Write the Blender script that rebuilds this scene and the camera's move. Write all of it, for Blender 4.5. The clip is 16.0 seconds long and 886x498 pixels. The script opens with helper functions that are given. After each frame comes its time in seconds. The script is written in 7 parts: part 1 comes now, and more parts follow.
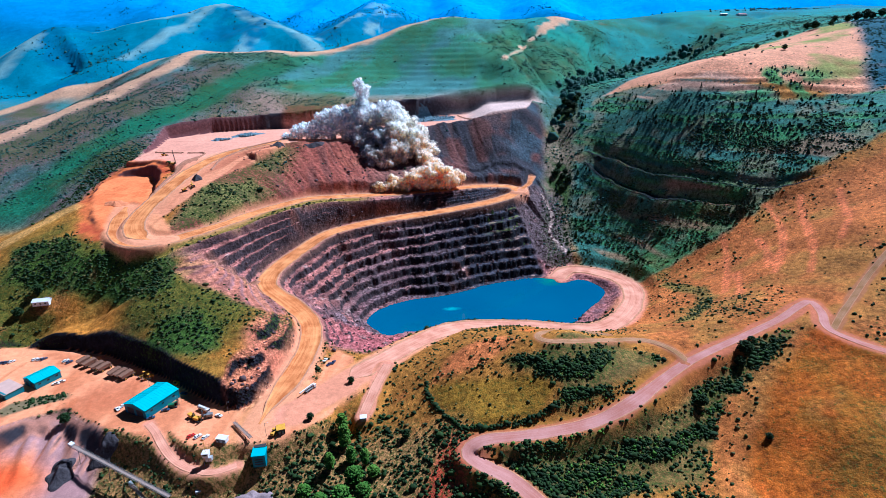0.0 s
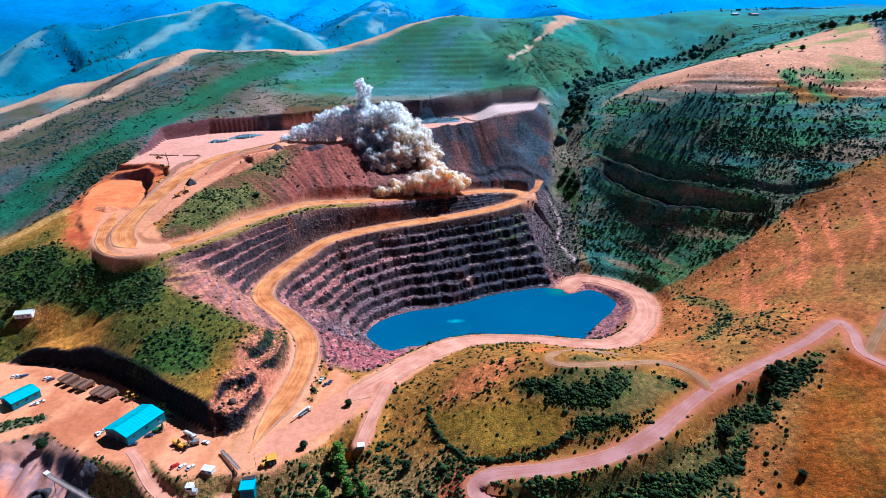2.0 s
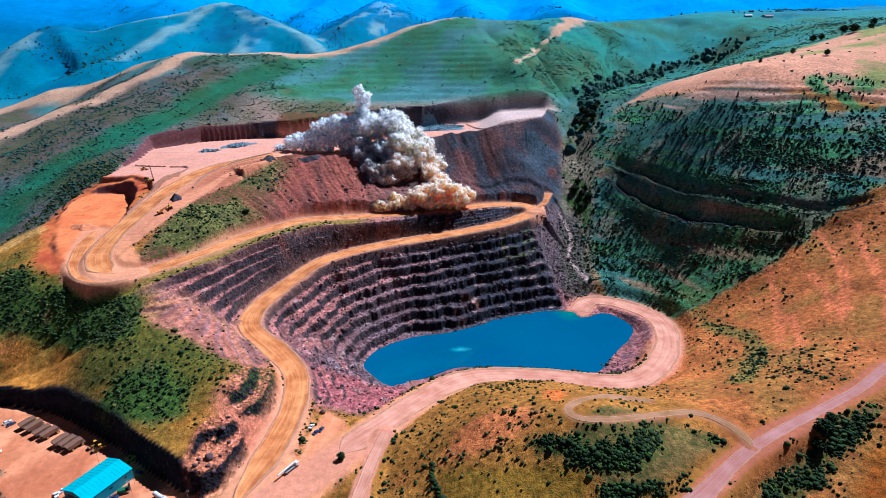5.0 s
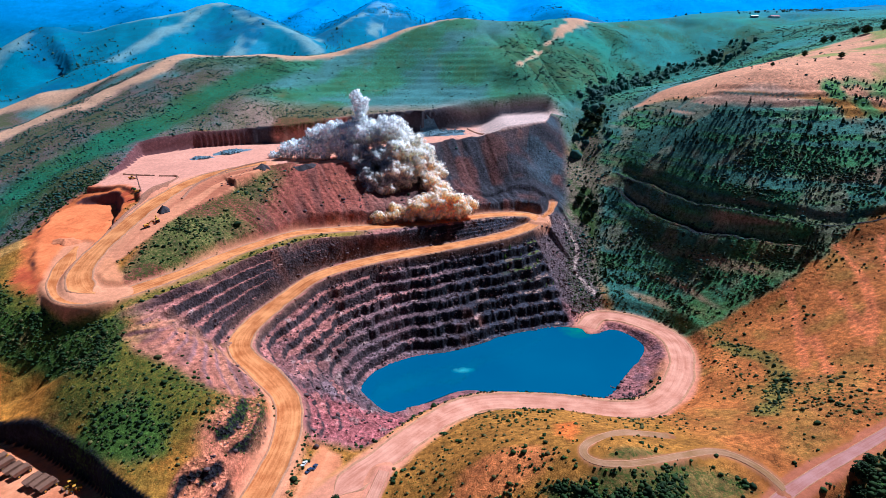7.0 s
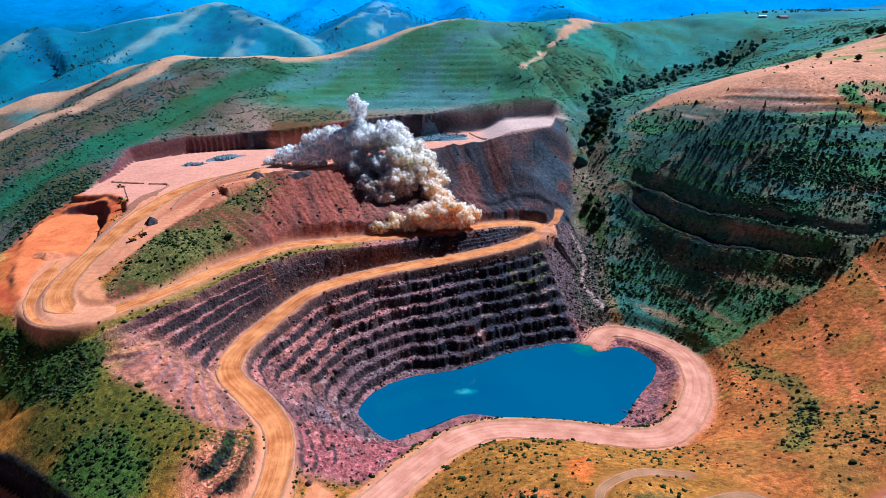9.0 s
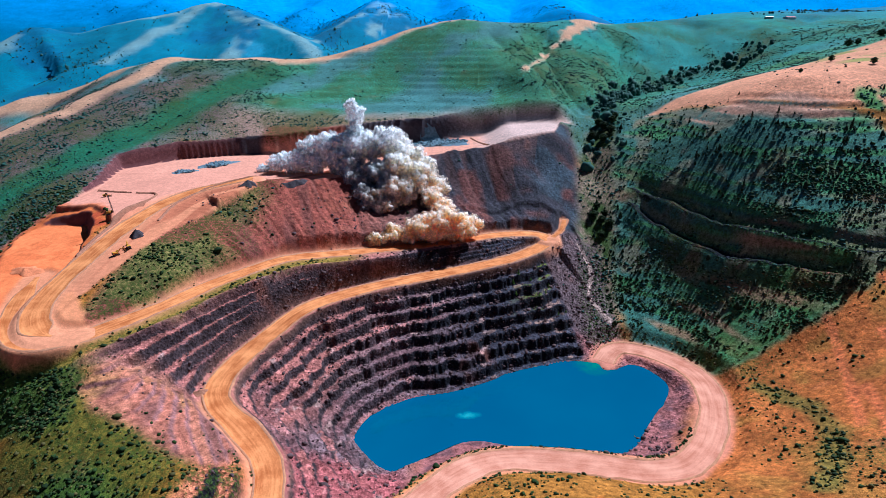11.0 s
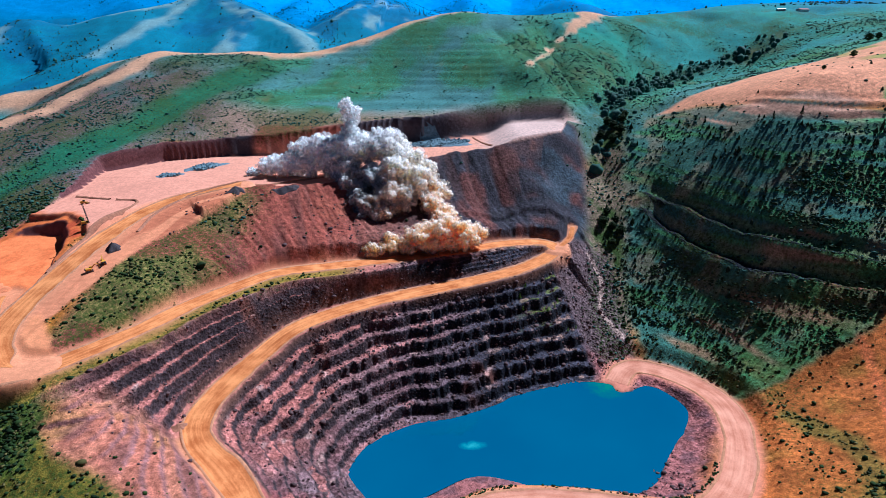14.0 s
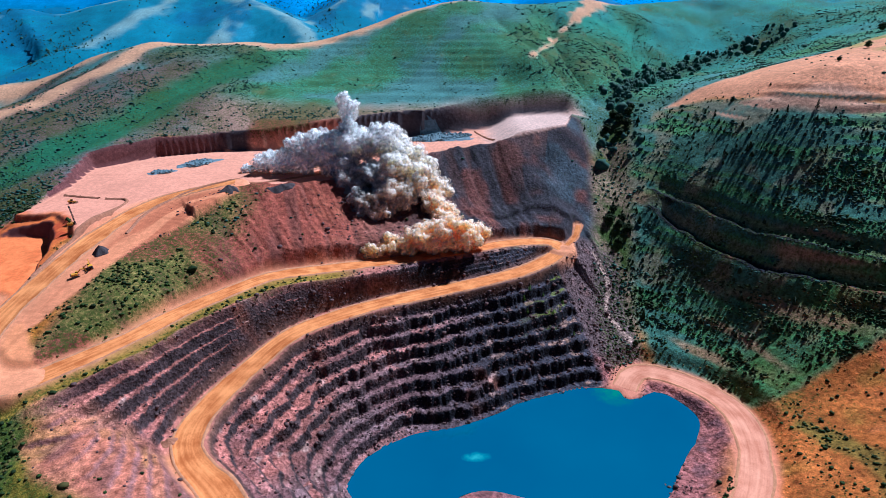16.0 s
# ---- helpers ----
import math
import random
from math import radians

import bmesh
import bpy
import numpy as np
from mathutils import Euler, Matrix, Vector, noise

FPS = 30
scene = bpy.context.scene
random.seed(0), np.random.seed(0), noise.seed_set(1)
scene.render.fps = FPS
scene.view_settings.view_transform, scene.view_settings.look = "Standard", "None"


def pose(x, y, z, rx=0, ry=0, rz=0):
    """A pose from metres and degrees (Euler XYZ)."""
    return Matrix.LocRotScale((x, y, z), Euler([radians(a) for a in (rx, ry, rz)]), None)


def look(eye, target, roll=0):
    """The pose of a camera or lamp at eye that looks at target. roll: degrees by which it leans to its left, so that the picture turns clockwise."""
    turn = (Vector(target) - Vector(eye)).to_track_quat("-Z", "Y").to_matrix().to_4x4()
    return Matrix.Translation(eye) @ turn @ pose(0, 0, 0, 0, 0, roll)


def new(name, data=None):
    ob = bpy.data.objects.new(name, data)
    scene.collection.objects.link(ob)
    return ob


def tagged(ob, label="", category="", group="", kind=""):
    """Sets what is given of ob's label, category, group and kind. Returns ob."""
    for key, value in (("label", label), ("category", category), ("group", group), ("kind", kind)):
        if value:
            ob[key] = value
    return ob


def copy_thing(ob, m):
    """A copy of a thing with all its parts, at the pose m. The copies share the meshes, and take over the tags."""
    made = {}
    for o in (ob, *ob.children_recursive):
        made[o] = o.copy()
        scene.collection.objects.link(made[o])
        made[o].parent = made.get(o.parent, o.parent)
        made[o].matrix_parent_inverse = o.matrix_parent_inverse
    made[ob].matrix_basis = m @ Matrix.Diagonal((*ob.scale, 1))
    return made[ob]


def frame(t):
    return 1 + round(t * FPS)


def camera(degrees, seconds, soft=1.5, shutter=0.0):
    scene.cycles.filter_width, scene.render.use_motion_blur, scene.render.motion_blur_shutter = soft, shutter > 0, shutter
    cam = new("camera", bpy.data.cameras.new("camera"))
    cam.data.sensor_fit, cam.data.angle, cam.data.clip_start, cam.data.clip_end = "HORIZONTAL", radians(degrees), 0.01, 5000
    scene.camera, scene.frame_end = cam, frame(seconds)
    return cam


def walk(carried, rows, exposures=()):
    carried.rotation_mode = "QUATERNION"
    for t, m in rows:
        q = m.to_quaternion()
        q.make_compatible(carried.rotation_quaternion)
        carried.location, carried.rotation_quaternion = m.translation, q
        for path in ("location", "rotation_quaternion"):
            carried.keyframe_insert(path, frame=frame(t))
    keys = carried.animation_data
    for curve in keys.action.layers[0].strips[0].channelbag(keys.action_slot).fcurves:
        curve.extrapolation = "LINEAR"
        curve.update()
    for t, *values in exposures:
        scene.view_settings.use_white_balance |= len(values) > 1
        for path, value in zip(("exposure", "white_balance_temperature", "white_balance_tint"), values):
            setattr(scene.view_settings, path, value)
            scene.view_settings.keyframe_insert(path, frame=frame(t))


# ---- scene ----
cam = camera(80.2, 16.0, soft=0.6)
PATH = [
    (0, (1.307, 0.547, 234.2), (1.26, 2.421, 233.504), -1.3),
    (0.5, (1.111, 6.224, 234.431), (1.06, 8.098, 233.734), -1.3),
    (1, (0.723, 12.325, 234.6), (0.67, 14.198, 233.902), -1.2),
    (1.5, (0.346, 18.668, 234.783), (0.29, 20.541, 234.085), -1.2),
    (2, (-0.092, 25.514, 235.197), (-0.15, 27.387, 234.498), -1.1),
    (2.5, (-0.646, 32.646, 235.751), (-0.704, 34.519, 235.052), -1.1),
    (3, (-0.968, 39.854, 236.57), (-1.029, 41.727, 235.871), -1.1),
    (3.5, (-1.239, 47.144, 237.218), (-1.301, 49.017, 236.519), -1.1),
    (4, (-1.879, 54.186, 238.187), (-1.941, 56.059, 237.488), -1.1),
    (4.2, (-2.088, 56.715, 238.396), (-2.152, 58.589, 237.699), -1.1),
    (6.5, (-4.87, 87.022, 243.179), (-4.933, 88.895, 242.481), -1.0),
    (7, (-5.57, 93.382, 244.084), (-5.631, 95.255, 243.385), -1.1),
    (7.5, (-5.753, 99.478, 245.201), (-5.815, 101.351, 244.501), -1.0),
    (8, (-6.248, 105.935, 246.078), (-6.31, 107.807, 245.377), -1.0),
    (8.5, (-6.839, 112.346, 246.759), (-6.901, 114.218, 246.058), -1.0),
    (9, (-7.225, 118.647, 247.368), (-7.288, 120.519, 246.667), -1.1),
    (11.5, (-9.246, 149.372, 250.908), (-9.307, 151.244, 250.207), -1.1),
    (12, (-9.835, 155.395, 251.448), (-9.895, 157.267, 250.747), -1.1),
    (12.5, (-10.387, 161.352, 252.069), (-10.446, 163.224, 251.367), -1.1),
    (13, (-10.838, 167.412, 252.717), (-10.897, 169.282, 252.012), -1.1),
    (13.5, (-11.4, 173.164, 253.411), (-11.458, 175.032, 252.699), -1.0),
    (14, (-11.776, 178.777, 254.282), (-11.834, 180.639, 253.554), -1.1),
    (14.5, (-12.188, 184.157, 254.976), (-12.246, 186.012, 254.23), -1.1),
    (15, (-12.607, 189.269, 255.653), (-12.665, 191.119, 254.896), -1.1),
    (15.5, (-13.064, 193.921, 256.355), (-13.121, 195.768, 255.589), -1.1),
    (16, (-13.51, 197.149, 256.908), (-13.568, 198.997, 256.144), -1.2),
]
walk(cam, [(t, look(eye, target, roll)) for t, eye, target, roll in PATH], [(0, 0.42, 4420, 11), (6, 0.28, 4600, 13), (16, 0.20, 4740, 15)])

# ---- sky, sun and exposure ----
SUN_AZ, SUN_EL = radians(49.0), radians(51.0)      # to the right of straight ahead; above the horizon
sun_way = Vector((math.sin(SUN_AZ) * math.cos(SUN_EL), math.cos(SUN_AZ) * math.cos(SUN_EL), math.sin(SUN_EL)))
world = bpy.data.worlds.new("sky")
scene.world = world
world.use_nodes = True
wn = world.node_tree.nodes
sky = wn.new("ShaderNodeTexSky")
sky.sky_type, sky.sun_disc = "NISHITA", False
sky.sun_elevation, sky.sun_rotation = SUN_EL, SUN_AZ
sky.altitude, sky.dust_density, sky.air_density = 2600, 0.1, 0.17
world.node_tree.links.new(sky.outputs[0], wn["Background"].inputs[0])
wn["Background"].inputs[1].default_value = 0.05
sun_data = bpy.data.lights.new("sun", "SUN")
sun_data.energy, sun_data.angle, sun_data.color = 5.0, radians(0.5), (1.0, 0.92, 0.80)
sun = new("sun", sun_data)
sun.matrix_world = look(Vector((300, 900, 900)), Vector((300, 900, 900)) - sun_way)

# ---- materials ----
def material(name):
    m = bpy.data.materials.new(name)
    m.use_nodes = True
    return m, m.node_tree.nodes, m.node_tree.links, m.node_tree.nodes["Principled BSDF"]


def node(nodes, links, kind, ins=None, **props):
    n = nodes.new(kind)
    for k, v in props.items():
        setattr(n, k, v)
    for k, v in (ins or {}).items():
        if isinstance(v, bpy.types.NodeSocket):
            links.new(v, n.inputs[k])
        else:
            n.inputs[k].default_value = v
    return n


def grainy(name, colour, rough=0.85, metal=0.0, spread=0.25, size=3.0, fine=25.0, bump=0.3, dist=0.05, spec=0.3):
    """A plain surface with mottling at two scales and a fine relief, in world metres."""
    m, nodes, links, bsdf = material(name)
    geo = node(nodes, links, "ShaderNodeNewGeometry")
    a = node(nodes, links, "ShaderNodeTexNoise", {"Vector": geo.outputs["Position"], "Scale": 1.0 / size, "Detail": 5.0})
    b = node(nodes, links, "ShaderNodeTexNoise", {"Vector": geo.outputs["Position"], "Scale": fine / 10.0, "Detail": 3.0})
    both = node(nodes, links, "ShaderNodeMath", {0: a.outputs[0], 1: b.outputs[0]}, operation="ADD")
    ramp = node(nodes, links, "ShaderNodeMapRange", {0: both.outputs[0], 1: 0.6, 2: 1.4, 3: 1 - spread, 4: 1 + spread})
    tone = node(nodes, links, "ShaderNodeVectorMath", {0: colour, "Scale": ramp.outputs[0]}, operation="SCALE")
    links.new(tone.outputs[0], bsdf.inputs["Base Color"])
    bsdf.inputs["Roughness"].default_value, bsdf.inputs["Metallic"].default_value = rough, metal
    bsdf.inputs["Specular IOR Level"].default_value = spec
    bp = node(nodes, links, "ShaderNodeBump", {"Height": both.outputs[0], "Strength": bump, "Distance": dist})
    links.new(bp.outputs[0], bsdf.inputs["Normal"])
    return m


def ground_material():
    """Soil, grass and rock: the cover colour of the land with clumps, grain and bare patches worked in."""
    m, nodes, links, bsdf = material("ground_cover")
    geo = node(nodes, links, "ShaderNodeNewGeometry")
    pos = geo.outputs["Position"]
    cover = node(nodes, links, "ShaderNodeAttribute", attribute_name="cover")
    kinds = node(nodes, links, "ShaderNodeAttribute", attribute_name="kinds")
    split = node(nodes, links, "ShaderNodeSeparateColor", {0: kinds.outputs["Color"]})
    veg, rock = split.outputs[0], split.outputs[1]
    broad = node(nodes, links, "ShaderNodeTexNoise", {"Vector": pos, "Scale": 0.035, "Detail": 6.0, "Roughness": 0.6})
    clump = node(nodes, links, "ShaderNodeTexNoise", {"Vector": pos, "Scale": 0.28, "Detail": 4.0, "Roughness": 0.65})
    grain = node(nodes, links, "ShaderNodeTexNoise", {"Vector": pos, "Scale": 1.6, "Detail": 3.0})
    v1 = node(nodes, links, "ShaderNodeMapRange", {0: broad.outputs[0], 1: 0.3, 2: 0.7, 3: 0.66, 4: 1.34})
    v2 = node(nodes, links, "ShaderNodeMapRange", {0: clump.outputs[0], 1: 0.3, 2: 0.7, 3: 0.48, 4: 1.52})
    v3 = node(nodes, links, "ShaderNodeMapRange", {0: grain.outputs[0], 1: 0.3, 2: 0.7, 3: 0.58, 4: 1.42})
    v12 = node(nodes, links, "ShaderNodeMath", {0: v1.outputs[0], 1: v2.outputs[0]}, operation="MULTIPLY")
    v = node(nodes, links, "ShaderNodeMath", {0: v12.outputs[0], 1: v3.outputs[0]}, operation="MULTIPLY")
    # packed dirt, and land far off in haze, is smoother than grown-over ground
    calm = node(nodes, links, "ShaderNodeMapRange", {0: v.outputs[0], 1: 0.0, 2: 2.0, 3: 0.72, 4: 1.28})
    even = node(nodes, links, "ShaderNodeMix", {0: split.outputs[2], 2: v.outputs[0], 3: calm.outputs[0]})
    base = node(nodes, links, "ShaderNodeVectorMath", {0: cover.outputs["Color"], "Scale": even.outputs[0]}, operation="SCALE")
    # low plants in clumps
    spot = node(nodes, links, "ShaderNodeTexNoise", {"Vector": pos, "Scale": 0.55, "Detail": 3.0, "Roughness": 0.7})
    lift = node(nodes, links, "ShaderNodeMath", {0: veg, 1: 0.42, 2: spot.outputs[0]}, operation="MULTIPLY_ADD")
    mask = node(nodes, links, "ShaderNodeMapRange", {0: lift.outputs[0], 1: 0.66, 2: 0.80})
    green = node(nodes, links, "ShaderNodeMix", {0: clump.outputs[0], 6: (0.012, 0.036, 0.008, 1), 7: (0.08, 0.125, 0.014, 1)}, data_type="RGBA")
    some = node(nodes, links, "ShaderNodeMath", {0: mask.outputs[0], 1: 0.8}, operation="MULTIPLY")
    c1 = node(nodes, links, "ShaderNodeMix", {0: some.outputs[0], 6: base.outputs[0], 7: green.outputs[2]}, data_type="RGBA")
    # broken rock: light and dark blocks
    cells = node(nodes, links, "ShaderNodeTexVoronoi", {"Vector": pos, "Scale": 0.55, "Randomness": 1.0})
    sep = node(nodes, links, "ShaderNodeSeparateColor", {0: cells.outputs["Color"]})
    shade = node(nodes, links, "ShaderNodeMapRange", {0: sep.outputs[0], 1: 0, 2: 1, 3: 0.45, 4: 1.5})
    rocky = node(nodes, links, "ShaderNodeVectorMath", {0: c1.outputs[2], "Scale": shade.outputs[0]}, operation="SCALE")
    c2 = node(nodes, links, "ShaderNodeMix", {0: rock, 6: c1.outputs[2], 7: rocky.outputs[0]}, data_type="RGBA")
    links.new(c2.outputs[2], bsdf.inputs["Base Color"])
    bsdf.inputs["Roughness"].default_value = 0.95
    bsdf.inputs["Specular IOR Level"].default_value = 0.12
    high = node(nodes, links, "ShaderNodeMath", {0: cells.outputs[0], 1: rock, 2: clump.outputs[0]}, operation="MULTIPLY_ADD")
    high2 = node(nodes, links, "ShaderNodeMath", {0: grain.outputs[0], 1: 0.35, 2: high.outputs[0]}, operation="MULTIPLY_ADD")
    flatter = node(nodes, links, "ShaderNodeMapRange", {0: split.outputs[2], 3: 0.9, 4: 0.2})
    bp = node(nodes, links, "ShaderNodeBump", {"Height": high2.outputs[0], "Strength": flatter.outputs[0], "Distance": 1.0})
    links.new(bp.outputs[0], bsdf.inputs["Normal"])
    return m


def road_material(name, pale, dark, fine=1.0):
    """Packed earth with wheel tracks along the road (u runs across, v along)."""
    m, nodes, links, bsdf = material(name)
    uv = node(nodes, links, "ShaderNodeUVMap", uv_map="lane")
    geo = node(nodes, links, "ShaderNodeNewGeometry")
    sp = node(nodes, links, "ShaderNodeSeparateXYZ", {0: uv.outputs[0]})
    stretch = node(nodes, links, "ShaderNodeVectorMath", {0: uv.outputs[0], 1: (4.5, 0.02, 1.0)}, operation="MULTIPLY")
    tracks = node(nodes, links, "ShaderNodeTexNoise", {"Vector": stretch.outputs[0], "Scale": 1.0, "Detail": 4.0, "Roughness": 0.6})
    patch = node(nodes, links, "ShaderNodeTexNoise", {"Vector": geo.outputs["Position"], "Scale": 0.09, "Detail": 5.0})
    grit = node(nodes, links, "ShaderNodeTexNoise", {"Vector": geo.outputs["Position"], "Scale": 1.2, "Detail": 3.0})
    s1 = node(nodes, links, "ShaderNodeMath", {0: tracks.outputs[0], 1: 0.75, 2: patch.outputs[0]}, operation="MULTIPLY_ADD")
    s2 = node(nodes, links, "ShaderNodeMath", {0: grit.outputs[0], 1: 0.35, 2: s1.outputs[0]}, operation="MULTIPLY_ADD")
    w = node(nodes, links, "ShaderNodeMapRange", {0: s2.outputs[0], 1: 0.84, 2: 1.26})
    mixed = node(nodes, links, "ShaderNodeMix", {0: w.outputs[0], 6: dark, 7: pale}, data_type="RGBA")
    links.new(mixed.outputs[2], bsdf.inputs["Base Color"])
    bsdf.inputs["Roughness"].default_value = 0.95
    bsdf.inputs["Specular IOR Level"].default_value = 0.1
    bp = node(nodes, links, "ShaderNodeBump", {"Height": s2.outputs[0], "Strength": 0.5, "Distance": 0.25})
    links.new(bp.outputs[0], bsdf.inputs["Normal"])
    return m


def water_material():
    m, nodes, links, bsdf = material("lake_water")
    geo = node(nodes, links, "ShaderNodeNewGeometry")
    big = node(nodes, links, "ShaderNodeTexNoise", {"Vector": geo.outputs["Position"], "Scale": 0.012, "Detail": 3.0})
    tint = node(nodes, links, "ShaderNodeMix", {0: big.outputs[0], 6: (0.001, 0.085, 0.18, 1), 7: (0.004, 0.125, 0.225, 1)}, data_type="RGBA")
    # a drift of pale silt in the middle and greener shallows under the ramp
    swirl = node(nodes, links, "ShaderNodeTexNoise", {"Vector": geo.outputs["Position"], "Scale": 0.16, "Detail": 6.0, "Roughness": 0.7})
    last = tint.outputs[2]
    for (sx, sy, squash), wide, colour in (((-3.0, 463.0, 2.2), 15.0, (0.06, 0.36, 0.40, 1)), ((104.0, 530.0, 1.0), 26.0, (0.01, 0.20, 0.16, 1))):
        off = node(nodes, links, "ShaderNodeVectorMath", {0: geo.outputs["Position"], 1: (sx, sy, 0.0)}, operation="SUBTRACT")
        flat = node(nodes, links, "ShaderNodeVectorMath", {0: off.outputs[0], 1: (1.0, squash, 0.0)}, operation="MULTIPLY")
        far = node(nodes, links, "ShaderNodeVectorMath", {0: flat.outputs[0]}, operation="LENGTH")
        near = node(nodes, links, "ShaderNodeMapRange", {0: far.outputs["Value"], 1: wide, 2: 0.0})
        both = node(nodes, links, "ShaderNodeMath", {0: near.outputs[0], 1: swirl.outputs[0]}, operation="MULTIPLY")
        amount = node(nodes, links, "ShaderNodeMapRange", {0: both.outputs[0], 1: 0.15, 2: 0.5})
        blend = node(nodes, links, "ShaderNodeMix", {0: amount.outputs[0], 6: last, 7: colour}, data_type="RGBA")
        last = blend.outputs[2]
    links.new(last, bsdf.inputs["Base Color"])
    bsdf.inputs["Roughness"].default_value = 0.07
    bsdf.inputs["IOR"].default_value = 1.33
    ripple = node(nodes, links, "ShaderNodeTexNoise", {"Vector": geo.outputs["Position"], "Scale": 0.6, "Detail": 4.0})
    bp = node(nodes, links, "ShaderNodeBump", {"Height": ripple.outputs[0], "Strength": 0.15, "Distance": 0.15})
    links.new(bp.outputs[0], bsdf.inputs["Normal"])
    return m


GROUND = ground_material()
DIRT_ROAD = road_material("packed_orange_earth", (0.88, 0.355, 0.115, 1), (0.47, 0.14, 0.035, 1))
PALE_ROAD = road_material("packed_pink_earth", (0.78, 0.37, 0.235, 1), (0.52, 0.20, 0.115, 1))
MAUVE_ROAD = road_material("packed_mauve_earth", (0.56, 0.27, 0.22, 1), (0.44, 0.17, 0.12, 1))
BROWN_TRACK = road_material("brown_wheel_track", (0.44, 0.23, 0.12, 1), (0.28, 0.14, 0.05, 1))
WATER = water_material()
ROAD_BERM = grainy("loose_road_edge", (0.50, 0.24, 0.125), 0.95, size=3.0, spread=0.4, bump=0.6, dist=0.2, spec=0.1)
BERM = grainy("brown_soil_berm", (0.36, 0.17, 0.10), 0.95, size=2.0, spread=0.4, bump=0.6, dist=0.2, spec=0.1)


def foliage_material(name, dark, light, rough=0.8):
    """Leaves: each plant has a green of its own, with lighter and darker sprays."""
    m, nodes, links, bsdf = material(name)
    geo = node(nodes, links, "ShaderNodeNewGeometry")
    info = node(nodes, links, "ShaderNodeObjectInfo")
    n = node(nodes, links, "ShaderNodeTexNoise", {"Vector": geo.outputs["Position"], "Scale": 0.9, "Detail": 3.0})
    w = node(nodes, links, "ShaderNodeMath", {0: geo.outputs["Random Per Island"], 1: n.outputs[0]}, operation="MULTIPLY")
    w2 = node(nodes, links, "ShaderNodeMath", {0: info.outputs["Random"], 1: 0.25, 2: w.outputs[0]}, operation="MULTIPLY_ADD")
    mixed = node(nodes, links, "ShaderNodeMix", {0: w2.outputs[0], 6: dark, 7: light}, data_type="RGBA")
    links.new(mixed.outputs[2], bsdf.inputs["Base Color"])
    bsdf.inputs["Roughness"].default_value = rough
    bsdf.inputs["Specular IOR Level"].default_value = 0.15
    return m


SCRUB = foliage_material("scrub_leaves", (0.004, 0.012, 0.006, 1), (0.045, 0.09, 0.016, 1))
DRY_SCRUB = foliage_material("dry_scrub", (0.05, 0.05, 0.015, 1), (0.20, 0.17, 0.05, 1))
PINE = foliage_material("dark_needles", (0.008, 0.022, 0.012, 1), (0.035, 0.07, 0.025, 1))
# lighter and bluer than the near scrub: distance haze in the leaf colour
HAZY_SCRUB = foliage_material("hazed_grey_green_scrub", (0.02, 0.07, 0.06, 1), (0.06, 0.15, 0.105, 1))
FRESH = foliage_material("fresh_leaves", (0.03, 0.10, 0.01, 1), (0.17, 0.30, 0.03, 1))
BARK = grainy("grey_brown_bark", (0.12, 0.085, 0.06), 0.9, size=0.6)

TEAL_METAL = grainy("teal_painted_metal", (0.01, 0.45, 0.50), 0.45, size=4.0, spread=0.12, bump=0.05, spec=0.4)
TEAL_WALL = grainy("teal_wall_sheet", (0.02, 0.20, 0.26), 0.55, size=2.0, spread=0.18, bump=0.05)
WHITE_PAINT = grainy("white_paint", (0.78, 0.77, 0.74), 0.5, size=2.0, spread=0.08, bump=0.03)
GREY_METAL = grainy("worn_grey_steel", (0.28, 0.27, 0.26), 0.5, 0.4, size=1.5, spread=0.25, bump=0.1)
DARK_METAL = grainy("dark_steel", (0.05, 0.05, 0.055), 0.6, 0.2, size=1.5, spread=0.3, bump=0.1)
YELLOW_PAINT = grainy("machine_yellow_paint", (0.72, 0.36, 0.03), 0.5, size=1.5, spread=0.22, bump=0.05)
RUST_STEEL = grainy("dusty_rusted_bed_steel", (0.22, 0.11, 0.065), 0.8, size=1.2, spread=0.35, bump=0.2)
RUBBER = grainy("black_rubber", (0.025, 0.024, 0.023), 0.85, size=0.7, spread=0.3)
GLASS = grainy("tinted_glass", (0.02, 0.025, 0.03), 0.12, size=3.0, spread=0.05, bump=0.0, spec=0.5)
RED_PAINT = grainy("red_car_paint", (0.55, 0.02, 0.02), 0.3, size=2.0, spread=0.1, bump=0.0, spec=0.5)
BLUE_PAINT = grainy("dark_blue_car_paint", (0.03, 0.06, 0.13), 0.3, size=2.0, spread=0.1, bump=0.0, spec=0.5)
SILVER_PAINT = grainy("silver_car_paint", (0.5, 0.52, 0.53), 0.35, 0.3, size=2.0, spread=0.1, bump=0.0)
GREEN_PAINT = grainy("green_machine_paint", (0.03, 0.16, 0.08), 0.5, size=2.0, spread=0.2)
PINK_ROOF = grainy("faded_pink_roof_sheet", (0.62, 0.40, 0.32), 0.6, size=3.0, spread=0.15, bump=0.05)
RED_ROOF = grainy("red_roof_sheet", (0.50, 0.06, 0.05), 0.6, size=3.0, spread=0.15)
TIMBER = grainy("weathered_timber", (0.30, 0.24, 0.18), 0.85, size=0.8, spread=0.25)
BELT = grainy("conveyor_belt_dust", (0.30, 0.22, 0.18), 0.9, size=1.0, spread=0.3)
DARK_ROCK = grainy("dark_blasted_rock", (0.075, 0.065, 0.07), 0.95, size=2.5, fine=12, spread=0.5, bump=0.8, dist=0.4, spec=0.1)
BLUE_ROCK = grainy("blue_grey_broken_rock", (0.16, 0.24, 0.28), 0.95, size=3.0, fine=10, spread=0.5, bump=0.9, dist=0.5, spec=0.1)
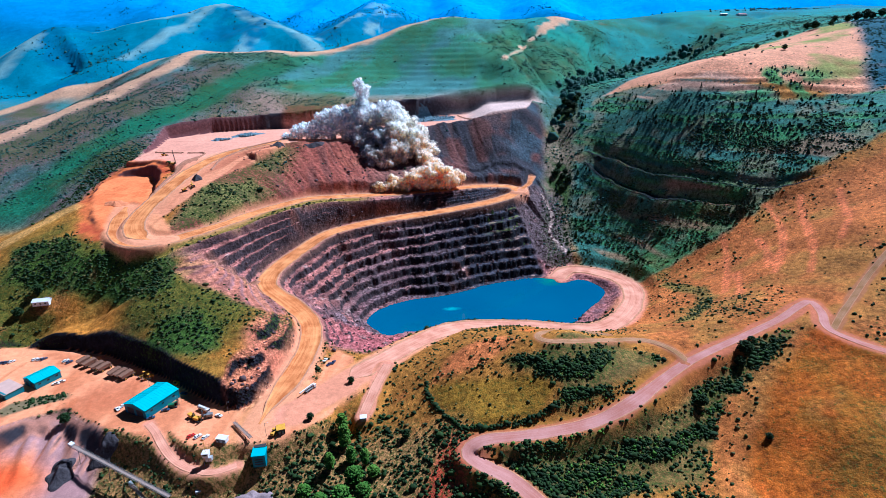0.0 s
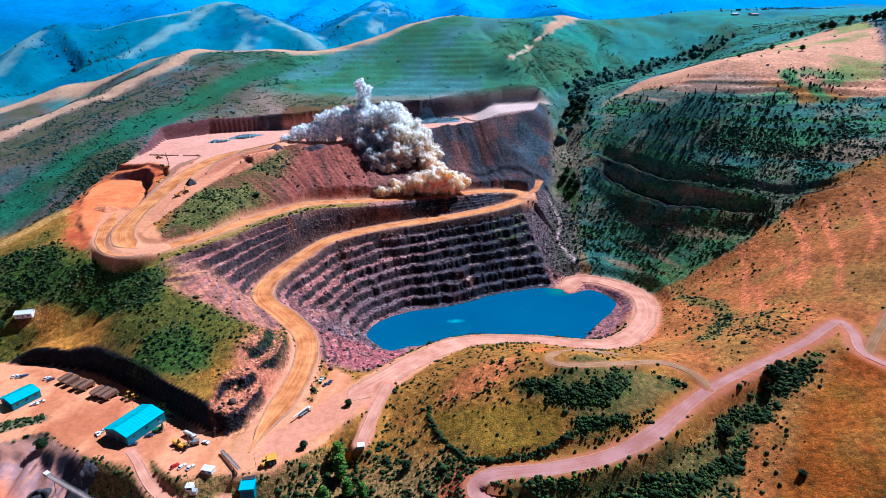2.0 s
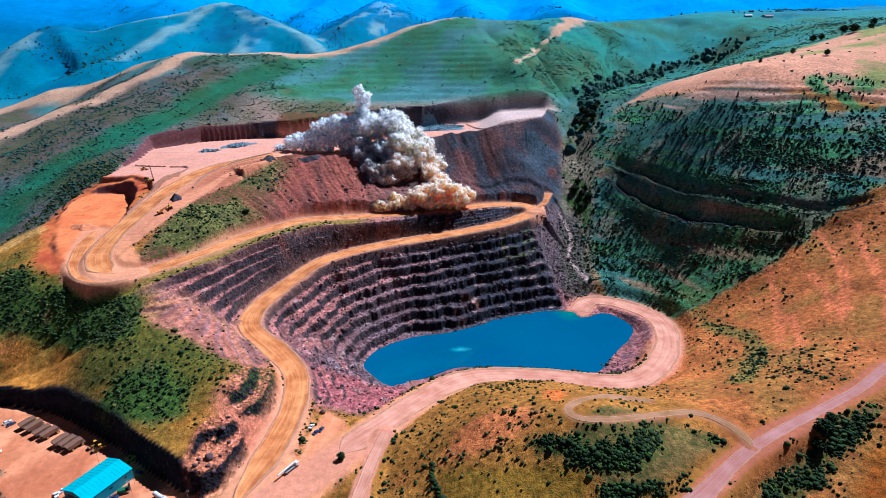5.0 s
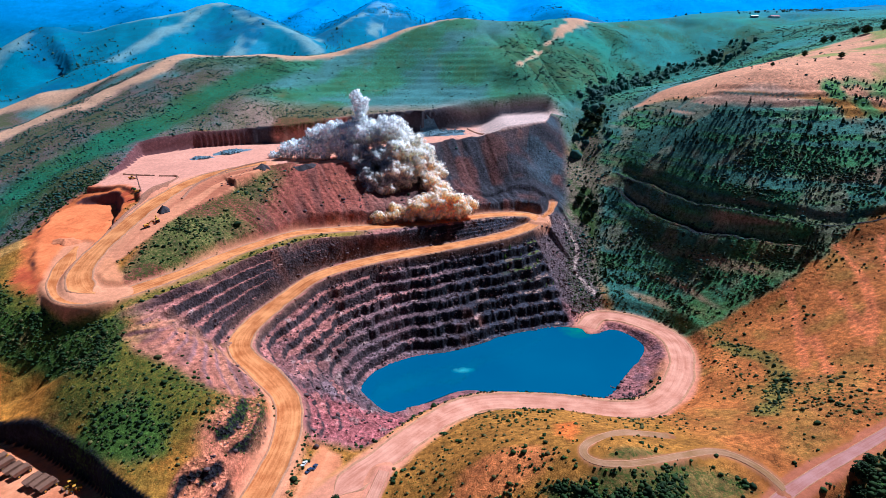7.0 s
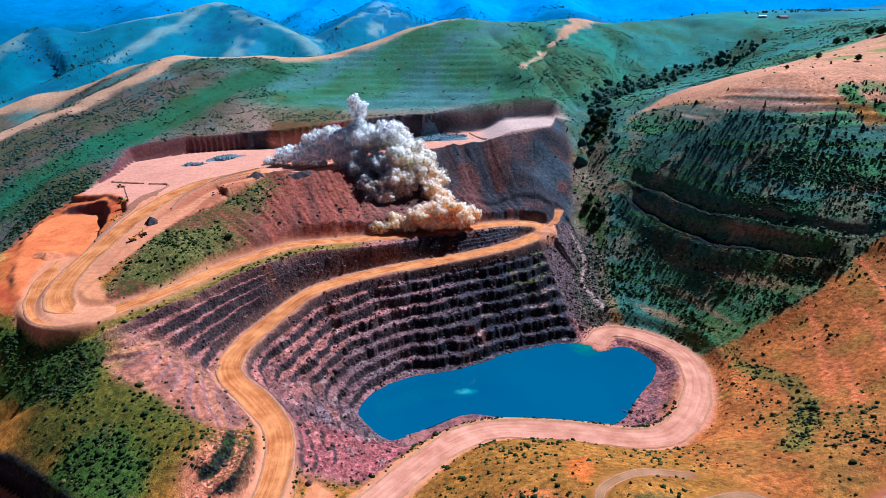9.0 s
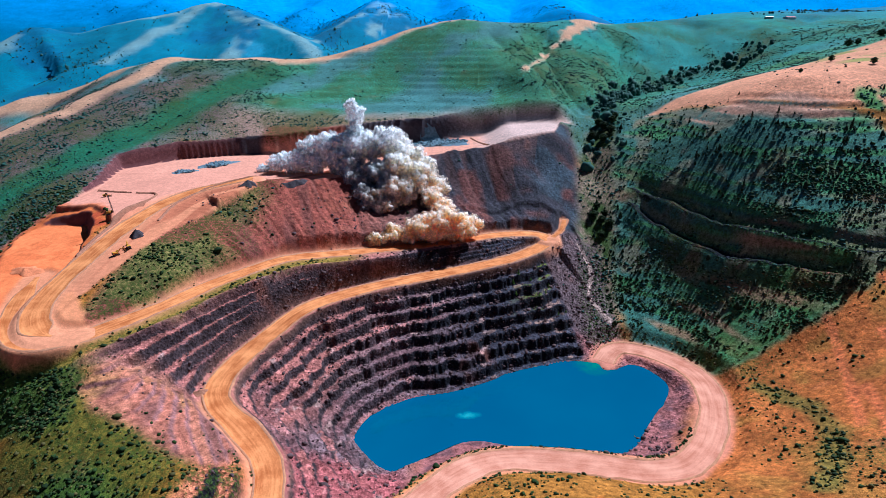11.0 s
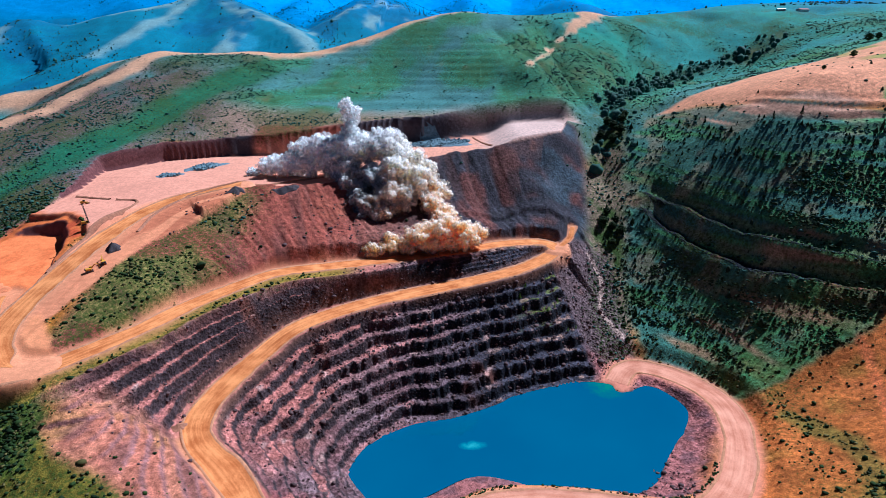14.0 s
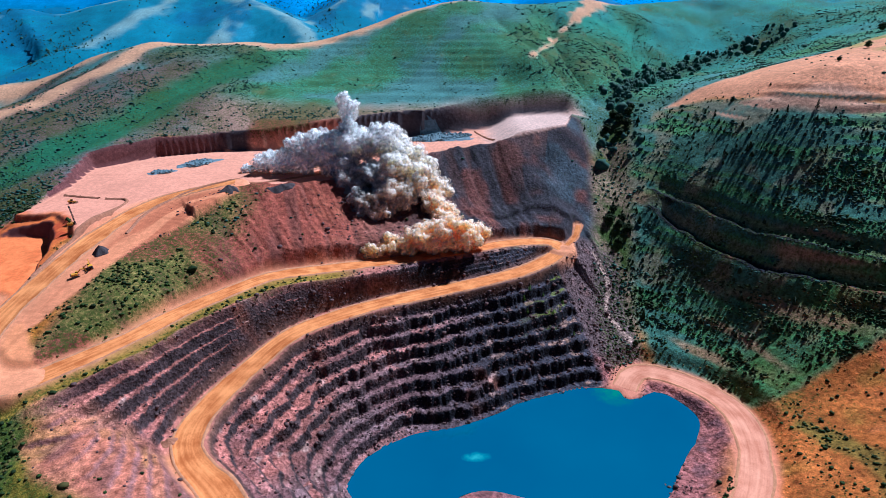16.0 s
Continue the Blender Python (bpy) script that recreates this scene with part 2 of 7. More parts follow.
PIT_ROCK = grainy("purple_grey_rubble", (0.12, 0.078, 0.076), 0.95, size=4.0, fine=14, spread=0.5, bump=0.6, dist=0.3, spec=0.1)
RED_STOCK = grainy("orange_red_crushed_stone", (0.70, 0.24, 0.10), 0.95, size=6.0, fine=14, spread=0.35, bump=0.5, dist=0.3, spec=0.1)
GREY_STOCK = grainy("grey_mauve_crushed_stone", (0.33, 0.24, 0.24), 0.95, size=6.0, fine=14, spread=0.3, bump=0.5, dist=0.3, spec=0.1)


def dust_material(name="blast_dust", low=0.30, high=0.42, most=1.0):
    """Dense blast dust: tan lower down, grey-white at the lit upper left, dark in the shaded middle, all in the colour.
    """
    m, nodes, links, bsdf = material(name)
    geo = node(nodes, links, "ShaderNodeNewGeometry")
    sp = node(nodes, links, "ShaderNodeSeparateXYZ", {0: geo.outputs["Position"]})
    n = node(nodes, links, "ShaderNodeTexNoise", {"Vector": geo.outputs["Position"], "Scale": 0.05, "Detail": 5.0})
    hi = node(nodes, links, "ShaderNodeMath", {0: n.outputs[0], 1: 50.0, 2: sp.outputs[2]}, operation="MULTIPLY_ADD")
    w = node(nodes, links, "ShaderNodeMapRange", {0: hi.outputs[0], 1: 126.0, 2: 182.0})
    e = node(nodes, links, "ShaderNodeMath", {0: sp.outputs[0], 1: -0.55, 2: hi.outputs[0]}, operation="MULTIPLY_ADD")
    w2 = node(nodes, links, "ShaderNodeMapRange", {0: e.outputs[0], 1: 212.0, 2: 275.0})
    tan = node(nodes, links, "ShaderNodeMix", {0: w.outputs[0], 6: (0.93, 0.53, 0.29, 1), 7: (0.98, 0.88, 0.72, 1)}, data_type="RGBA")
    c0 = node(nodes, links, "ShaderNodeMix", {0: w2.outputs[0], 6: tan.outputs[2], 7: (0.86, 1.0, 0.99, 1)}, data_type="RGBA")
    # dark middle of the fall: shade among the billows painted into the dust
    core = node(nodes, links, "ShaderNodeVectorMath", {0: geo.outputs["Position"], 1: (-102.0, 668.0, 126.0)}, operation="SUBTRACT")
    flat = node(nodes, links, "ShaderNodeVectorMath", {0: core.outputs[0], 1: (1.0, 0.7, 1.0)}, operation="MULTIPLY")
    far = node(nodes, links, "ShaderNodeVectorMath", {0: flat.outputs[0]}, operation="LENGTH")
    uneven = node(nodes, links, "ShaderNodeMath", {0: n.outputs[0], 1: -60.0, 2: far.outputs["Value"]}, operation="MULTIPLY_ADD")
    w3 = node(nodes, links, "ShaderNodeMapRange", {0: uneven.outputs[0], 1: 12.0, 2: -14.0, 3: 0.0, 4: 0.8})
    c = node(nodes, links, "ShaderNodeMix", {0: w3.outputs[0], 6: c0.outputs[2], 7: (0.20, 0.25, 0.27, 1)}, data_type="RGBA")
    links.new(c.outputs[2], bsdf.inputs["Base Color"])
    bsdf.inputs["Roughness"].default_value = 1.0
    bsdf.inputs["Specular IOR Level"].default_value = 0.0
    bsdf.inputs["Subsurface Weight"].default_value = 1.0
    bsdf.inputs["Subsurface Radius"].default_value = (1.0, 1.0, 1.0)
    bsdf.inputs["Subsurface Scale"].default_value = 20.0
    bsdf.inputs["Subsurface Anisotropy"].default_value = 0.75
    f = node(nodes, links, "ShaderNodeTexNoise", {"Vector": geo.outputs["Position"], "Scale": 0.35, "Detail": 6.0, "Roughness": 0.6})
    bp = node(nodes, links, "ShaderNodeBump", {"Height": f.outputs[0], "Strength": 0.8, "Distance": 2.0})
    links.new(bp.outputs[0], bsdf.inputs["Normal"])
    # the cloud is thin between its puffs
    gap = node(nodes, links, "ShaderNodeTexNoise", {"Vector": geo.outputs["Position"], "Scale": 0.22, "Detail": 7.0, "Roughness": 0.7})
    solid = node(nodes, links, "ShaderNodeMapRange", {0: gap.outputs[0], 1: low, 2: high, 3: 0.0, 4: most})
    clear = node(nodes, links, "ShaderNodeBsdfTransparent")
    frayed = node(nodes, links, "ShaderNodeMixShader", {0: solid.outputs[0], 1: clear.outputs[0], 2: bsdf.outputs[0]})
    links.new(frayed.outputs[0], nodes["Material Output"].inputs["Surface"])
    return m


DUST = dust_material()
THIN_DUST = dust_material("thin_dust", 0.44, 0.66, 0.55)

# ---- the lie of the land (metres; the lake's level is z = 0) ----
def smooth(a, b, v):
    v = np.clip((v - a) / (b - a), 0.0, 1.0)
    return v * v * (3 - 2 * v)


def mix(a, b, w):
    return a + (b - a) * w


def hashed(i, j, seed):
    n = (i * 374761393 + j * 668265263 + seed * 982451653) & 0x7FFFFFFF
    n = ((n ^ (n >> 13)) * 1274126177) & 0x7FFFFFFF
    return ((n ^ (n >> 16)) & 0xFFFF) / 65535.0


def value_noise(x, y, size, seed=0):
    """Soft noise from -1 to 1 with lumps about size metres wide."""
    u, v = np.asarray(x, float) / size, np.asarray(y, float) / size
    i, j = np.floor(u).astype(np.int64), np.floor(v).astype(np.int64)
    fu, fv = u - i, v - j
    fu, fv = fu * fu * (3 - 2 * fu), fv * fv * (3 - 2 * fv)
    low = mix(hashed(i, j, seed), hashed(i + 1, j, seed), fu)
    high = mix(hashed(i, j + 1, seed), hashed(i + 1, j + 1, seed), fu)
    return 2 * mix(low, high, fv) - 1


def fbm(x, y, size, octaves=4, seed=0):
    total, gain, norm = 0.0, 1.0, 0.0
    for k in range(octaves):
        total = total + gain * value_noise(x + 17.3 * k, y - 9.1 * k, size / 2 ** k, seed + k)
        norm += gain
        gain *= 0.5
    return total / norm


def curve(points, steps=5, closed=False):
    """A smooth line through the points (Catmull-Rom)."""
    p = np.array(points, float)
    n = len(p)
    out = []
    for k in range(n if closed else n - 1):
        if closed:
            a, b, c, d = p[(k - 1) % n], p[k], p[(k + 1) % n], p[(k + 2) % n]
        else:
            a, b, c, d = p[max(k - 1, 0)], p[k], p[k + 1], p[min(k + 2, n - 1)]
        for s in range(steps):
            t = s / steps
            out.append(0.5 * (2 * b + (c - a) * t + (2 * a - 5 * b + 4 * c - d) * t * t + (3 * b - a - 3 * c + d) * t ** 3))
    if not closed:
        out.append(p[-1])
    return np.array(out)


def along(x, y, line, reach=60.0):
    """For each place: distance to the line, the line's height there, the way gone along it, and the side (+ is left of it)."""
    x, y = np.asarray(x, float), np.asarray(y, float)
    dist, high = np.full(x.shape, 1e6), np.zeros(x.shape)
    gone, side = np.zeros(x.shape), np.zeros(x.shape)
    near = (x > line[:, 0].min() - reach) & (x < line[:, 0].max() + reach) & (y > line[:, 1].min() - reach) & (y < line[:, 1].max() + reach)
    px, py = x[near], y[near]
    bd, bz, bs, bg = np.full(px.shape, 1e12), np.zeros(px.shape), np.zeros(px.shape), np.zeros(px.shape)
    run = 0.0
    for a, b in zip(line[:-1], line[1:]):
        ex, ey = b[0] - a[0], b[1] - a[1]
        ll = ex * ex + ey * ey + 1e-9
        t = np.clip(((px - a[0]) * ex + (py - a[1]) * ey) / ll, 0, 1)
        dx, dy = px - a[0] - t * ex, py - a[1] - t * ey
        d = dx * dx + dy * dy
        take = d < bd
        bd = np.where(take, d, bd)
        if line.shape[1] > 2:
            bz = np.where(take, a[2] + t * (b[2] - a[2]), bz)
        bs = np.where(take, np.sign(ex * dy - ey * dx), bs)
        bg = np.where(take, run + t * math.sqrt(ll), bg)
        run += math.sqrt(ll)
    dist[near], high[near], gone[near], side[near] = np.sqrt(bd), bz, bg, bs
    return dist, high, gone, side


def inside(x, y, ring, reach=40.0):
    """Signed distance to a closed ring: positive within."""
    x, y = np.asarray(x, float), np.asarray(y, float)
    ring = np.asarray(ring, float)[:, :2]
    loop = np.vstack([ring, ring[:1]])
    d = along(x, y, loop, reach)[0]
    odd = np.zeros(x.shape, bool)
    for a, b in zip(loop[:-1], loop[1:]):
        if a[1] != b[1]:
            odd ^= ((a[1] > y) != (b[1] > y)) & (x < (b[0] - a[0]) * (y - a[1]) / (b[1] - a[1]) + a[0])
    return np.where(odd, d, -d)


# Slopes, spurs and hollows of the natural land: x, y, z.
WEST_SPUR = [(-332, 376, 50), (-334, 425, 88), (-295, 419, 88), (-252, 385, 74), (-231, 386, 81), (-206, 362, 68), (-164, 347, 62),
             (-170, 326, 50), (-136, 334, 60), (-188, 415, 66), (-203, 330, 55), (-245, 345, 53), (-308, 352, 48), (-290, 372, 52),
             (-141, 293, 46), (-168, 304, 47), (-205, 317, 45), (-240, 333, 42), (-282, 348, 40), (-330, 355, 38)]
WEST_VALLEY = [(-422, 453, 76), (-406, 479, 86), (-382, 505, 98), (-460, 520, 68), (-520, 430, 40), (-440, 330, 30), (-410, 565, 99), (-440, 647, 131),
               (-560, 640, 105), (-700, 600, 80), (-430, 250, 10), (-620, 300, 10)]
SOUTH = [(-77, 256, 21), (-62, 250, 18), (-28, 245, 23), (12, 226, 24), (3, 245, 36), (-190, 240, 12), (-230, 225, 8), (-120, 225, 2), (-47, 292, 19),
         (-77, 293, 27), (-40, 205, 8), (-90, 200, -4), (-150, 200, -6), (-240, 200, 2), (-320, 230, 14), (0, 130, -20), (-200, 120, -30), (150, 130, 10),
         (0, -200, -60), (-600, -200, -60), (600, -200, 0)]
KNOLL = [(56, 298, 65), (80, 295, 69), (14, 304, 56), (104, 294, 51), (31, 266, 46), (57, 250, 42), (-6, 284, 41), (37, 325, 52), (107, 254, 45),
         (76, 236, 34), (-29, 340, 26), (100, 325, 48), (60, 355, 38), (120, 345, 38), (0, 345, 34)]
EAST_SLOPE = [(173, 239, 33), (139, 240, 28), (201, 270, 49), (203, 234, 47), (249, 336, 67), (256, 373, 66), (253, 402, 60), (197, 348, 56),
              (176, 397, 24), (255, 475, 39), (241, 493, 33), (237, 520, 44), (282, 522, 66), (313, 494, 72), (205, 513, 25), (173, 296, 55),
              (225, 450, 30), (320, 420, 95), (340, 330, 85), (300, 260, 66), (420, 420, 130), (400, 500, 112), (420, 260, 85)]
EAST_HILL = [(255, 595, 98), (312, 591, 119), (344, 558, 105), (334, 609, 136), (266, 630, 122), (291, 699, 183), (337, 655, 171), (352, 735, 220),
             (182, 717, 111), (232, 610, 83), (325, 536, 86), (228, 850, 175), (281, 840, 192), (383, 850, 218), (511, 890, 240),
             (593, 930, 260), (683, 960, 274), (208, 656, 90), (180, 600, 36), (195, 560, 24), (440, 620, 165), (560, 640, 190), (520, 760, 228)]
GORGE = [(169, 810, 156), (165, 871, 195), (134, 653, 54), (123, 623, 36), (150, 760, 126), (104, 709, 97), (64, 709, 112), (128, 770, 130), (120, 582, 18),
         (124, 556, 8), (250, 960, 190), (340, 1040, 205), (460, 1100, 220), (170, 700, 96)]
WEST_HILL = [(-564, 878, 181), (-406, 718, 150), (-393, 873, 194), (-335, 823, 168), (-284, 882, 184), (-670, 780, 141), (-628, 850, 166),
             (-592, 900, 185), (-606, 1080, 231), (-505, 1110, 250), (-355, 1100, 249), (-264, 1090, 243), (-900, 900, 130), (-760, 1060, 190), (-700, 980, 150)]
BACK_HILL = [(-179, 1120, 262), (-113, 1150, 285), (-45, 1180, 303), (1, 1180, 307), (114, 1150, 292), (219, 1200, 301), (-105, 1004, 206), (-242, 1000, 208),
             (93, 965, 237), (-30, 910, 180), (60, 922, 190), (343, 1400, 318), (469, 1500, 334), (657, 1500, 329), (845, 1450, 315),
             (1112, 1500, 326), (560, 1200, 285), (760, 1150, 292), (900, 1000, 290), (0, 1420, 230), (-300, 1400, 150), (-700, 1380, 110)]
DUMP = [(-219, 544, 113), (-221, 488, 105), (-247, 464, 100), (-253, 443, 93), (-199, 506, 99), (-283, 495, 110), (38, 695, 92), (-269, 541, 119),
        (-204, 634, 139), (-153, 650, 137), (-100, 690, 137), (-56, 743, 139), (-15, 758, 144), (32, 763, 150), (108, 788, 160), (115, 815, 164),
        (-100, 640, 106), (-40, 670, 106), (20, 700, 98), (80, 740, 124), (-225, 589, 126), (-300, 640, 133), (-315, 577, 125), (-287, 760, 135)]

# Roads: centre line x, y, z.
HAUL_ROAD = [(-118, 252, 28), (-116, 278, 29), (-110, 308, 31), (-108, 342, 34), (-117, 374, 36), (-138, 397, 40), (-160, 414, 46), (-168, 434, 48), (-163, 458, 51),
             (-149, 487, 56), (-128, 518, 62), (-84, 549, 64), (-40, 571, 64), (-2, 584, 66), (37, 601, 68), (67, 626, 69), (82, 644, 72)]
UPPER_ROAD = [(82, 644, 72), (69, 652, 75), (33, 640, 79), (-15, 615, 81), (-67, 593, 83), (-115, 570, 87), (-152, 548, 91), (-176, 518, 92),
              (-196, 493, 91), (-212, 465, 90), (-231, 440, 89), (-250, 421, 88), (-272, 416, 89), (-290, 428, 91), (-302, 446, 94), (-311, 468, 98), (-320, 492, 100)]
RAMP_ROAD = [(-250, 424, 89), (-266, 424, 90), (-279, 433, 93), (-287, 448, 97), (-290, 470, 102), (-288, 497, 109), (-286, 523, 115), (-283, 560, 121), (-274, 600, 127), (-255, 630, 131), (-210, 645, 138)]
LAKE_ROAD = [(-100, 268, 28), (-77, 296, 28), (-66, 314, 27), (-50, 335, 25), (-32, 361, 22), (-11, 386, 18), (9, 400, 15), (30, 403, 14), (61, 401, 14), (84, 397, 14),
             (107, 394, 14), (128, 399, 14), (149, 419, 13), (167, 449, 11), (178, 483, 9), (176, 511, 7), (160, 536, 5), (139, 551, 3), (125, 549, 2), (113, 533, 1)]
HILL_ROAD = [(48, 196, 22), (38, 206, 25), (27, 216, 27), (14, 223, 29), (7, 230, 31), (16, 236, 34), (45, 237, 37), (77, 243, 40), (102, 254, 45), (129, 275, 48),
             (146, 286, 51), (168, 297, 54), (195, 309, 58), (219, 320, 62), (239, 332, 66), (248, 335, 67), (246, 320, 66), (239, 305, 65), (241, 295, 64), (256, 277, 63), (285, 255, 62)]
SLOPE_TRACK = [(242, 302, 64), (256, 316, 67), (274, 332, 72), (296, 352, 78), (319, 369, 88), (352, 392, 101)]
KNOLL_TRACK = [(145, 287, 51), (141, 297, 52), (133, 307, 52), (122, 310, 53), (105, 303, 57), (88, 294, 62), (70, 288, 65), (58, 289, 65), (53, 295, 64), (56, 304, 62), (68, 317, 56), (81, 325, 52), (96, 330, 47), (109, 332, 44)]
ACCESS_TRACK = [(-186, 259, 28), (-178, 252, 28), (-169, 243, 25), (-159, 235, 22), (-147, 230, 20), (-134, 228, 20), (-123, 233, 20)]
STUB_TRACK = [(86, 648, 73), (97, 663, 76), (103, 680, 81)]
SPUR_TRACK = [(-48, 322, 28), (-53, 300, 26), (-58, 272, 23)]
ROADS = [("haul_road", HAUL_ROAD, 7.8), ("upper_road", UPPER_ROAD, 7.4), ("ramp_road", RAMP_ROAD, 8.0), ("lake_road", LAKE_ROAD, 8.6),
         ("hill_road", HILL_ROAD, 4.2), ("knoll_track", KNOLL_TRACK, 1.9), ("spur_track", SPUR_TRACK, 3.0), ("access_track", ACCESS_TRACK, 2.2), ("stub_track", STUB_TRACK, 2.4), ("slope_track", SLOPE_TRACK, 1.8)]
BANKS = {"lake_road": 15.0, "hill_road": 9.0, "knoll_track": 3.0, "access_track": 5.0, "slope_track": 4.0}
ROAD_LINES = {name: curve(points, 5) for name, points, half in ROADS}

# Rings in plan.
LAKE = curve([(108, 533), (82, 535), (53, 525), (30, 516), (17, 506), (-17, 490), (-42, 486), (-61, 475), (-75, 461), (-82, 443), (-80, 433), (-57, 408),
              (-45, 411), (-22, 426), (0, 436), (39, 426), (75, 423), (100, 423), (123, 455), (151, 489), (155, 506), (141, 529), (114, 522)], 4, True)
YARD = [(-350, 348), (-298, 347), (-262, 339), (-241, 329), (-206, 311), (-176, 292), (-150, 277), (-136, 272), (-124, 282), (-104, 285), (-80, 300), (-70, 290), (-76, 270),
        (-92, 256), (-108, 246), (-127, 247), (-154, 243), (-180, 249), (-213, 258), (-247, 275), (-266, 268), (-285, 252), (-345, 245)]
PLATEAU = [(-380, 665), (-392, 725), (-349, 776), (-286, 802), (-226, 806), (-150, 830), (-91, 856), (-30, 862), (20, 866), (70, 872), (112, 866), (122, 836), (108, 795), (32, 763), (-15, 758), (-56, 743),
           (-100, 690), (-153, 648), (-204, 632), (-228, 590), (-240, 552), (-262, 530), (-292, 545), (-312, 570), (-340, 594), (-378, 596)]
SCOOP = [(-290, 436), (-318, 440), (-343, 470), (-380, 530), (-391, 562), (-378, 588), (-340, 586), (-316, 555), (-304, 515), (-290, 475), (-284, 445)]
SHELF = [(-271, 448), (-264, 465), (-257, 486), (-252, 511), (-246, 540), (-229, 567), (-210, 599), (-199, 622), (-204, 640), (-262, 640), (-290, 590), (-301, 545), (-299, 500), (-292, 470), (-288, 450)]
HAIRPIN = [(-300, 455), (-310, 436), (-300, 418), (-272, 404), (-245, 412), (-236, 428), (-250, 438), (-262, 452), (-275, 464)]
RED_CUT = [(-205, 440), (-222, 408), (-227, 391), (-212, 379), (-190, 371), (-165, 358), (-140, 350), (-128, 362), (-135, 384), (-152, 404), (-170, 420), (-176, 440), (-180, 455)]
SHORE = LAKE[:44]


def benched(v, count, riser=0.45, lift=0.0):
    """Turns a slope from 0 to 1 into that many steps; riser: the share of a step that is face."""
    s = v * count
    k = np.floor(s)
    s = s - k
    return (k + 0.14 * s + 0.86 * smooth(1 - riser, 0.97, s)) / count


def solve_land():
    spots = [p for group in (WEST_SPUR, WEST_VALLEY, SOUTH, KNOLL, EAST_SLOPE, EAST_HILL, GORGE, WEST_HILL, BACK_HILL, DUMP) for p in group]
    for name, points, half in ROADS:
        if name != "ramp_road":
            spots += points
    spots += [(p[0], p[1], 0.0) for p in LAKE[::4]]
    a = np.array(spots, float)
    keep = [0]
    for k in range(1, len(a)):
        if np.min(np.hypot(*(a[keep, :2] - a[k, :2]).T)) > 5.0:
            keep.append(k)
    a = a[keep]
    q = a[:, :2] / 100
    n = len(a)
    m = np.zeros((n + 3, n + 3))
    m[:n, :n] = np.sqrt(((q[:, None] - q[None]) ** 2).sum(-1) + 0.02) - 0.05 * np.eye(n)
    m[:n, n], m[n, :n], m[:n, n + 1:], m[n + 1:, :n] = 1, 1, q, q.T
    return q, np.linalg.solve(m, np.append(a[:, 2], (0, 0, 0)))


LAND_Q, LAND_W = solve_land()


def natural(x, y):
    out = np.zeros(x.size)
    fx, fy, n = x.ravel() / 100, y.ravel() / 100, len(LAND_Q)
    for s in range(0, x.size, 20000):
        ux, uy = fx[s:s + 20000], fy[s:s + 20000]
        d = np.sqrt((ux[:, None] - LAND_Q[:, 0]) ** 2 + (uy[:, None] - LAND_Q[:, 1]) ** 2 + 0.02)
        out[s:s + 20000] = d @ LAND_W[:n] + LAND_W[n] + LAND_W[n + 1] * ux + LAND_W[n + 2] * uy
    return out.reshape(x.shape)


# Far ranges: spurs whose flanks fall away on both sides.
FAR_SPURS = [
    [(-1700, 1600, 190), (-1355, 1650, 232), (-1235, 1800, 340), (-1122, 1850, 328), (-965, 1900, 368), (-840, 2050, 412), (-653, 1950, 353), (-475, 1850, 305), (-400, 1720, 240)],
    [(-840, 2050, 412), (-870, 1850, 342), (-893, 1700, 288), (-920, 1560, 240)],
    [(-653, 1950, 353), (-640, 1800, 300), (-650, 1650, 230)],
    [(-1235, 1800, 340), (-1260, 1650, 270), (-1290, 1500, 190)],
    [(-470, 1900, 270), (-359, 2200, 379), (-308, 2500, 455), (-184, 2200, 342), (-120, 2000, 270)],
    [(-308, 2500, 455), (-280, 2250, 370), (-300, 2050, 290)],
    [(-2600, 2600, 520), (-1900, 2700, 560), (-1300, 2900, 600), (-900, 3000, 520), (-500, 3300, 640), (0, 3300, 620), (500, 3400, 640), (1100, 3300, 620), (2000, 3200, 640), (3200, 3200, 650)],
    [(-1300, 2900, 600), (-1250, 2500, 470), (-1300, 2250, 360)],
    [(-500, 3300, 640), (-600, 2900, 520), (-640, 2500, 400)],
    [(0, 3300, 620), (60, 2800, 480), (40, 2400, 350)],
    [(500, 3400, 640), (420, 2900, 500), (460, 2400, 380)],
    [(-4000, 4300, 900), (-1500, 4400, 960), (-300, 4500, 900), (900, 4400, 980), (2400, 4300, 900), (4200, 4300, 920)],
]


def far_land(x, y):
    wx, wy = x + 60 * fbm(x, y, 420, 3, 71), y + 60 * fbm(x, y, 420, 3, 83)
    best = np.full(x.shape, 150.0)
    for spur in FAR_SPURS:
        line = curve(spur, 3)
        d, z, _, _ = along(wx, wy, line, 1500.0)
        z = np.where(d < 1e5, z - 0.42 * np.sqrt(d * d + 900.0) + 12, 0)
        best = np.maximum(best, z) + 6 * np.exp(-np.abs(best - z) / 18)
    return best + 22 * fbm(x, y, 260, 4, 5) * smooth(1400, 2200, y)


def road_level(x, y, z, cover=None):
    for name, points, half in ROADS:
        d, high, _, side = along(x, y, ROAD_LINES[name], 45.0)
        bank = BANKS.get(name, 7.0)
        w = 1 - smooth(half + 1.0, half + bank, d)
        z = mix(z, high, w)
    return z


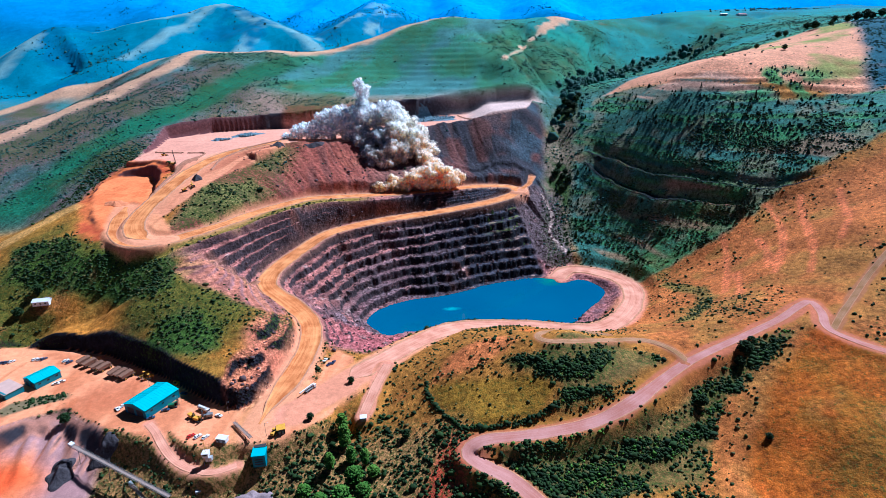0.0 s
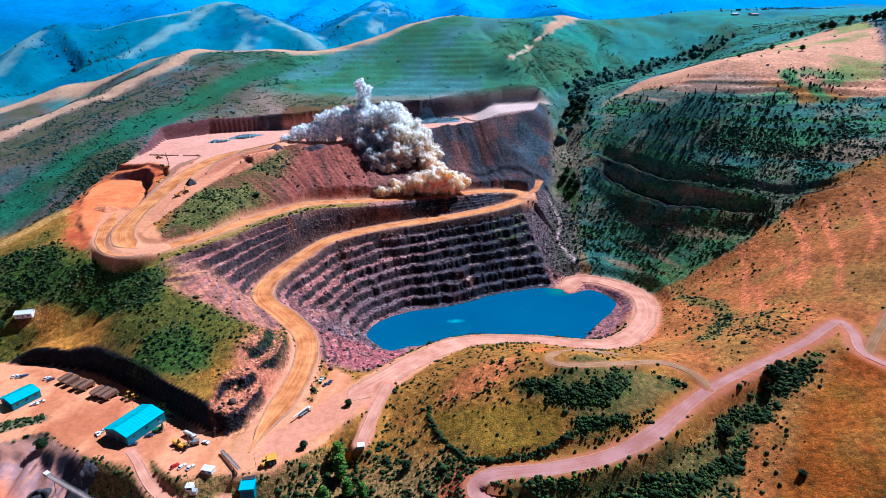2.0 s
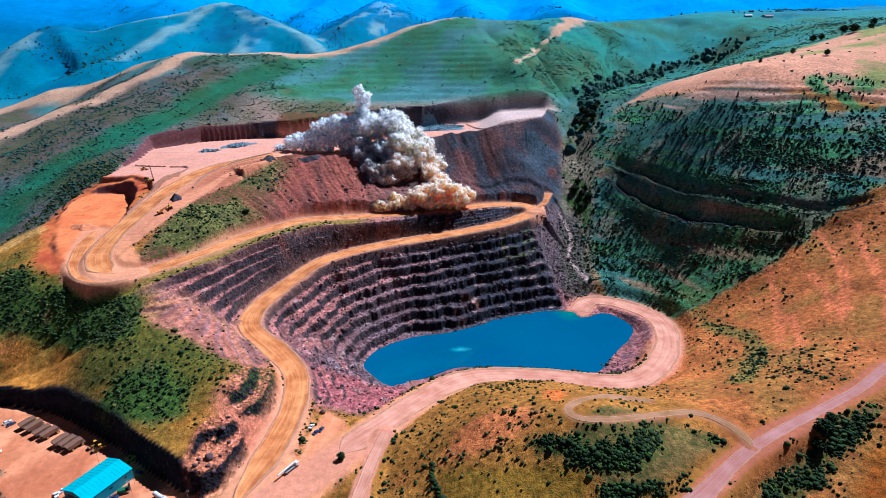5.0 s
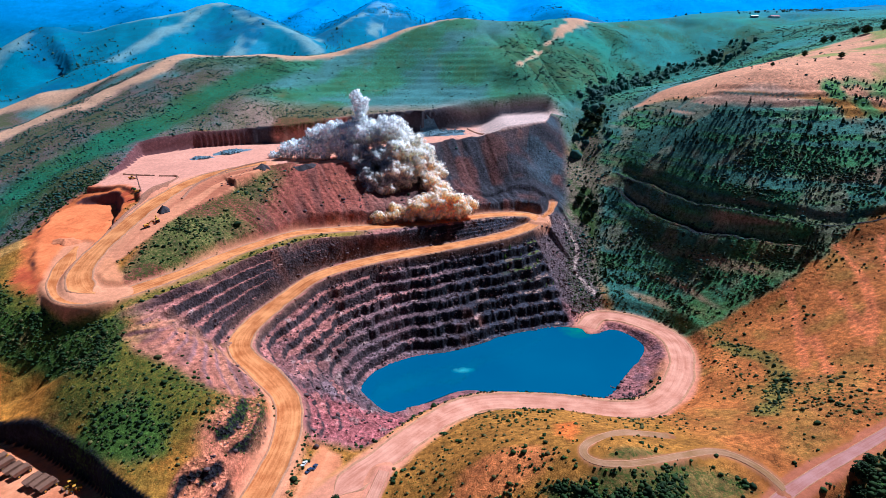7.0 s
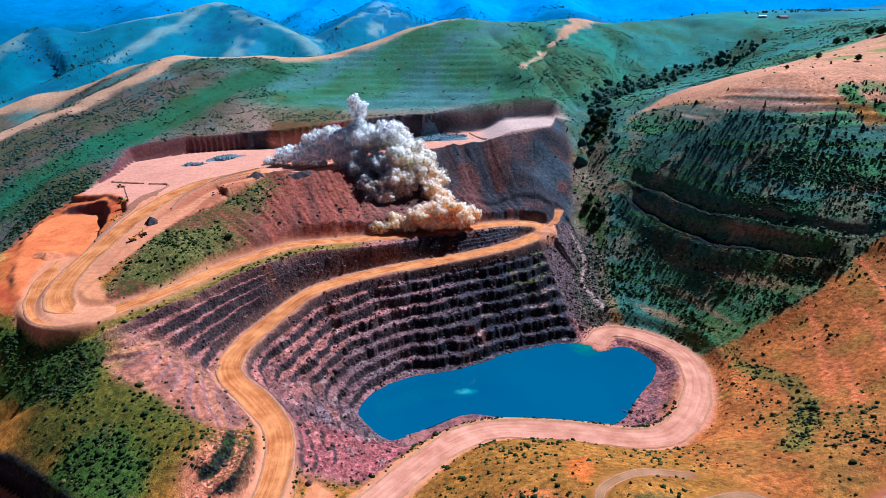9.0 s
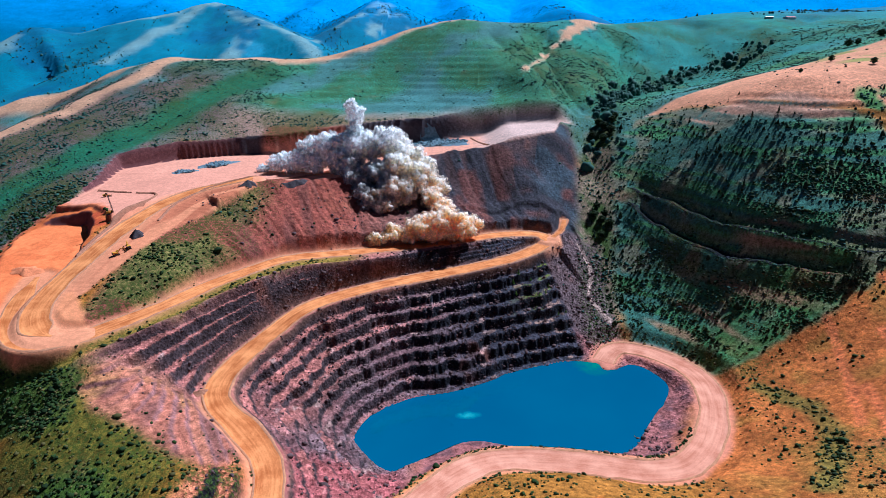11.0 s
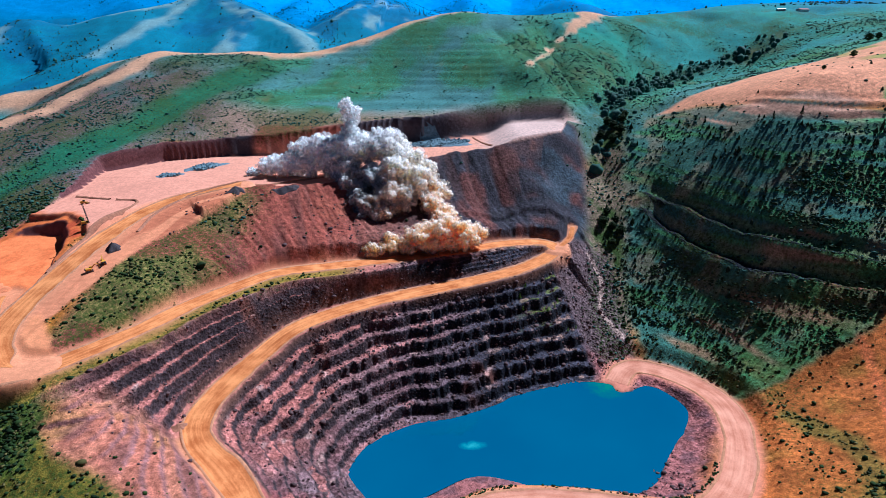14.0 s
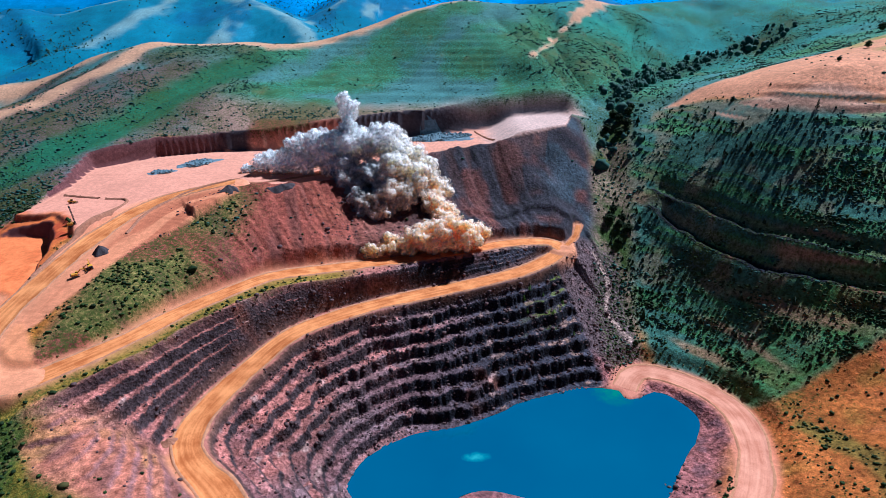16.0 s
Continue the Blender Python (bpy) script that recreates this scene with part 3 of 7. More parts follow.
def pit_walls(x, y, z):
    """The stepped rock walls between shore and haul road, and between the two arms of the haul road."""
    shore = np.column_stack([SHORE, np.zeros(len(SHORE))])
    low = ROAD_LINES["haul_road"][15:]
    high = ROAD_LINES["upper_road"]
    ds, _, gs, _ = along(x, y, shore, 130.0)
    dl, zl, gl, sl = along(x, y, low, 130.0)
    du, zu, gu, su = along(x, y, high, 130.0)
    lake = inside(x, y, LAKE, 130.0)
    wob = 0.05 * fbm(x, y, 40, 3, 3) + 0.036 * fbm(x, y, 16, 2, 6) + 0.03 * fbm(x, y, 7, 3, 9) + 0.022 * value_noise(gs, ds * 0.2, 2.6, 11) + 0.008 * value_noise(gs, ds * 0.1, 5.5, 13)
    # lower wall: right of the haul road as it climbs, outside the lake
    f = ds / (ds + np.maximum(dl - 8.5, 0) + 1e-3)
    on = (sl < 0) & (lake < 0) & (ds < 110) & (dl < 110)
    edge = smooth(112, 100, x + 0.35 * (y - 530)) * smooth(338, 356, y + 8 * fbm(x, y, 25, 2, 8)) * smooth(11, 19, along(x, y, ROAD_LINES["lake_road"], 60.0)[0])
    edge = edge * on * (1 - smooth(-48, -30, x) * smooth(450, 440, y))
    easy = edge > 0
    if easy.any():
        pull = 1.0 / ((x[easy][:, None] - low[::2, 0]) ** 2 + (y[easy][:, None] - low[::2, 1]) ** 2 + 9.0) ** 2
        zl = zl.copy()
        zl[easy] = mix((pull * low[::2, 2]).sum(1) / pull.sum(1), zl[easy], smooth(24, 10, dl[easy]))
    step = benched(np.clip(f + wob * smooth(0, 0.12, f) * smooth(1, 0.9, f), 0, 1), 8, 0.38)
    rough = 1.5 * fbm(x, y, 6, 3, 21)
    zw = step * (zl - 1.0) + rough * smooth(0.02, 0.1, f) * smooth(1.0, 0.93, f)
    z = mix(z, zw, edge)
    # upper wall: between the arms
    g = np.maximum(dl - 9, 0) / (np.maximum(dl - 9, 0) + np.maximum(du - 13 - 6 * smooth(-30, -90, x), 0) + 1e-3)
    on = (sl > 0) & (su > 0) & (dl < 90) & (du < 120) & (x > -240) & (x < 85) & (gl > 8) & (gu > 4)
    edge2 = on * smooth(-236, -205, x - 0.5 * (y - 440) + 8 * fbm(x, y, 20, 2, 4)) * smooth(398, 424, y + 0.0 * x)
    step = benched(np.clip(g + 0.8 * wob * smooth(0, 0.1, g) * smooth(1, 0.9, g), 0, 1), 5, 0.38)
    zw2 = mix(zl, zu - 1.0, step) + rough * smooth(0.02, 0.1, g) * smooth(1.0, 0.9, g)
    z = mix(z, zw2, edge2)
    return z, np.maximum(edge, edge2)


STRATA = [curve([(180, 721), (194, 695), (209, 675), (230, 637), (253, 600), (270, 584), (291, 569), (323, 551), (352, 540), (385, 534)], 5),
          curve([(173, 705), (184, 679), (196, 656), (211, 631), (223, 609), (236, 588), (252, 571), (270, 556), (291, 541), (314, 528)], 5)]


def step_way(x, y, d, side, k):
    """Distance uphill from an old bench's broken edge."""
    return d * side * -1.0 + 1.8 * fbm(x, y, 16, 3, 33 + k) + 0.8 * fbm(x, y, 5, 2, 35 + k)


def terraces(x, y, z):
    """Old benches cut along the eastern hill and faint ones on the hill behind."""
    for k, line in enumerate(STRATA):
        d, _, gone, side = along(x, y, line, 60.0)
        v = step_way(x, y, d, side, k)
        ends = smooth(0, 10, gone) * smooth(0, 20, np.sum(np.hypot(*np.diff(line[:, :2], axis=0).T)) - gone)
        z = z + ends * 3.4 * smooth(-3.6, 3.6, v) * smooth(20, 6, np.abs(v)) - ends * 4.0 * smooth(3.6, -3.6, v) * smooth(15, 9, np.abs(v))
    east = smooth(140, 175, x) * smooth(500, 545, y - 0.2 * np.maximum(x - 250, 0)) * smooth(775, 725, y) * smooth(212, 196, z)
    lift = z + 6 * fbm(x, y, 60, 3, 31)
    k = np.floor(lift / 9)
    s = lift / 9 - k
    fine = 9 * (k + smooth(0.3, 0.95, s)) - (lift - z)
    z = mix(z, fine, east * (0.06 + 0.6 * smooth(165, 185, z)) * smooth(-0.3, 0.2, fbm(x, y, 50, 2, 36)))
    back = smooth(-330, -260, x) * smooth(80, 20, x) * smooth(860, 900, y) * smooth(1150, 1090, y)
    lift = z + 2.5 * fbm(x, y, 70, 3, 37)
    k = np.floor(lift / 9)
    s = lift / 9 - k
    z = mix(z, 9 * (k + smooth(0.25, 0.9, s)) - (lift - z), back * 0.5 * smooth(-0.5, 0.1, fbm(x, y, 45, 2, 38)))
    return z


# Gullies that run down the hills, each with its depth and half width.
GULLIES = [([(-300, 1040), (-345, 960), (-375, 880), (-400, 800), (-440, 720), (-470, 640)], 9, 34), ([(-440, 1020), (-500, 930), (-560, 830), (-600, 740)], 12, 40),
           ([(-560, 1060), (-640, 980), (-720, 880)], 14, 40), ([(150, 1130), (130, 1040), (140, 960), (160, 880)], 16, 36), ([(40, 1120), (80, 1030), (120, 940), (150, 870)], 9, 26),
           ([(290, 1180), (260, 1080), (230, 980), (190, 890), (165, 830), (150, 750)], 14, 34), ([(480, 1320), (420, 1200), (330, 1080), (270, 980)], 14, 45),
           ([(700, 1300), (600, 1200), (480, 1120), (380, 1040)], 12, 45), ([(-200, 400), (-250, 380), (-300, 365), (-350, 350)], 8, 16), ([(-235, 425), (-255, 405), (-290, 385), (-330, 360)], 7, 14),
           ([(-70, 300), (-66, 270), (-60, 245), (-66, 215), (-80, 190)], 7, 12), ([(215, 300), (165, 272), (135, 240), (100, 222), (60, 208)], 7, 18)]


def gullies(x, y, z):
    for points, deep, wide in GULLIES:
        d, _, gone, _ = along(x, y, curve(points, 4), 3.0 * wide)
        d = d * (1 + 0.25 * value_noise(x, y, wide * 0.7, 77))
        z = z - deep * np.exp(-np.minimum(d, 1e4) / wide) * smooth(0, 50, gone + 12) * (d < 3.0 * wide) * smooth(3.0 * wide, 2.0 * wide, d)
    return z


def land(x, y):
    """Height of the ground and the share of rock wall, stock yard, plateau and scoop."""
    x, y = np.asarray(x, float), np.asarray(y, float)
    z = natural(x, y)
    w_far = smooth(1150, 1500, y + 0.25 * np.maximum(-x - 500, 0) - 0.5 * np.maximum(x - 100, 0) * (y < 1700)) 
    w_far = np.maximum(w_far, smooth(1100, 1500, np.abs(x)))
    wide = (y > 1100) | (np.abs(x) > 1000)
    if wide.any():
        zf = np.zeros(x.shape)
        zf[wide] = far_land(x[wide], y[wide])
        z = mix(z, zf, w_far * (y > 0))
    z = gullies(x, y, z)
    z = z + 1.6 * fbm(x, y, 46, 3, 2) + 5.0 * fbm(x, y, 190, 3, 12) * smooth(780, 950, y + 0.4 * np.abs(x)) 
    z = terraces(x, y, z)
    # tipped faces of the dump: rills down the slope and a rough toe above the road
    du, zu, gu, su = along(x, y, ROAD_LINES["upper_road"], 150.0)
    face = (su < 0) * smooth(-235, -190, x) * smooth(128, 110, x) * smooth(9, 14, du) * smooth(150, 120, du) * (du < 1e5)
    z = z + face * (1.3 * value_noise(gu + 0.12 * du, du * 0.06, 6.0, 91) + 0.8 * value_noise(gu - 0.1 * du, du * 0.1, 2.6, 92))
    z = z + face * smooth(-170, -140, x) * 6.0 * smooth(10, 15, du + 3 * fbm(x, y, 14, 2, 93)) * smooth(60, 16, du)
    z = z + face * smooth(-70, -40, x) * 3.5 * smooth(31, 34, du + 6 * fbm(x, y, 22, 2, 94)) * smooth(60, 36, du) * smooth(-0.2, 0.1, fbm(x, y, 30, 2, 95))
    z, rock = pit_walls(x, y, z)
    # low benches cut into the red soil outside the bend of the haul road
    redcut = smooth(-5, 6, inside(x, y, RED_CUT) + 3 * fbm(x, y, 14, 2, 27))
    lift = z + 1.2 * fbm(x, y, 18, 3, 28)
    k = np.floor(lift / 3.6)
    z = mix(z, 3.6 * (k + 0.2 * (lift / 3.6 - k) + 0.8 * smooth(0.5, 0.95, lift / 3.6 - k)) - (lift - z) + 0.5 * fbm(x, y, 4, 2, 29), redcut * (1 - rock))
    # plateau on top of the dump
    dp = inside(x, y, PLATEAU)
    level = 131 + 0.011 * np.maximum(y - 560, 0) + 0.060 * np.maximum(x + 110, 0) + 0.052 * np.minimum(x + 250, 0) * (y < 700) * smooth(720, 620, y)
    level = level + 12 * smooth(20, 60, x)
    on_top = smooth(-1 - 26 * smooth(-60, 20, x) * (y > 838), 3, dp)
    z = mix(z, level + 0.25 * fbm(x, y, 14, 2, 14), on_top)
    # the scooped quarry floor beside the ramp
    dq = inside(x, y, SCOOP)
    pit = smooth(-2, 5, dq + 2 * fbm(x, y, 12, 2, 17))
    z = z + 1.6 * fbm(x, y, 9, 3, 16) * smooth(-16, -8, dq) * smooth(-330, -345, x)
    z = mix(z, 95 + 0.11 * (y - 440) + 0.5 * fbm(x, y, 12, 2, 19), pit)
    # the wide shelf of dirt beside the ramp
    shelf = smooth(-3, 3, inside(x, y, SHELF) + fbm(x, y, 10, 2, 18))
    dr, zr, _, _ = along(x, y, ROAD_LINES["ramp_road"], 90.0)
    z = mix(z, zr + 0.3 * fbm(x, y, 9, 2, 20), shelf)
    # rock ledges cut beside the haul road
    ledge = np.maximum(smooth(19, 11, np.hypot((x + 135) * 1.1, (y - 290) * 0.75)), smooth(19, 11, np.hypot((x + 130) * 1.3, (y - 335) * 0.75)))
    lift = z + 2.2 * fbm(x, y, 9, 3, 23)
    k = np.floor(lift / 8.0)
    z = mix(z, 8.0 * (k + smooth(0.45, 0.92, lift / 8.0 - k)) - 1.2 * fbm(x, y, 7, 3, 24), 0.95 * ledge)
    # washed gullies in the bank below the stock yard
    bankside = smooth(-315, -300, x) * smooth(-195, -212, x) * smooth(266, 258, y) * smooth(222, 238, y)
    z = z + bankside * (2.6 * value_noise(x + 0.3 * y, y * 0.16, 7.0, 25) + 1.0 * value_noise(x, y * 0.3, 2.8, 26))
    # stock yard
    dy = inside(x, y, YARD)
    yard = smooth(-4 - 9 * smooth(275, 262, y), 0.5, dy)
    z = mix(z, 28 + 0.15 * fbm(x, y, 15, 2, 22), yard)
    z = road_level(x, y, z)
    # lake bed and its rough banks
    dl = inside(x, y, LAKE)
    near_road = along(x, y, ROAD_LINES["lake_road"], 60.0)[0]
    z = z + 1.3 * fbm(x, y, 7, 3, 30) * smooth(-1, -4, dl) * smooth(-40, -25, dl) * smooth(10, 16, near_road) * smooth(60, 90, x) * (y < 560)
    z = np.where(dl > -14, mix(z, -6.0, smooth(-1.0, 9.0, dl)), z)
    z = np.where((dl > -7) & (dl <= 0), np.minimum(z, 0.25 + 0.75 * np.maximum(-dl, 0) + 0.5 * np.maximum(-dl - 2, 0)), z)
    return z, {"rock": rock, "yard": yard, "plateau": on_top, "scoop": pit, "lake": dl, "shelf": shelf, "ledge": ledge, "redcut": redcut}

# ---- the ground: one sheet out to the far ranges ----
def spaced(stops):
    """Grid lines from (start, step) stops; the last stop ends the run. Between stops the step grows evenly."""
    out = [stops[0][0]]
    for (a, sa), (b, sb) in zip(stops[:-1], stops[1:]):
        v = out[-1]
        while v < b - 1e-6:
            v += mix(sa, sb, min(max((v - a) / (b - a), 0), 1))
            out.append(v)
    return np.array(out)


GX = spaced([(-4200, 160), (-1500, 24), (-700, 7), (-400, 2.0), (-245, 0.95), (125, 0.95), (260, 1.8), (400, 2.5), (700, 7), (1500, 24), (4200, 160)])
GY = spaced([(-700, 90), (100, 9), (195, 2.0), (380, 1.5), (400, 0.95), (655, 0.95), (700, 2.0), (850, 3.0), (1200, 7), (2000, 13), (3000, 32), (4900, 70)])


BARE_CRESTS = [(curve([(-720, 700), (-647, 765), (-626, 826), (-586, 878), (-563, 894), (-551, 949), (-513, 1005), (-498, 1066), (-450, 1095), (-384, 1092), (-308, 1085), (-239, 1108),
                       (-175, 1128), (-119, 1145), (-45, 1170), (10, 1180)], 4), 22), (curve([(91, 962), (133, 1042), (174, 1115), (222, 1190)], 4), 9),
               (curve([(-830, 989), (-760, 1040), (-690, 1050), (-606, 1085), (-505, 1112)], 4), 26), (curve([(222, 1190), (343, 1390), (469, 1500), (657, 1500)], 4), 16)]
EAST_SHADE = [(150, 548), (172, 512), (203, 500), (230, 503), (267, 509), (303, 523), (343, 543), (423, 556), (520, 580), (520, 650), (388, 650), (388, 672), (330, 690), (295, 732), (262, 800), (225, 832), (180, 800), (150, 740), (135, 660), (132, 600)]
EAST_TOP = [(225, 838), (262, 800), (295, 732), (330, 690), (388, 678), (470, 640), (620, 660), (900, 800), (1000, 1000), (700, 985), (540, 930), (400, 880), (300, 858)]
GULCH = [(160, 770), (168, 795), (181, 825), (190, 885), (211, 928), (256, 997), (340, 1062), (430, 1112), (520, 1150)]
BROW = [(255, 790), (262, 770), (290, 742), (312, 722), (340, 704), (362, 688), (372, 668), (362, 662), (336, 676), (301, 697), (278, 718), (258, 748)]
TOP_GREEN = [(384, 700), (419, 712), (455, 690), (430, 650), (396, 656), (380, 670)]
PASTURE = [(-18, 284), (15, 275), (52, 270), (60, 261), (48, 248), (11, 245), (-7, 256)]
KNOLL_SCRUB = [(28, 284), (54, 286), (70, 300), (101, 302), (129, 299), (134, 288), (82, 254), (56, 248), (60, 262), (34, 275)]
ROAD_SCRUB = [(216, 306), (203, 303), (187, 296), (150, 277), (125, 257), (98, 244), (60, 231), (25, 228), (14, 214), (30, 203), (70, 203), (131, 218), (153, 255), (183, 281), (218, 302)]
GREEN_HOLLOW = [(-222, 322), (-214, 337), (-200, 343), (-185, 342), (-165, 331), (-162, 312), (-180, 306), (-216, 316)]
LEFT_SCRUB = [(-400, 440), (-344, 434), (-310, 412), (-250, 408), (-226, 396), (-222, 370), (-247, 366), (-314, 389), (-378, 401)]
ORANGE_KNOLL = [(48, 340), (62, 348), (60, 322), (50, 308), (43, 318)]
ISLAND = [(-292, 270), (-288, 280), (-277, 286), (-256, 290), (-253, 285), (-269, 275), (-282, 265)]
STOCK_FLOOR = [(-320, 250), (-268, 268), (-247, 274), (-214, 258), (-208, 244), (-206, 228), (-200, 200), (-330, 185)]
JUNCTION = [(-137, 258), (-126, 282), (-118, 298), (-114, 314), (-102, 314), (-100, 302), (-94, 300), (-92, 328), (-87, 342), (-76, 337), (-74, 326), (-62, 322), (-50, 326), (-58, 300), (-72, 280), (-86, 260), (-100, 246), (-122, 242)]
BARE_KNOLL = [(-14, 296), (8, 312), (36, 312), (44, 300), (28, 284), (14, 277), (-15, 285)]
RILLS = [[(272, 514), (267, 490), (254, 459), (236, 423), (223, 398)], [(320, 529), (317, 500), (300, 459), (276, 421), (258, 396)], [(248, 432), (237, 405), (225, 381)],
         [(348, 520), (332, 488), (297, 415), (274, 378)], [(374, 505), (341, 443), (312, 406)], [(290, 480), (282, 450), (262, 412)], [(400, 480), (372, 430), (340, 392)]]
FIELD = [(160, 238), (200, 280), (235, 306), (250, 285), (330, 235), (330, 150), (160, 150), (150, 215)]


def paint(x, y, z, slope, m):
    """Base colour of the cover, with haze and some shade put in, and the share of low plants, broken rock and shrubs at
    each place.
    """
    c = np.zeros(x.shape + (3,))

    def lay(colour, w):
        w = np.clip(w, 0, 1)[..., None]
        c[:] = c * (1 - w) + np.array(colour) * w

    patch = fbm(x, y, 70, 4, 41)
    fleck = fbm(x, y, 18, 3, 43)
    veg = 0.35 + 0.5 * patch
    bush = 0.35 + 0.5 * patch
    rock = np.zeros(x.shape)
    soft = 6 * fleck + 5 * patch
    lay((0.35, 0.18, 0.026), np.ones(x.shape))
    lay((0.42, 0.175, 0.03), smooth(-0.1, 0.35, patch + 0.5 * fleck))
    rim = smooth(16, 8, along(x, y, curve([(-470, 415), (-422, 453), (-395, 487), (-376, 510)], 4), 60.0)[0] + 0.5 * soft)
    # western spur: fresh green with golden patches
    west = smooth(-125, -165, x + soft) * smooth(470, 430, y + 0.3 * (x + 250))
    lay((0.33, 0.19, 0.024), west)
    lay((0.155, 0.13, 0.016), west * smooth(-0.15, 0.3, patch - 0.3 * fleck))
    lay((0.46, 0.23, 0.026), west * smooth(0.0, 0.4, 0.7 * fleck - 0.6 * patch))
    veg = mix(veg, 0.3 + 0.5 * patch, west)
    bush = mix(bush, 0.06 + 0.7 * patch, west)
    folds = value_noise(x + 0.7 * y + 10 * patch, (x - y) * 0.3, 15.0, 64)
    hollow = smooth(-5, 6, np.maximum(inside(x, y, GREEN_HOLLOW), inside(x, y, LEFT_SCRUB)) + soft)
    lay((0.07, 0.125, 0.018), hollow)
    lay((0.13, 0.19, 0.02), hollow * smooth(0.0, 0.5, folds))
    lay((0.30, 0.16, 0.07), hollow * 0.7 * smooth(0.35, 0.6, fbm(x, y, 30, 3, 65)))
    veg, bush = mix(veg, 0.6, hollow), mix(bush, 0.7 + 0.4 * folds, hollow)
    # hills to the west and behind; haze is mixed in as teal
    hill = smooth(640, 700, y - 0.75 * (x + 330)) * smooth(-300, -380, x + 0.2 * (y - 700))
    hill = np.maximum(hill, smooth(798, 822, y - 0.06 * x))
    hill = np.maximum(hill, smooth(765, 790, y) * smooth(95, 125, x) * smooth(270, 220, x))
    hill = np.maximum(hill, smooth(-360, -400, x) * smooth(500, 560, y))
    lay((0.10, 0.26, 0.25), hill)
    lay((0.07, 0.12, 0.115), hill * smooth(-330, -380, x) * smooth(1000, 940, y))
    lay((0.19, 0.13, 0.14), hill * smooth(-0.4, 0.1, patch + 0.3 * fleck) * smooth(960, 860, y + 0.25 * x) * smooth(-280, -330, x))
    lay((0.03, 0.145, 0.075), hill * smooth(50, 18, along(x, y, curve([(-300, 1040), (-345, 960), (-375, 880), (-400, 800), (-440, 720), (-470, 620), (-500, 520)], 4), 90.0)[0] + 2 * soft))
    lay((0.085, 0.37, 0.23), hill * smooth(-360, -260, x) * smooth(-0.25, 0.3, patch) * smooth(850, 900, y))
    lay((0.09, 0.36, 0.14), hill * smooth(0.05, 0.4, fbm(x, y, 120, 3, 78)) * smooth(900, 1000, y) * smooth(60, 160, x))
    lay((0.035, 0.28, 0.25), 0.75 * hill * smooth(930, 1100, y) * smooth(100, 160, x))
    lay((0.40, 0.28, 0.22), hill * smooth(905, 850, y + soft) * smooth(-340, -300, x) * smooth(150, 100, x))
    veg = mix(veg, 0.55 + 0.5 * patch, hill)
    bush = mix(bush, 0.42 + 0.9 * patch, hill)
    bush = mix(bush, 0.7 + 0.9 * patch, hill * smooth(-370, -420, x) * smooth(1000, 940, y))
    bush = mix(bush, 0.12, hill * smooth(-280, -240, x) * smooth(90, 50, x) * smooth(850, 880, y))
    gulch = smooth(26, 6, along(x, y, curve(GULCH, 4), 60.0)[0] + 10 * fleck)
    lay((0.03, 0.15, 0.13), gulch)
    bush = np.maximum(bush, 0.95 * gulch)
    for line, wide in BARE_CRESTS:
        d = along(x, y, line, 120.0)[0]
        w = smooth(wide * 1.5, wide * 0.5, d + 9 * fleck + 14 * patch)
        lay((0.60, 0.39, 0.23), w)
        veg, bush = veg * (1 - 0.9 * w), bush * (1 - 0.9 * w)
    lay((0.58, 0.36, 0.09), rim)
    bush = bush * (1 - rim)
    # eastern slopes
    east = smooth(110, 150, x + soft) * smooth(560, 520, y)
    lay((0.40, 0.165, 0.034), east)
    lay((0.47, 0.19, 0.042), east * smooth(-0.15, 0.3, fbm(x, y, 45, 3, 51)) * smooth(280, 320, y))
    lay((0.33, 0.20, 0.035), east * 0.6 * smooth(0.0, 0.4, fbm(x, y, 26, 3, 53)))
    for line in RILLS:
        d = along(x, y, curve(line, 4), 25.0)[0] + 1.6 * fleck + 0.8 * fbm(x, y, 5, 2, 56)
        lay((0.68, 0.25, 0.085), east * 0.75 * smooth(4.4, 1.2, d) * smooth(-0.55, 0.0, fbm(x, y, 22, 2, 57) + 0.2))
    veg = mix(veg, 0.2 + 0.5 * patch, east)
    bush = mix(bush, 0.09 + 0.35 * patch, east)
    copse = smooth(9, 2, along(x, y, curve([(205, 470), (216, 440), (214, 415), (206, 392), (190, 372), (172, 352)], 4), 40.0)[0] + 5 * fleck)
    bush = np.maximum(bush, east * 0.55 * copse)
    lay((0.12, 0.17, 0.03), east * 0.6 * copse)
    field = smooth(-5, 5, inside(x, y, FIELD) + soft)
    lay((0.34, 0.118, 0.007), field)
    lay((0.25, 0.125, 0.010), field * smooth(-0.05, 0.35, patch + 0.4 * fleck))
    lay((0.42, 0.13, 0.01), field * smooth(0.1, 0.4, fbm(x, y, 34, 3, 79)))
    veg, bush = mix(veg, 0.25 + 0.3 * patch, field), mix(bush, 0.004, field)
    meadow = smooth(-3, 3, inside(x, y, PASTURE) + soft * 0.3)
    lay((0.25, 0.15, 0.012), meadow)
    veg, bush = mix(veg, 0.3, meadow), mix(bush, 0.05, meadow)
    for ring in (KNOLL_SCRUB, ROAD_SCRUB):
        w = smooth(-3, 4, inside(x, y, ring) + soft * 0.6)
        lines = value_noise(z + 2 * fleck, (x + y) * 0.05, 2.4, 72)
        lay((0.19, 0.13, 0.035), w)
        veg, bush = mix(veg, 0.6 + 0.3 * lines, w), mix(bush, (0.26 if ring is KNOLL_SCRUB else 0.55) + 0.95 * lines + 0.3 * fleck, w)
    south = smooth(262, 240, y + 0.1 * x + soft) * smooth(15, -5, x)
    lay((0.40, 0.24, 0.08), south)
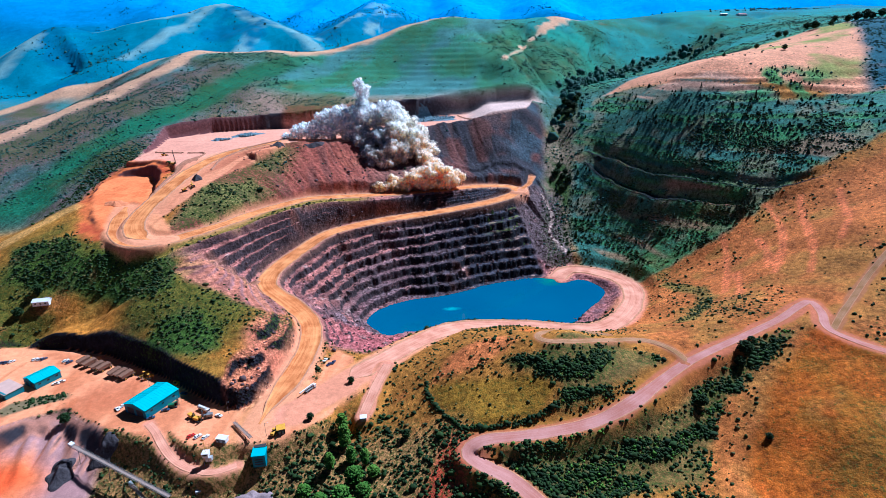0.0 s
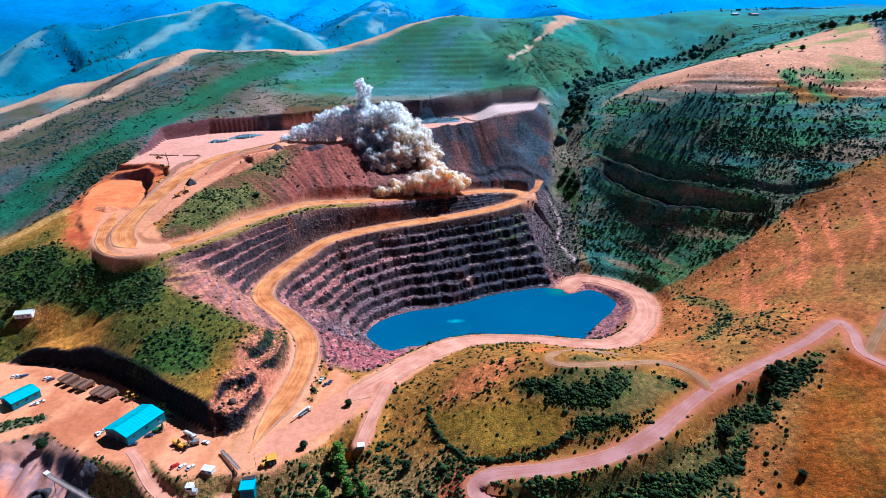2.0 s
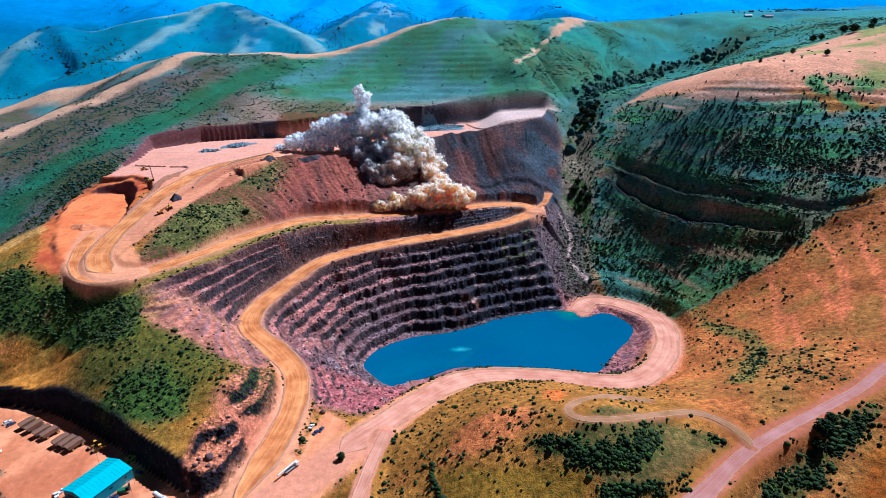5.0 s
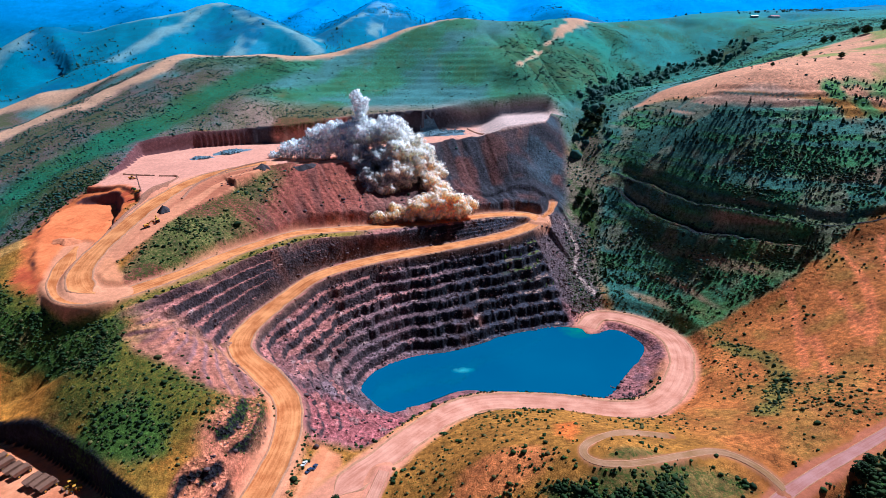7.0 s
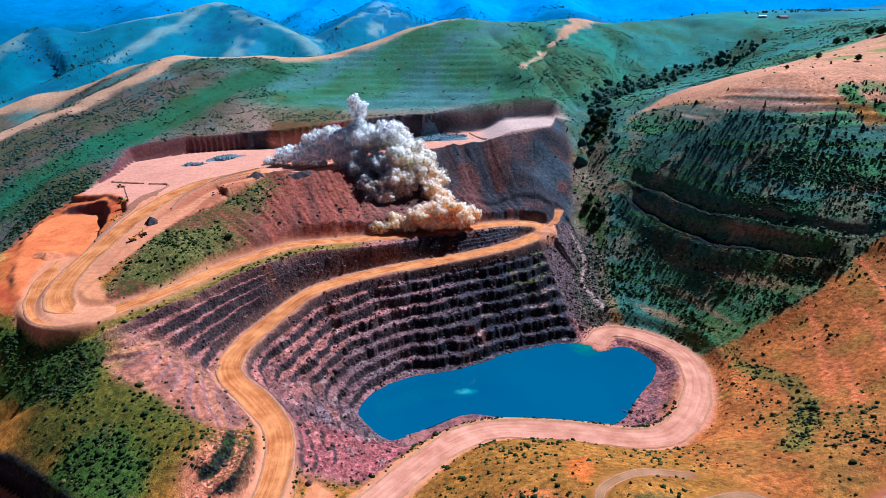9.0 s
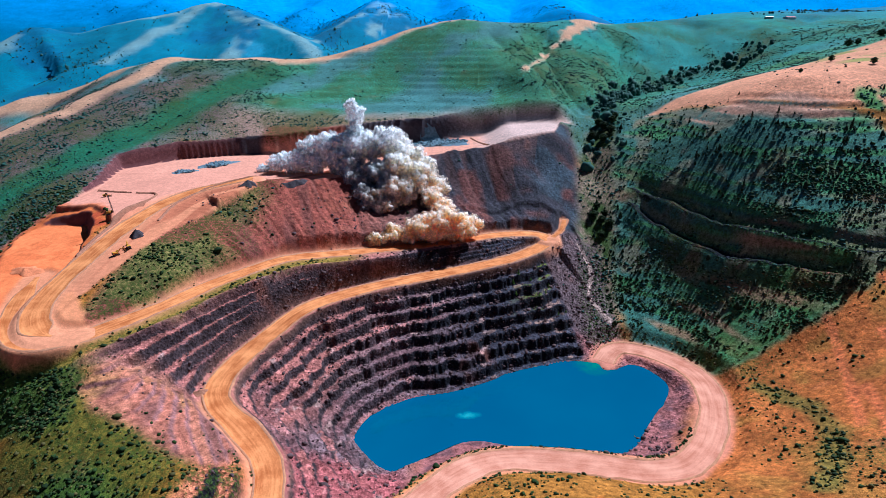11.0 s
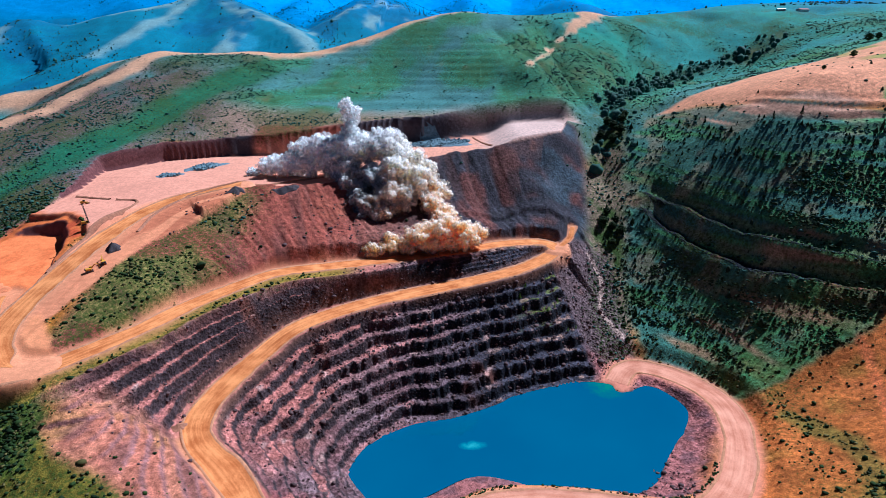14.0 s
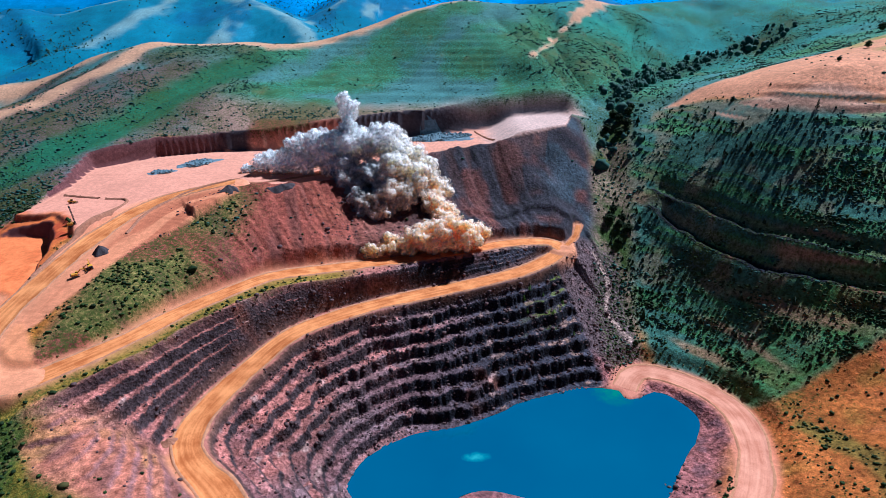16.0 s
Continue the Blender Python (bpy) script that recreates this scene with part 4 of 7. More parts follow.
    lay((0.50, 0.10, 0.05), south * smooth(-0.05, 0.2, fbm(x, y, 30, 2, 58)) * smooth(-45, -35, x))
    veg, bush = mix(veg, 0.5, south), mix(bush, 0.62 + 0.4 * patch, south)
    # the hillside's blue-green shade is part of its base colour
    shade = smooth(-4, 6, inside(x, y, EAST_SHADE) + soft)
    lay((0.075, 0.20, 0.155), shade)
    lay((0.085, 0.20, 0.055), shade * smooth(640, 560, y) * smooth(-0.2, 0.3, patch))
    rows = value_noise(z + 3 * fbm(x, y, 40, 2, 70), (x - y) * 0.04, 3.2, 71)
    lay((0.09, 0.27, 0.10), shade * smooth(0.0, 0.5, rows))
    lay((0.34, 0.24, 0.14), shade * 0.9 * smooth(0.25, 0.5, value_noise(z + 4 * fbm(x, y, 60, 2, 73), (x - y) * 0.03, 5.5, 74)) * smooth(-0.1, 0.25, fbm(x, y, 80, 2, 75)))
    lay((0.32, 0.25, 0.15), shade * 0.6 * smooth(0.12, 0.4, fbm(x - 0.3 * y, y, 24, 3, 59)))
    veg, bush = mix(veg, 0.35 + 0.4 * patch, shade), mix(bush, 0.6 + 0.6 * rows, shade)
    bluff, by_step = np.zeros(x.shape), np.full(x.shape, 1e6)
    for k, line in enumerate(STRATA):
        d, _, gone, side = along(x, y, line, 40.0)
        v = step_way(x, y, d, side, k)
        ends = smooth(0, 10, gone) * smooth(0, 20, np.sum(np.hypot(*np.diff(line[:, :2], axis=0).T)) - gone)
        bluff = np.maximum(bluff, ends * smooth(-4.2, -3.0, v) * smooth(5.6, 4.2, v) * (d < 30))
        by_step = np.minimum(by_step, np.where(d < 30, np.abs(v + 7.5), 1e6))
    # dark rock of the bench faces, blackened further for their shade
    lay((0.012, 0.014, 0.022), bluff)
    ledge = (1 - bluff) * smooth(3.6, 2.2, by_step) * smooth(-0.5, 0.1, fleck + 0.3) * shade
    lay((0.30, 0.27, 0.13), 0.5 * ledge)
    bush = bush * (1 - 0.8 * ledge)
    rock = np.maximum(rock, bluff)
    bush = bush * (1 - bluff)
    top = smooth(-4, 8, inside(x, y, EAST_TOP) + soft)
    lay((0.68, 0.37, 0.20), top)
    lay((0.30, 0.30, 0.07), top * smooth(0.15, 0.4, patch) * smooth(420, 460, x))
    leafy = smooth(-12, 8, inside(x, y, TOP_GREEN) + 1.5 * soft)
    lay((0.10, 0.24, 0.06), leafy * smooth(-0.3, 0.2, fleck))
    veg, bush = mix(veg, 0.05, top), mix(bush, 0.05 + 0.6 * leafy, top)
    brow = smooth(-8, 4, inside(x, y, BROW) + 0.6 * soft)
    seam = value_noise(z + 1.2 * fbm(x, y, 50, 2, 76), (x - y) * 0.01, 2.3, 77)
    lay((0.55, 0.36, 0.24), brow * smooth(-0.1, 0.2, seam))
    lay((0.10, 0.13, 0.10), brow * smooth(-0.1, -0.4, seam))
    veg, bush = veg * (1 - 0.8 * brow), bush * (1 - 0.9 * brow)
    # forest on the far right slope, painted navy for its shade
    shaded_wood = top * smooth(-6, 14, x - (505 + 0.57 * (y - 690)) + soft)
    lay((0.02, 0.09, 0.12), shaded_wood)
    bush = mix(bush, 0.9, shaded_wood)
    # the dump's faces
    du, zu, gu, su = along(x, y, ROAD_LINES["upper_road"], 190.0)
    dump = (su < 0) * (du < 1e5) * smooth(-262, -245, x) * smooth(140, 122, x + 0.3 * soft) * smooth(835, 825, y)
    lay((0.21, 0.11, 0.085), dump)
    # faces to the right painted darker, to hold their shade
    lay((0.042, 0.040, 0.050), dump * smooth(-90, -20, x + soft))
    lay((0.125, 0.062, 0.055), dump * smooth(-90, -20, x + soft) * smooth(0.0, 0.45, fbm(x, y, 34, 3, 97) + 0.3 * value_noise(gu + 0.12 * du, du * 0.05, 9.0, 98)))
    lay((0.055, 0.075, 0.095), dump * smooth(50, 100, x + 2 * soft) * smooth(-0.2, 0.3, fbm(x, y, 30, 3, 99)))
    lay((0.27, 0.10, 0.07), dump * smooth(-75, -120, x + 2 * soft))
    lay((0.24, 0.20, 0.06), dump * smooth(-170, -215, x + 2 * soft) * smooth(0.0, 0.3, fbm(x, y, 40, 3, 62)))
    streaks = value_noise(gu + 0.12 * du, du * 0.05, 5.0, 96)
    lay((0.10, 0.058, 0.052), dump * smooth(0.2, 0.7, streaks) * 0.5)
    veg = mix(veg, 0.12 + 0.5 * smooth(-150, -215, x), dump)
    bush = mix(bush, 0.03 + 0.5 * smooth(-160, -225, x + soft) * smooth(0.0, 0.3, fbm(x, y, 40, 3, 62)), dump)
    rock = np.maximum(rock, 0.3 * dump * smooth(-150, -100, x))
    gorge = smooth(26, 10, along(x, y, curve([(169, 815), (150, 750), (140, 690), (126, 630), (119, 585), (122, 556)], 4), 60.0)[0] + 0.6 * soft)
    lay((0.26, 0.20, 0.14), gorge)
    lay((0.07, 0.12, 0.03), gorge * smooth(0.0, 0.3, fleck + 0.3 * patch))
    stream = smooth(3.2, 1.2, along(x, y, curve([(112, 650), (121, 636), (120, 621), (115, 603), (122, 590), (129, 580)], 4), 30.0)[0] + 0.3 * soft)
    scree = smooth(70, 82, x + 0.4 * soft) * smooth(140, 130, x) * smooth(535, 552, y) * smooth(668, 652, y + soft)
    lay((0.15, 0.115, 0.12), scree)
    veg, bush, rock = veg * (1 - scree), bush * (1 - 0.7 * scree), np.maximum(rock, 0.8 * scree)
    lay((0.42, 0.33, 0.27), stream)
    veg, bush = mix(veg, 0.5, gorge) * (1 - stream), mix(bush, 0.6, gorge) * (1 - stream)
    # the strip beside the upper road
    strip = (su > 0) * smooth(22, 16, du + 0.4 * soft) * smooth(-70, -110, x) * smooth(-270, -240, x)
    lay((0.27, 0.20, 0.03), strip)
    bush = mix(bush, 0.25, strip)
    # rock walls
    w = m["rock"] * (1 - strip)
    lay((0.20, 0.145, 0.155), w)
    lay((0.36, 0.175, 0.145), w * smooth(-85, -125, x - 0.25 * (y - 450) + 2 * soft))
    lay((0.38, 0.15, 0.15), w * smooth(405, 385, y + soft))
    seam = value_noise(z + 1.0 * fleck, (x + y) * 0.02, 1.5, 45)
    soily = w * smooth(-20, -90, x - 0.3 * (y - 450))
    lay((0.50, 0.24, 0.20), 0.7 * soily * smooth(0.1, 0.5, seam))
    lay((0.15, 0.085, 0.09), 0.7 * soily * smooth(-0.15, -0.5, seam))
    # right part: dark rock, darkened further for the shade there
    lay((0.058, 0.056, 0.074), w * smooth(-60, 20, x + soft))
    lay((0.34, 0.24, 0.19), w * smooth(0, 30, x) * smooth(0.5, 0.3, slope) * smooth(0.15, 0.4, fbm(x, y, 9, 3, 50)))
    # pale flecks put the benches' sunlit lips into the colour
    lay((0.42, 0.30, 0.26), w * smooth(0.35, 0.6, fbm(x, y, 11, 3, 47)) * smooth(30, 0, x))
    lay((0.12, 0.15, 0.03), w * smooth(30, 60, x + soft) * smooth(0.55, 0.3, slope) * smooth(-0.1, 0.2, fleck) * smooth(25, 32, z))
    # steep faces: exposed dark rock with its shade painted in
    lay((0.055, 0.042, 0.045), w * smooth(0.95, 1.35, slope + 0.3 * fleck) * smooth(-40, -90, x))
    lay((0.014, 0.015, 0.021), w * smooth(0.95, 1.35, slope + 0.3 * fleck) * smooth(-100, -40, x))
    veg, bush = veg * (1 - w), bush * (1 - w)
    rock = np.maximum(rock, 0.7 * w)
    w = m["redcut"] * (1 - m["rock"])
    lay((0.43, 0.20, 0.13), w)
    lay((0.50, 0.30, 0.10), w * smooth(0.1, 0.4, fleck) * smooth(-0.2, 0.2, patch))
    seam = value_noise(z + 1.2 * fleck, (x + y) * 0.02, 1.4, 46)
    lay((0.56, 0.29, 0.17), 0.6 * w * smooth(0.1, 0.5, seam))
    lay((0.20, 0.11, 0.10), 0.7 * w * smooth(-0.1, -0.5, seam))
    lay((0.26, 0.15, 0.14), w * smooth(0.65, 1.1, slope))
    veg, bush, rock = veg * (1 - 0.8 * w), bush * (1 - 0.9 * w), np.maximum(rock, 0.12 * w)
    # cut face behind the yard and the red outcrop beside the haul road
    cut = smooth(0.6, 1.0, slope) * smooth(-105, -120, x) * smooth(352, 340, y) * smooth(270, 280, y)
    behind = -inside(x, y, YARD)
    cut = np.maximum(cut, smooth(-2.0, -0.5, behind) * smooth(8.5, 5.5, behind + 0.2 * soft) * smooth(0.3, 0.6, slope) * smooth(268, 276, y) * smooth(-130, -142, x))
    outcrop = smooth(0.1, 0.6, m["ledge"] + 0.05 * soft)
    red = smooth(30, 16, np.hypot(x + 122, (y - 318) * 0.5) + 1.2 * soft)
    # the cut face's shade, painted on as near black
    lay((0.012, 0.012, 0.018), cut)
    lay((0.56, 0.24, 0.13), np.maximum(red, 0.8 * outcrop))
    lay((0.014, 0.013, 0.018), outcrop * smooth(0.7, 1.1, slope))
    rock = np.maximum(rock * (1 - cut), np.maximum(0.25 * cut, outcrop))
    bush = bush * (1 - np.maximum(cut, outcrop))
    # worked floors
    lay((0.72, 0.40, 0.27), m["plateau"])
    lay((0.68, 0.52, 0.44), m["plateau"] * smooth(0, 40, x + soft))
    lip = smooth(-17, -4, inside(x, y, SCOOP) + soft)
    lay((0.66, 0.23, 0.06), lip)
    lay((0.50, 0.13, 0.045), lip * smooth(0.0, 0.3, fleck))
    lay((0.85, 0.32, 0.10), m["scoop"])
    lay((0.72, 0.36, 0.18), m["shelf"])
    lay((0.50, 0.22, 0.11), m["shelf"] * smooth(0.1, 0.5, value_noise(along(x, y, ROAD_LINES["ramp_road"], 90.0)[0], y * 0.05, 5.0, 66)))
    hairpin = smooth(-3, 2, inside(x, y, HAIRPIN) + 0.3 * soft)
    lay((0.76, 0.38, 0.17), hairpin)
    lay((0.64, 0.21, 0.06), m["scoop"] * 0.6 * smooth(0.1, 0.35, fleck))
    apron = np.maximum(m["yard"] * smooth(0.55, 0.3, slope), smooth(-3, 2, inside(x, y, JUNCTION) + 0.3 * soft))
    lay((0.80, 0.39, 0.18), apron)
    lay((0.72, 0.36, 0.16), apron * smooth(34, 12, np.hypot(x + 118, y - 268) + 2 * soft))
    lay((0.58, 0.26, 0.11), apron * smooth(0.1, 0.45, fbm(x, y, 22, 3, 60)))
    dh, _, gh, sh = along(x, y, ROAD_LINES["haul_road"][:26], 70.0)
    lay((0.56, 0.24, 0.09), apron * 0.8 * smooth(0.25, 0.6, value_noise(dh * sh, gh * 0.04, 3.2, 67)) * smooth(40, 10, dh))
    lay((0.66, 0.345, 0.115), apron * smooth(17, 9, dh))
    lay((0.63, 0.34, 0.22), apron * smooth(15, 8, along(x, y, ROAD_LINES["lake_road"][:20], 40.0)[0]))
    arcs = value_noise(np.hypot(x + 175, y - 305), np.hypot(x + 230, y - 240) * 0.08, 3.0, 68)
    lay((0.50, 0.20, 0.075), apron * 0.75 * smooth(0.25, 0.6, arcs) * smooth(-0.1, 0.25, fbm(x, y, 50, 2, 69)))
    lay((0.48, 0.19, 0.08), apron * 0.7 * smooth(26, 8, np.hypot((x + 228) * 0.8, y - 288) + 1.5 * soft))
    worked = np.maximum(np.maximum(np.maximum(m["plateau"], m["scoop"]), apron), np.maximum(np.maximum(m["shelf"], lip), hairpin))
    island = smooth(-1, 2, inside(x, y, ISLAND) + 0.2 * soft)
    wall = smooth(0.5, 0.9, slope) * np.maximum(smooth(-14, -4, inside(x, y, SCOOP)), smooth(-22, -3, inside(x, y, PLATEAU)) * (y > 640) * (1 - dump)) * (1 - dump)
    lay((0.13, 0.065, 0.065), wall * smooth(30, -10, x))
    lay((0.22, 0.16, 0.165), wall * smooth(-10, 30, x))
    lay((0.07, 0.065, 0.075), wall * smooth(-310, -270, x + soft) * (y > 700))
    veg, bush = veg * (1 - np.maximum(worked, wall)), bush * (1 - np.maximum(worked, wall))
    lay((0.20, 0.16, 0.08), island)
    bush = np.maximum(bush, 0.8 * island)
    stock = smooth(-3, 4, inside(x, y, STOCK_FLOOR) + 0.5 * soft) * (1 - apron)
    lay((0.40, 0.255, 0.24), stock)
    lay((0.56, 0.31, 0.21), stock * smooth(0.4, 0.75, slope))
    # steep bank faces in dark slate, with their shadow in the colour
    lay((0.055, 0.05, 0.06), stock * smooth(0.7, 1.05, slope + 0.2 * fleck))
    lay((0.72, 0.27, 0.10), stock * smooth(30, 14, np.hypot((x + 266) * 0.7, y - 224) + 0.9 * soft))
    lay((0.78, 0.17, 0.04), stock * smooth(15, 4, np.hypot((x + 262) * 0.7, y - 229) + 0.7 * soft))
    veg, bush = veg * (1 - stock), bush * (1 - stock)
    bald = smooth(-4, 5, inside(x, y, BARE_KNOLL) + soft)
    lay((0.54, 0.22, 0.06), bald)
    lay((0.66, 0.22, 0.035), smooth(-3, 3, inside(x, y, ORANGE_KNOLL) + 0.6 * soft))
    veg, bush = mix(veg, 0.1, bald), mix(bush, 0.12, bald)
    # lake banks
    bank = smooth(-34, -16, m["lake"] + soft) * (1 - m["rock"])
    lay((0.34, 0.165, 0.155), bank)
    lay((0.17, 0.10, 0.11), bank * 0.8 * smooth(0.0, 0.4, fbm(x, y, 9, 3, 63)))
    rock = np.maximum(rock, 0.55 * bank * smooth(40, 90, x))
    lay((0.58, 0.31, 0.045), smooth(15, 11, np.abs(along(x, y, ROAD_LINES["lake_road"], 60.0)[0] - 0.0)) * (y < 420) * (x < 120))
    veg, bush = veg * (1 - bank), bush * (1 - bank)
    for name, points, half in ROADS:
        d = along(x, y, ROAD_LINES[name], 30.0)[0]
        bush = bush * smooth(half * 1.1, half * 1.1 + 3, d)
        worn = smooth(half * 1.25 + (4.5 if half > 7 else 1.6), half * 1.0 + 1.0, d + 2.2 * fleck) * (1 - 0.8 * m["rock"])
        lay((0.36, 0.18, 0.08) if half < 2.0 else (0.46, 0.19, 0.10) if name == "hill_road" else (0.64, 0.32, 0.20) if name in ("lake_road", "spur_track", "access_track") else (0.70, 0.37, 0.19), worn * 0.85)
        veg = veg * (1 - worn)
        rock = rock * smooth(half * 1.1, half * 1.1 + 2, d)
    # far ranges, their blue haze put into the base colour
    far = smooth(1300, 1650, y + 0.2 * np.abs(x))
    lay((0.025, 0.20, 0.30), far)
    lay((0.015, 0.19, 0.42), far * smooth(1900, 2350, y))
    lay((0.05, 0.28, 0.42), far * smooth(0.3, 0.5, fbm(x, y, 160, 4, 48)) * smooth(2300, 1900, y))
    # bare spurs, painted paler for the light on their crests
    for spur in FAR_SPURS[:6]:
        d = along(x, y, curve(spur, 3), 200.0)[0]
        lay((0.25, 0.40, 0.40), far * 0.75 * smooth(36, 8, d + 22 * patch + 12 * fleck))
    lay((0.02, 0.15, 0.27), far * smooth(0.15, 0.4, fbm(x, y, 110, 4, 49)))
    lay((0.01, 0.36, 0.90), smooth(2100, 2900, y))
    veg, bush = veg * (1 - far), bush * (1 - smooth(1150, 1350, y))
    warm = np.clip((c[..., 0] - c[..., 1]) / (c[..., 0] + 0.02), 0, 1) * (y < 1300)
    near = smooth(900, 620, y)
    c[..., 1] *= 1 - (0.24 + 0.13 * near) * warm
    c[..., 0] *= 1 + 0.10 * warm
    c[..., 2] *= 1 - (0.30 + 0.14 * near) * warm
    # distant land is evened out too, as haze would do
    bare = np.maximum(np.maximum(worked, stock), 0.85 * smooth(700, 950, y + 0.3 * np.abs(x)))
    for name, points, half in ROADS:
        bare = np.maximum(bare, smooth(half + 7, half + 2, along(x, y, ROAD_LINES[name], 30.0)[0]))
    return np.clip(c, 0, 0.92), np.clip(veg, 0, 1), np.clip(rock, 0, 1), np.clip(bush, 0, 1), np.clip(bare, 0, 1)


def build_ground():
    x, y = np.meshgrid(GX, GY)
    z, m = land(x, y)
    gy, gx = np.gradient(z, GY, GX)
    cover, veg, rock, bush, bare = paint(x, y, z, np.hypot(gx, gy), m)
    ny, nx = x.shape
    co = np.stack([x, y, z], -1).reshape(-1, 3).astype(np.float32)
    k = np.arange(nx * ny).reshape(ny, nx)
    quads = np.stack([k[:-1, :-1], k[:-1, 1:], k[1:, 1:], k[1:, :-1]], -1).reshape(-1, 4)
    mesh = bpy.data.meshes.new("ground")
    mesh.vertices.add(len(co))
    mesh.vertices.foreach_set("co", co.ravel())
    mesh.loops.add(quads.size)
    mesh.loops.foreach_set("vertex_index", quads.ravel().astype(np.int32))
    mesh.polygons.add(len(quads))
    mesh.polygons.foreach_set("loop_start", np.arange(0, quads.size, 4, dtype=np.int32))
    mesh.polygons.foreach_set("use_smooth", np.ones(len(quads), bool))
    mesh.update(calc_edges=True)
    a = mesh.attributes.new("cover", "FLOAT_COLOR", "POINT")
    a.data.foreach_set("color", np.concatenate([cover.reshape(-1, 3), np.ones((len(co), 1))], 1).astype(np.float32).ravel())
    b = mesh.attributes.new("kinds", "FLOAT_COLOR", "POINT")
    b.data.foreach_set("color", np.stack([veg.ravel(), rock.ravel(), bare.ravel(), np.ones(len(co))], 1).astype(np.float32).ravel())
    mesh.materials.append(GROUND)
    ob = new("ground", mesh)
    tagged(ob, "hilly land of dry grass, scrub and stepped quarry rock", "ground", kind="structure")
    return ob, z, bush, np.hypot(gx, gy), rock


ground, GROUND_Z, BUSH, SLOPE, ROCKY = build_ground()


def mesh_object(name, verts, faces, mat, uv=None, flat=False):
    mesh = bpy.data.meshes.new(name)
    mesh.from_pydata([tuple(v) for v in verts], [], faces)
    if uv is not None:
        lay = mesh.uv_layers.new(name="lane")
        idx = np.zeros(len(mesh.loops), np.int32)
        mesh.loops.foreach_get("vertex_index", idx)
        lay.data.foreach_set("uv", np.asarray(uv, np.float32)[idx].ravel())
    mesh.polygons.foreach_set("use_smooth", np.full(len(mesh.polygons), not flat))
    mesh.materials.append(mat)
    return new(name, mesh)


def build_road(name, half, mat, label):
    """A packed earth road with low heaped berms along both edges."""
    line = ROAD_LINES[name]
    seg = np.hypot(*np.diff(line[:, :2], axis=0).T)
    run = np.concatenate([[0], np.cumsum(seg)])
    n = int(run[-1] / 2.5) + 2
    s = np.linspace({"haul_road": 6.0, "lake_road": 44.0, "ramp_road": 12.0}.get(name, 0.0), run[-1], n)
    p = np.stack([np.interp(s, run, line[:, k]) for k in range(3)], -1)
    t = np.gradient(p[:, :2], axis=0)
    t /= np.linalg.norm(t, axis=1)[:, None]
    side = np.stack([-t[:, 1], t[:, 0]], -1)
    berm = (0.9 if half > 5 else 0.25) * smooth(0, 18, s - s[0]) * smooth(0, 18, s[-1] - s)
    if name == "upper_road":
        berm = berm * smooth(30, 90, s[-1] - s)
    prof = [(-1.22, -0.6), (-1.09, 1), (-0.97, 0.12), (-0.6, 0.10), (-0.25, 0.16), (0.0, 0.2), (0.25, 0.16), (0.6, 0.10), (0.97, 0.12), (1.09, 1), (1.22, -0.6)]
    verts, uv = [], []
    for j, (u, h) in enumerate(prof):
        wide = half * (1 + 0.10 * value_noise(s, s * 0 + 7 * (u > 0), 26, 61) + 0.05 * value_noise(s, s * 0 + 3 * (u > 0), 7, 63))
        if s[0] > 0:
            wide = wide * (0.1 + 0.9 * smooth(0, 46 if name == "haul_road" else 16, s - s[0]))
        if name == "upper_road":
            wide = wide * (0.25 + 0.75 * smooth(0, 40, s[-1] - s))
        if name == "hill_road":
            wide = wide * (1 - 0.4 * smooth(150, 225, s))
        off = u * wide
        lump = 0.0
        if abs(u) > 1.0 and h > 0:
            h = berm + 0.05
            lump = berm * (0.5 * value_noise(s, s * 0 + j, 5, 65) + 0.35 * value_noise(s, s * 0 + j, 40, 66) - 0.1)
        verts.append(np.stack([p[:, 0] + side[:, 0] * off, p[:, 1] + side[:, 1] * off, p[:, 2] + h + lump], -1))
        uv.append(np.stack([np.full(n, u), s], -1))
    verts, uv = np.concatenate(verts), np.concatenate(uv)
    faces = [(j * n + i, j * n + i + 1, (j + 1) * n + i + 1, (j + 1) * n + i) for j in range(len(prof) - 1) for i in range(n - 1)]
    faces = [f[::-1] for f in faces]
    ob = mesh_object(name, verts, faces, mat, uv)
    ob.data.materials.append(ROAD_BERM)
    slots = np.repeat([1 if abs(prof[j][0] + prof[j + 1][0]) > 1.98 else 0 for j in range(len(prof) - 1)], n - 1)
    ob.data.polygons.foreach_set("material_index", slots.astype(np.int32))
    return tagged(ob, label, "road", kind="structure")


for name, points, half in ROADS:
    pale = name in ("lake_road", "hill_road", "knoll_track", "spur_track", "access_track", "slope_track")
    build_road(name, half, BROWN_TRACK if half < 2.0 else MAUVE_ROAD if name == "hill_road" else PALE_ROAD if pale else DIRT_ROAD, "narrow brown wheel track worn into the dry slope" if half < 2.0 else "packed pink earth road with low berms" if pale else "orange earth haul road with wheel tracks and berms")

ring = np.vstack([LAKE * 1.0])
centre = ring.mean(0)
wide = centre + (ring - centre) * 1.03
water = mesh_object("lake_water", [(a, b, 0.0) for a, b in wide], [tuple(range(len(wide)))], WATER, flat=True)
tagged(water, "still blue water filling the quarry pit", "water", kind="structure")

# ---- plants ----
def ball_mesh(fine=1):
    bm = bmesh.new()
    bmesh.ops.create_icosphere(bm, subdivisions=fine, radius=1.0)
    v = np.array([tuple(a.co) for a in bm.verts])
    f = np.array([[a.index for a in face.verts] for face in bm.faces])
    bm.free()
    return v, f


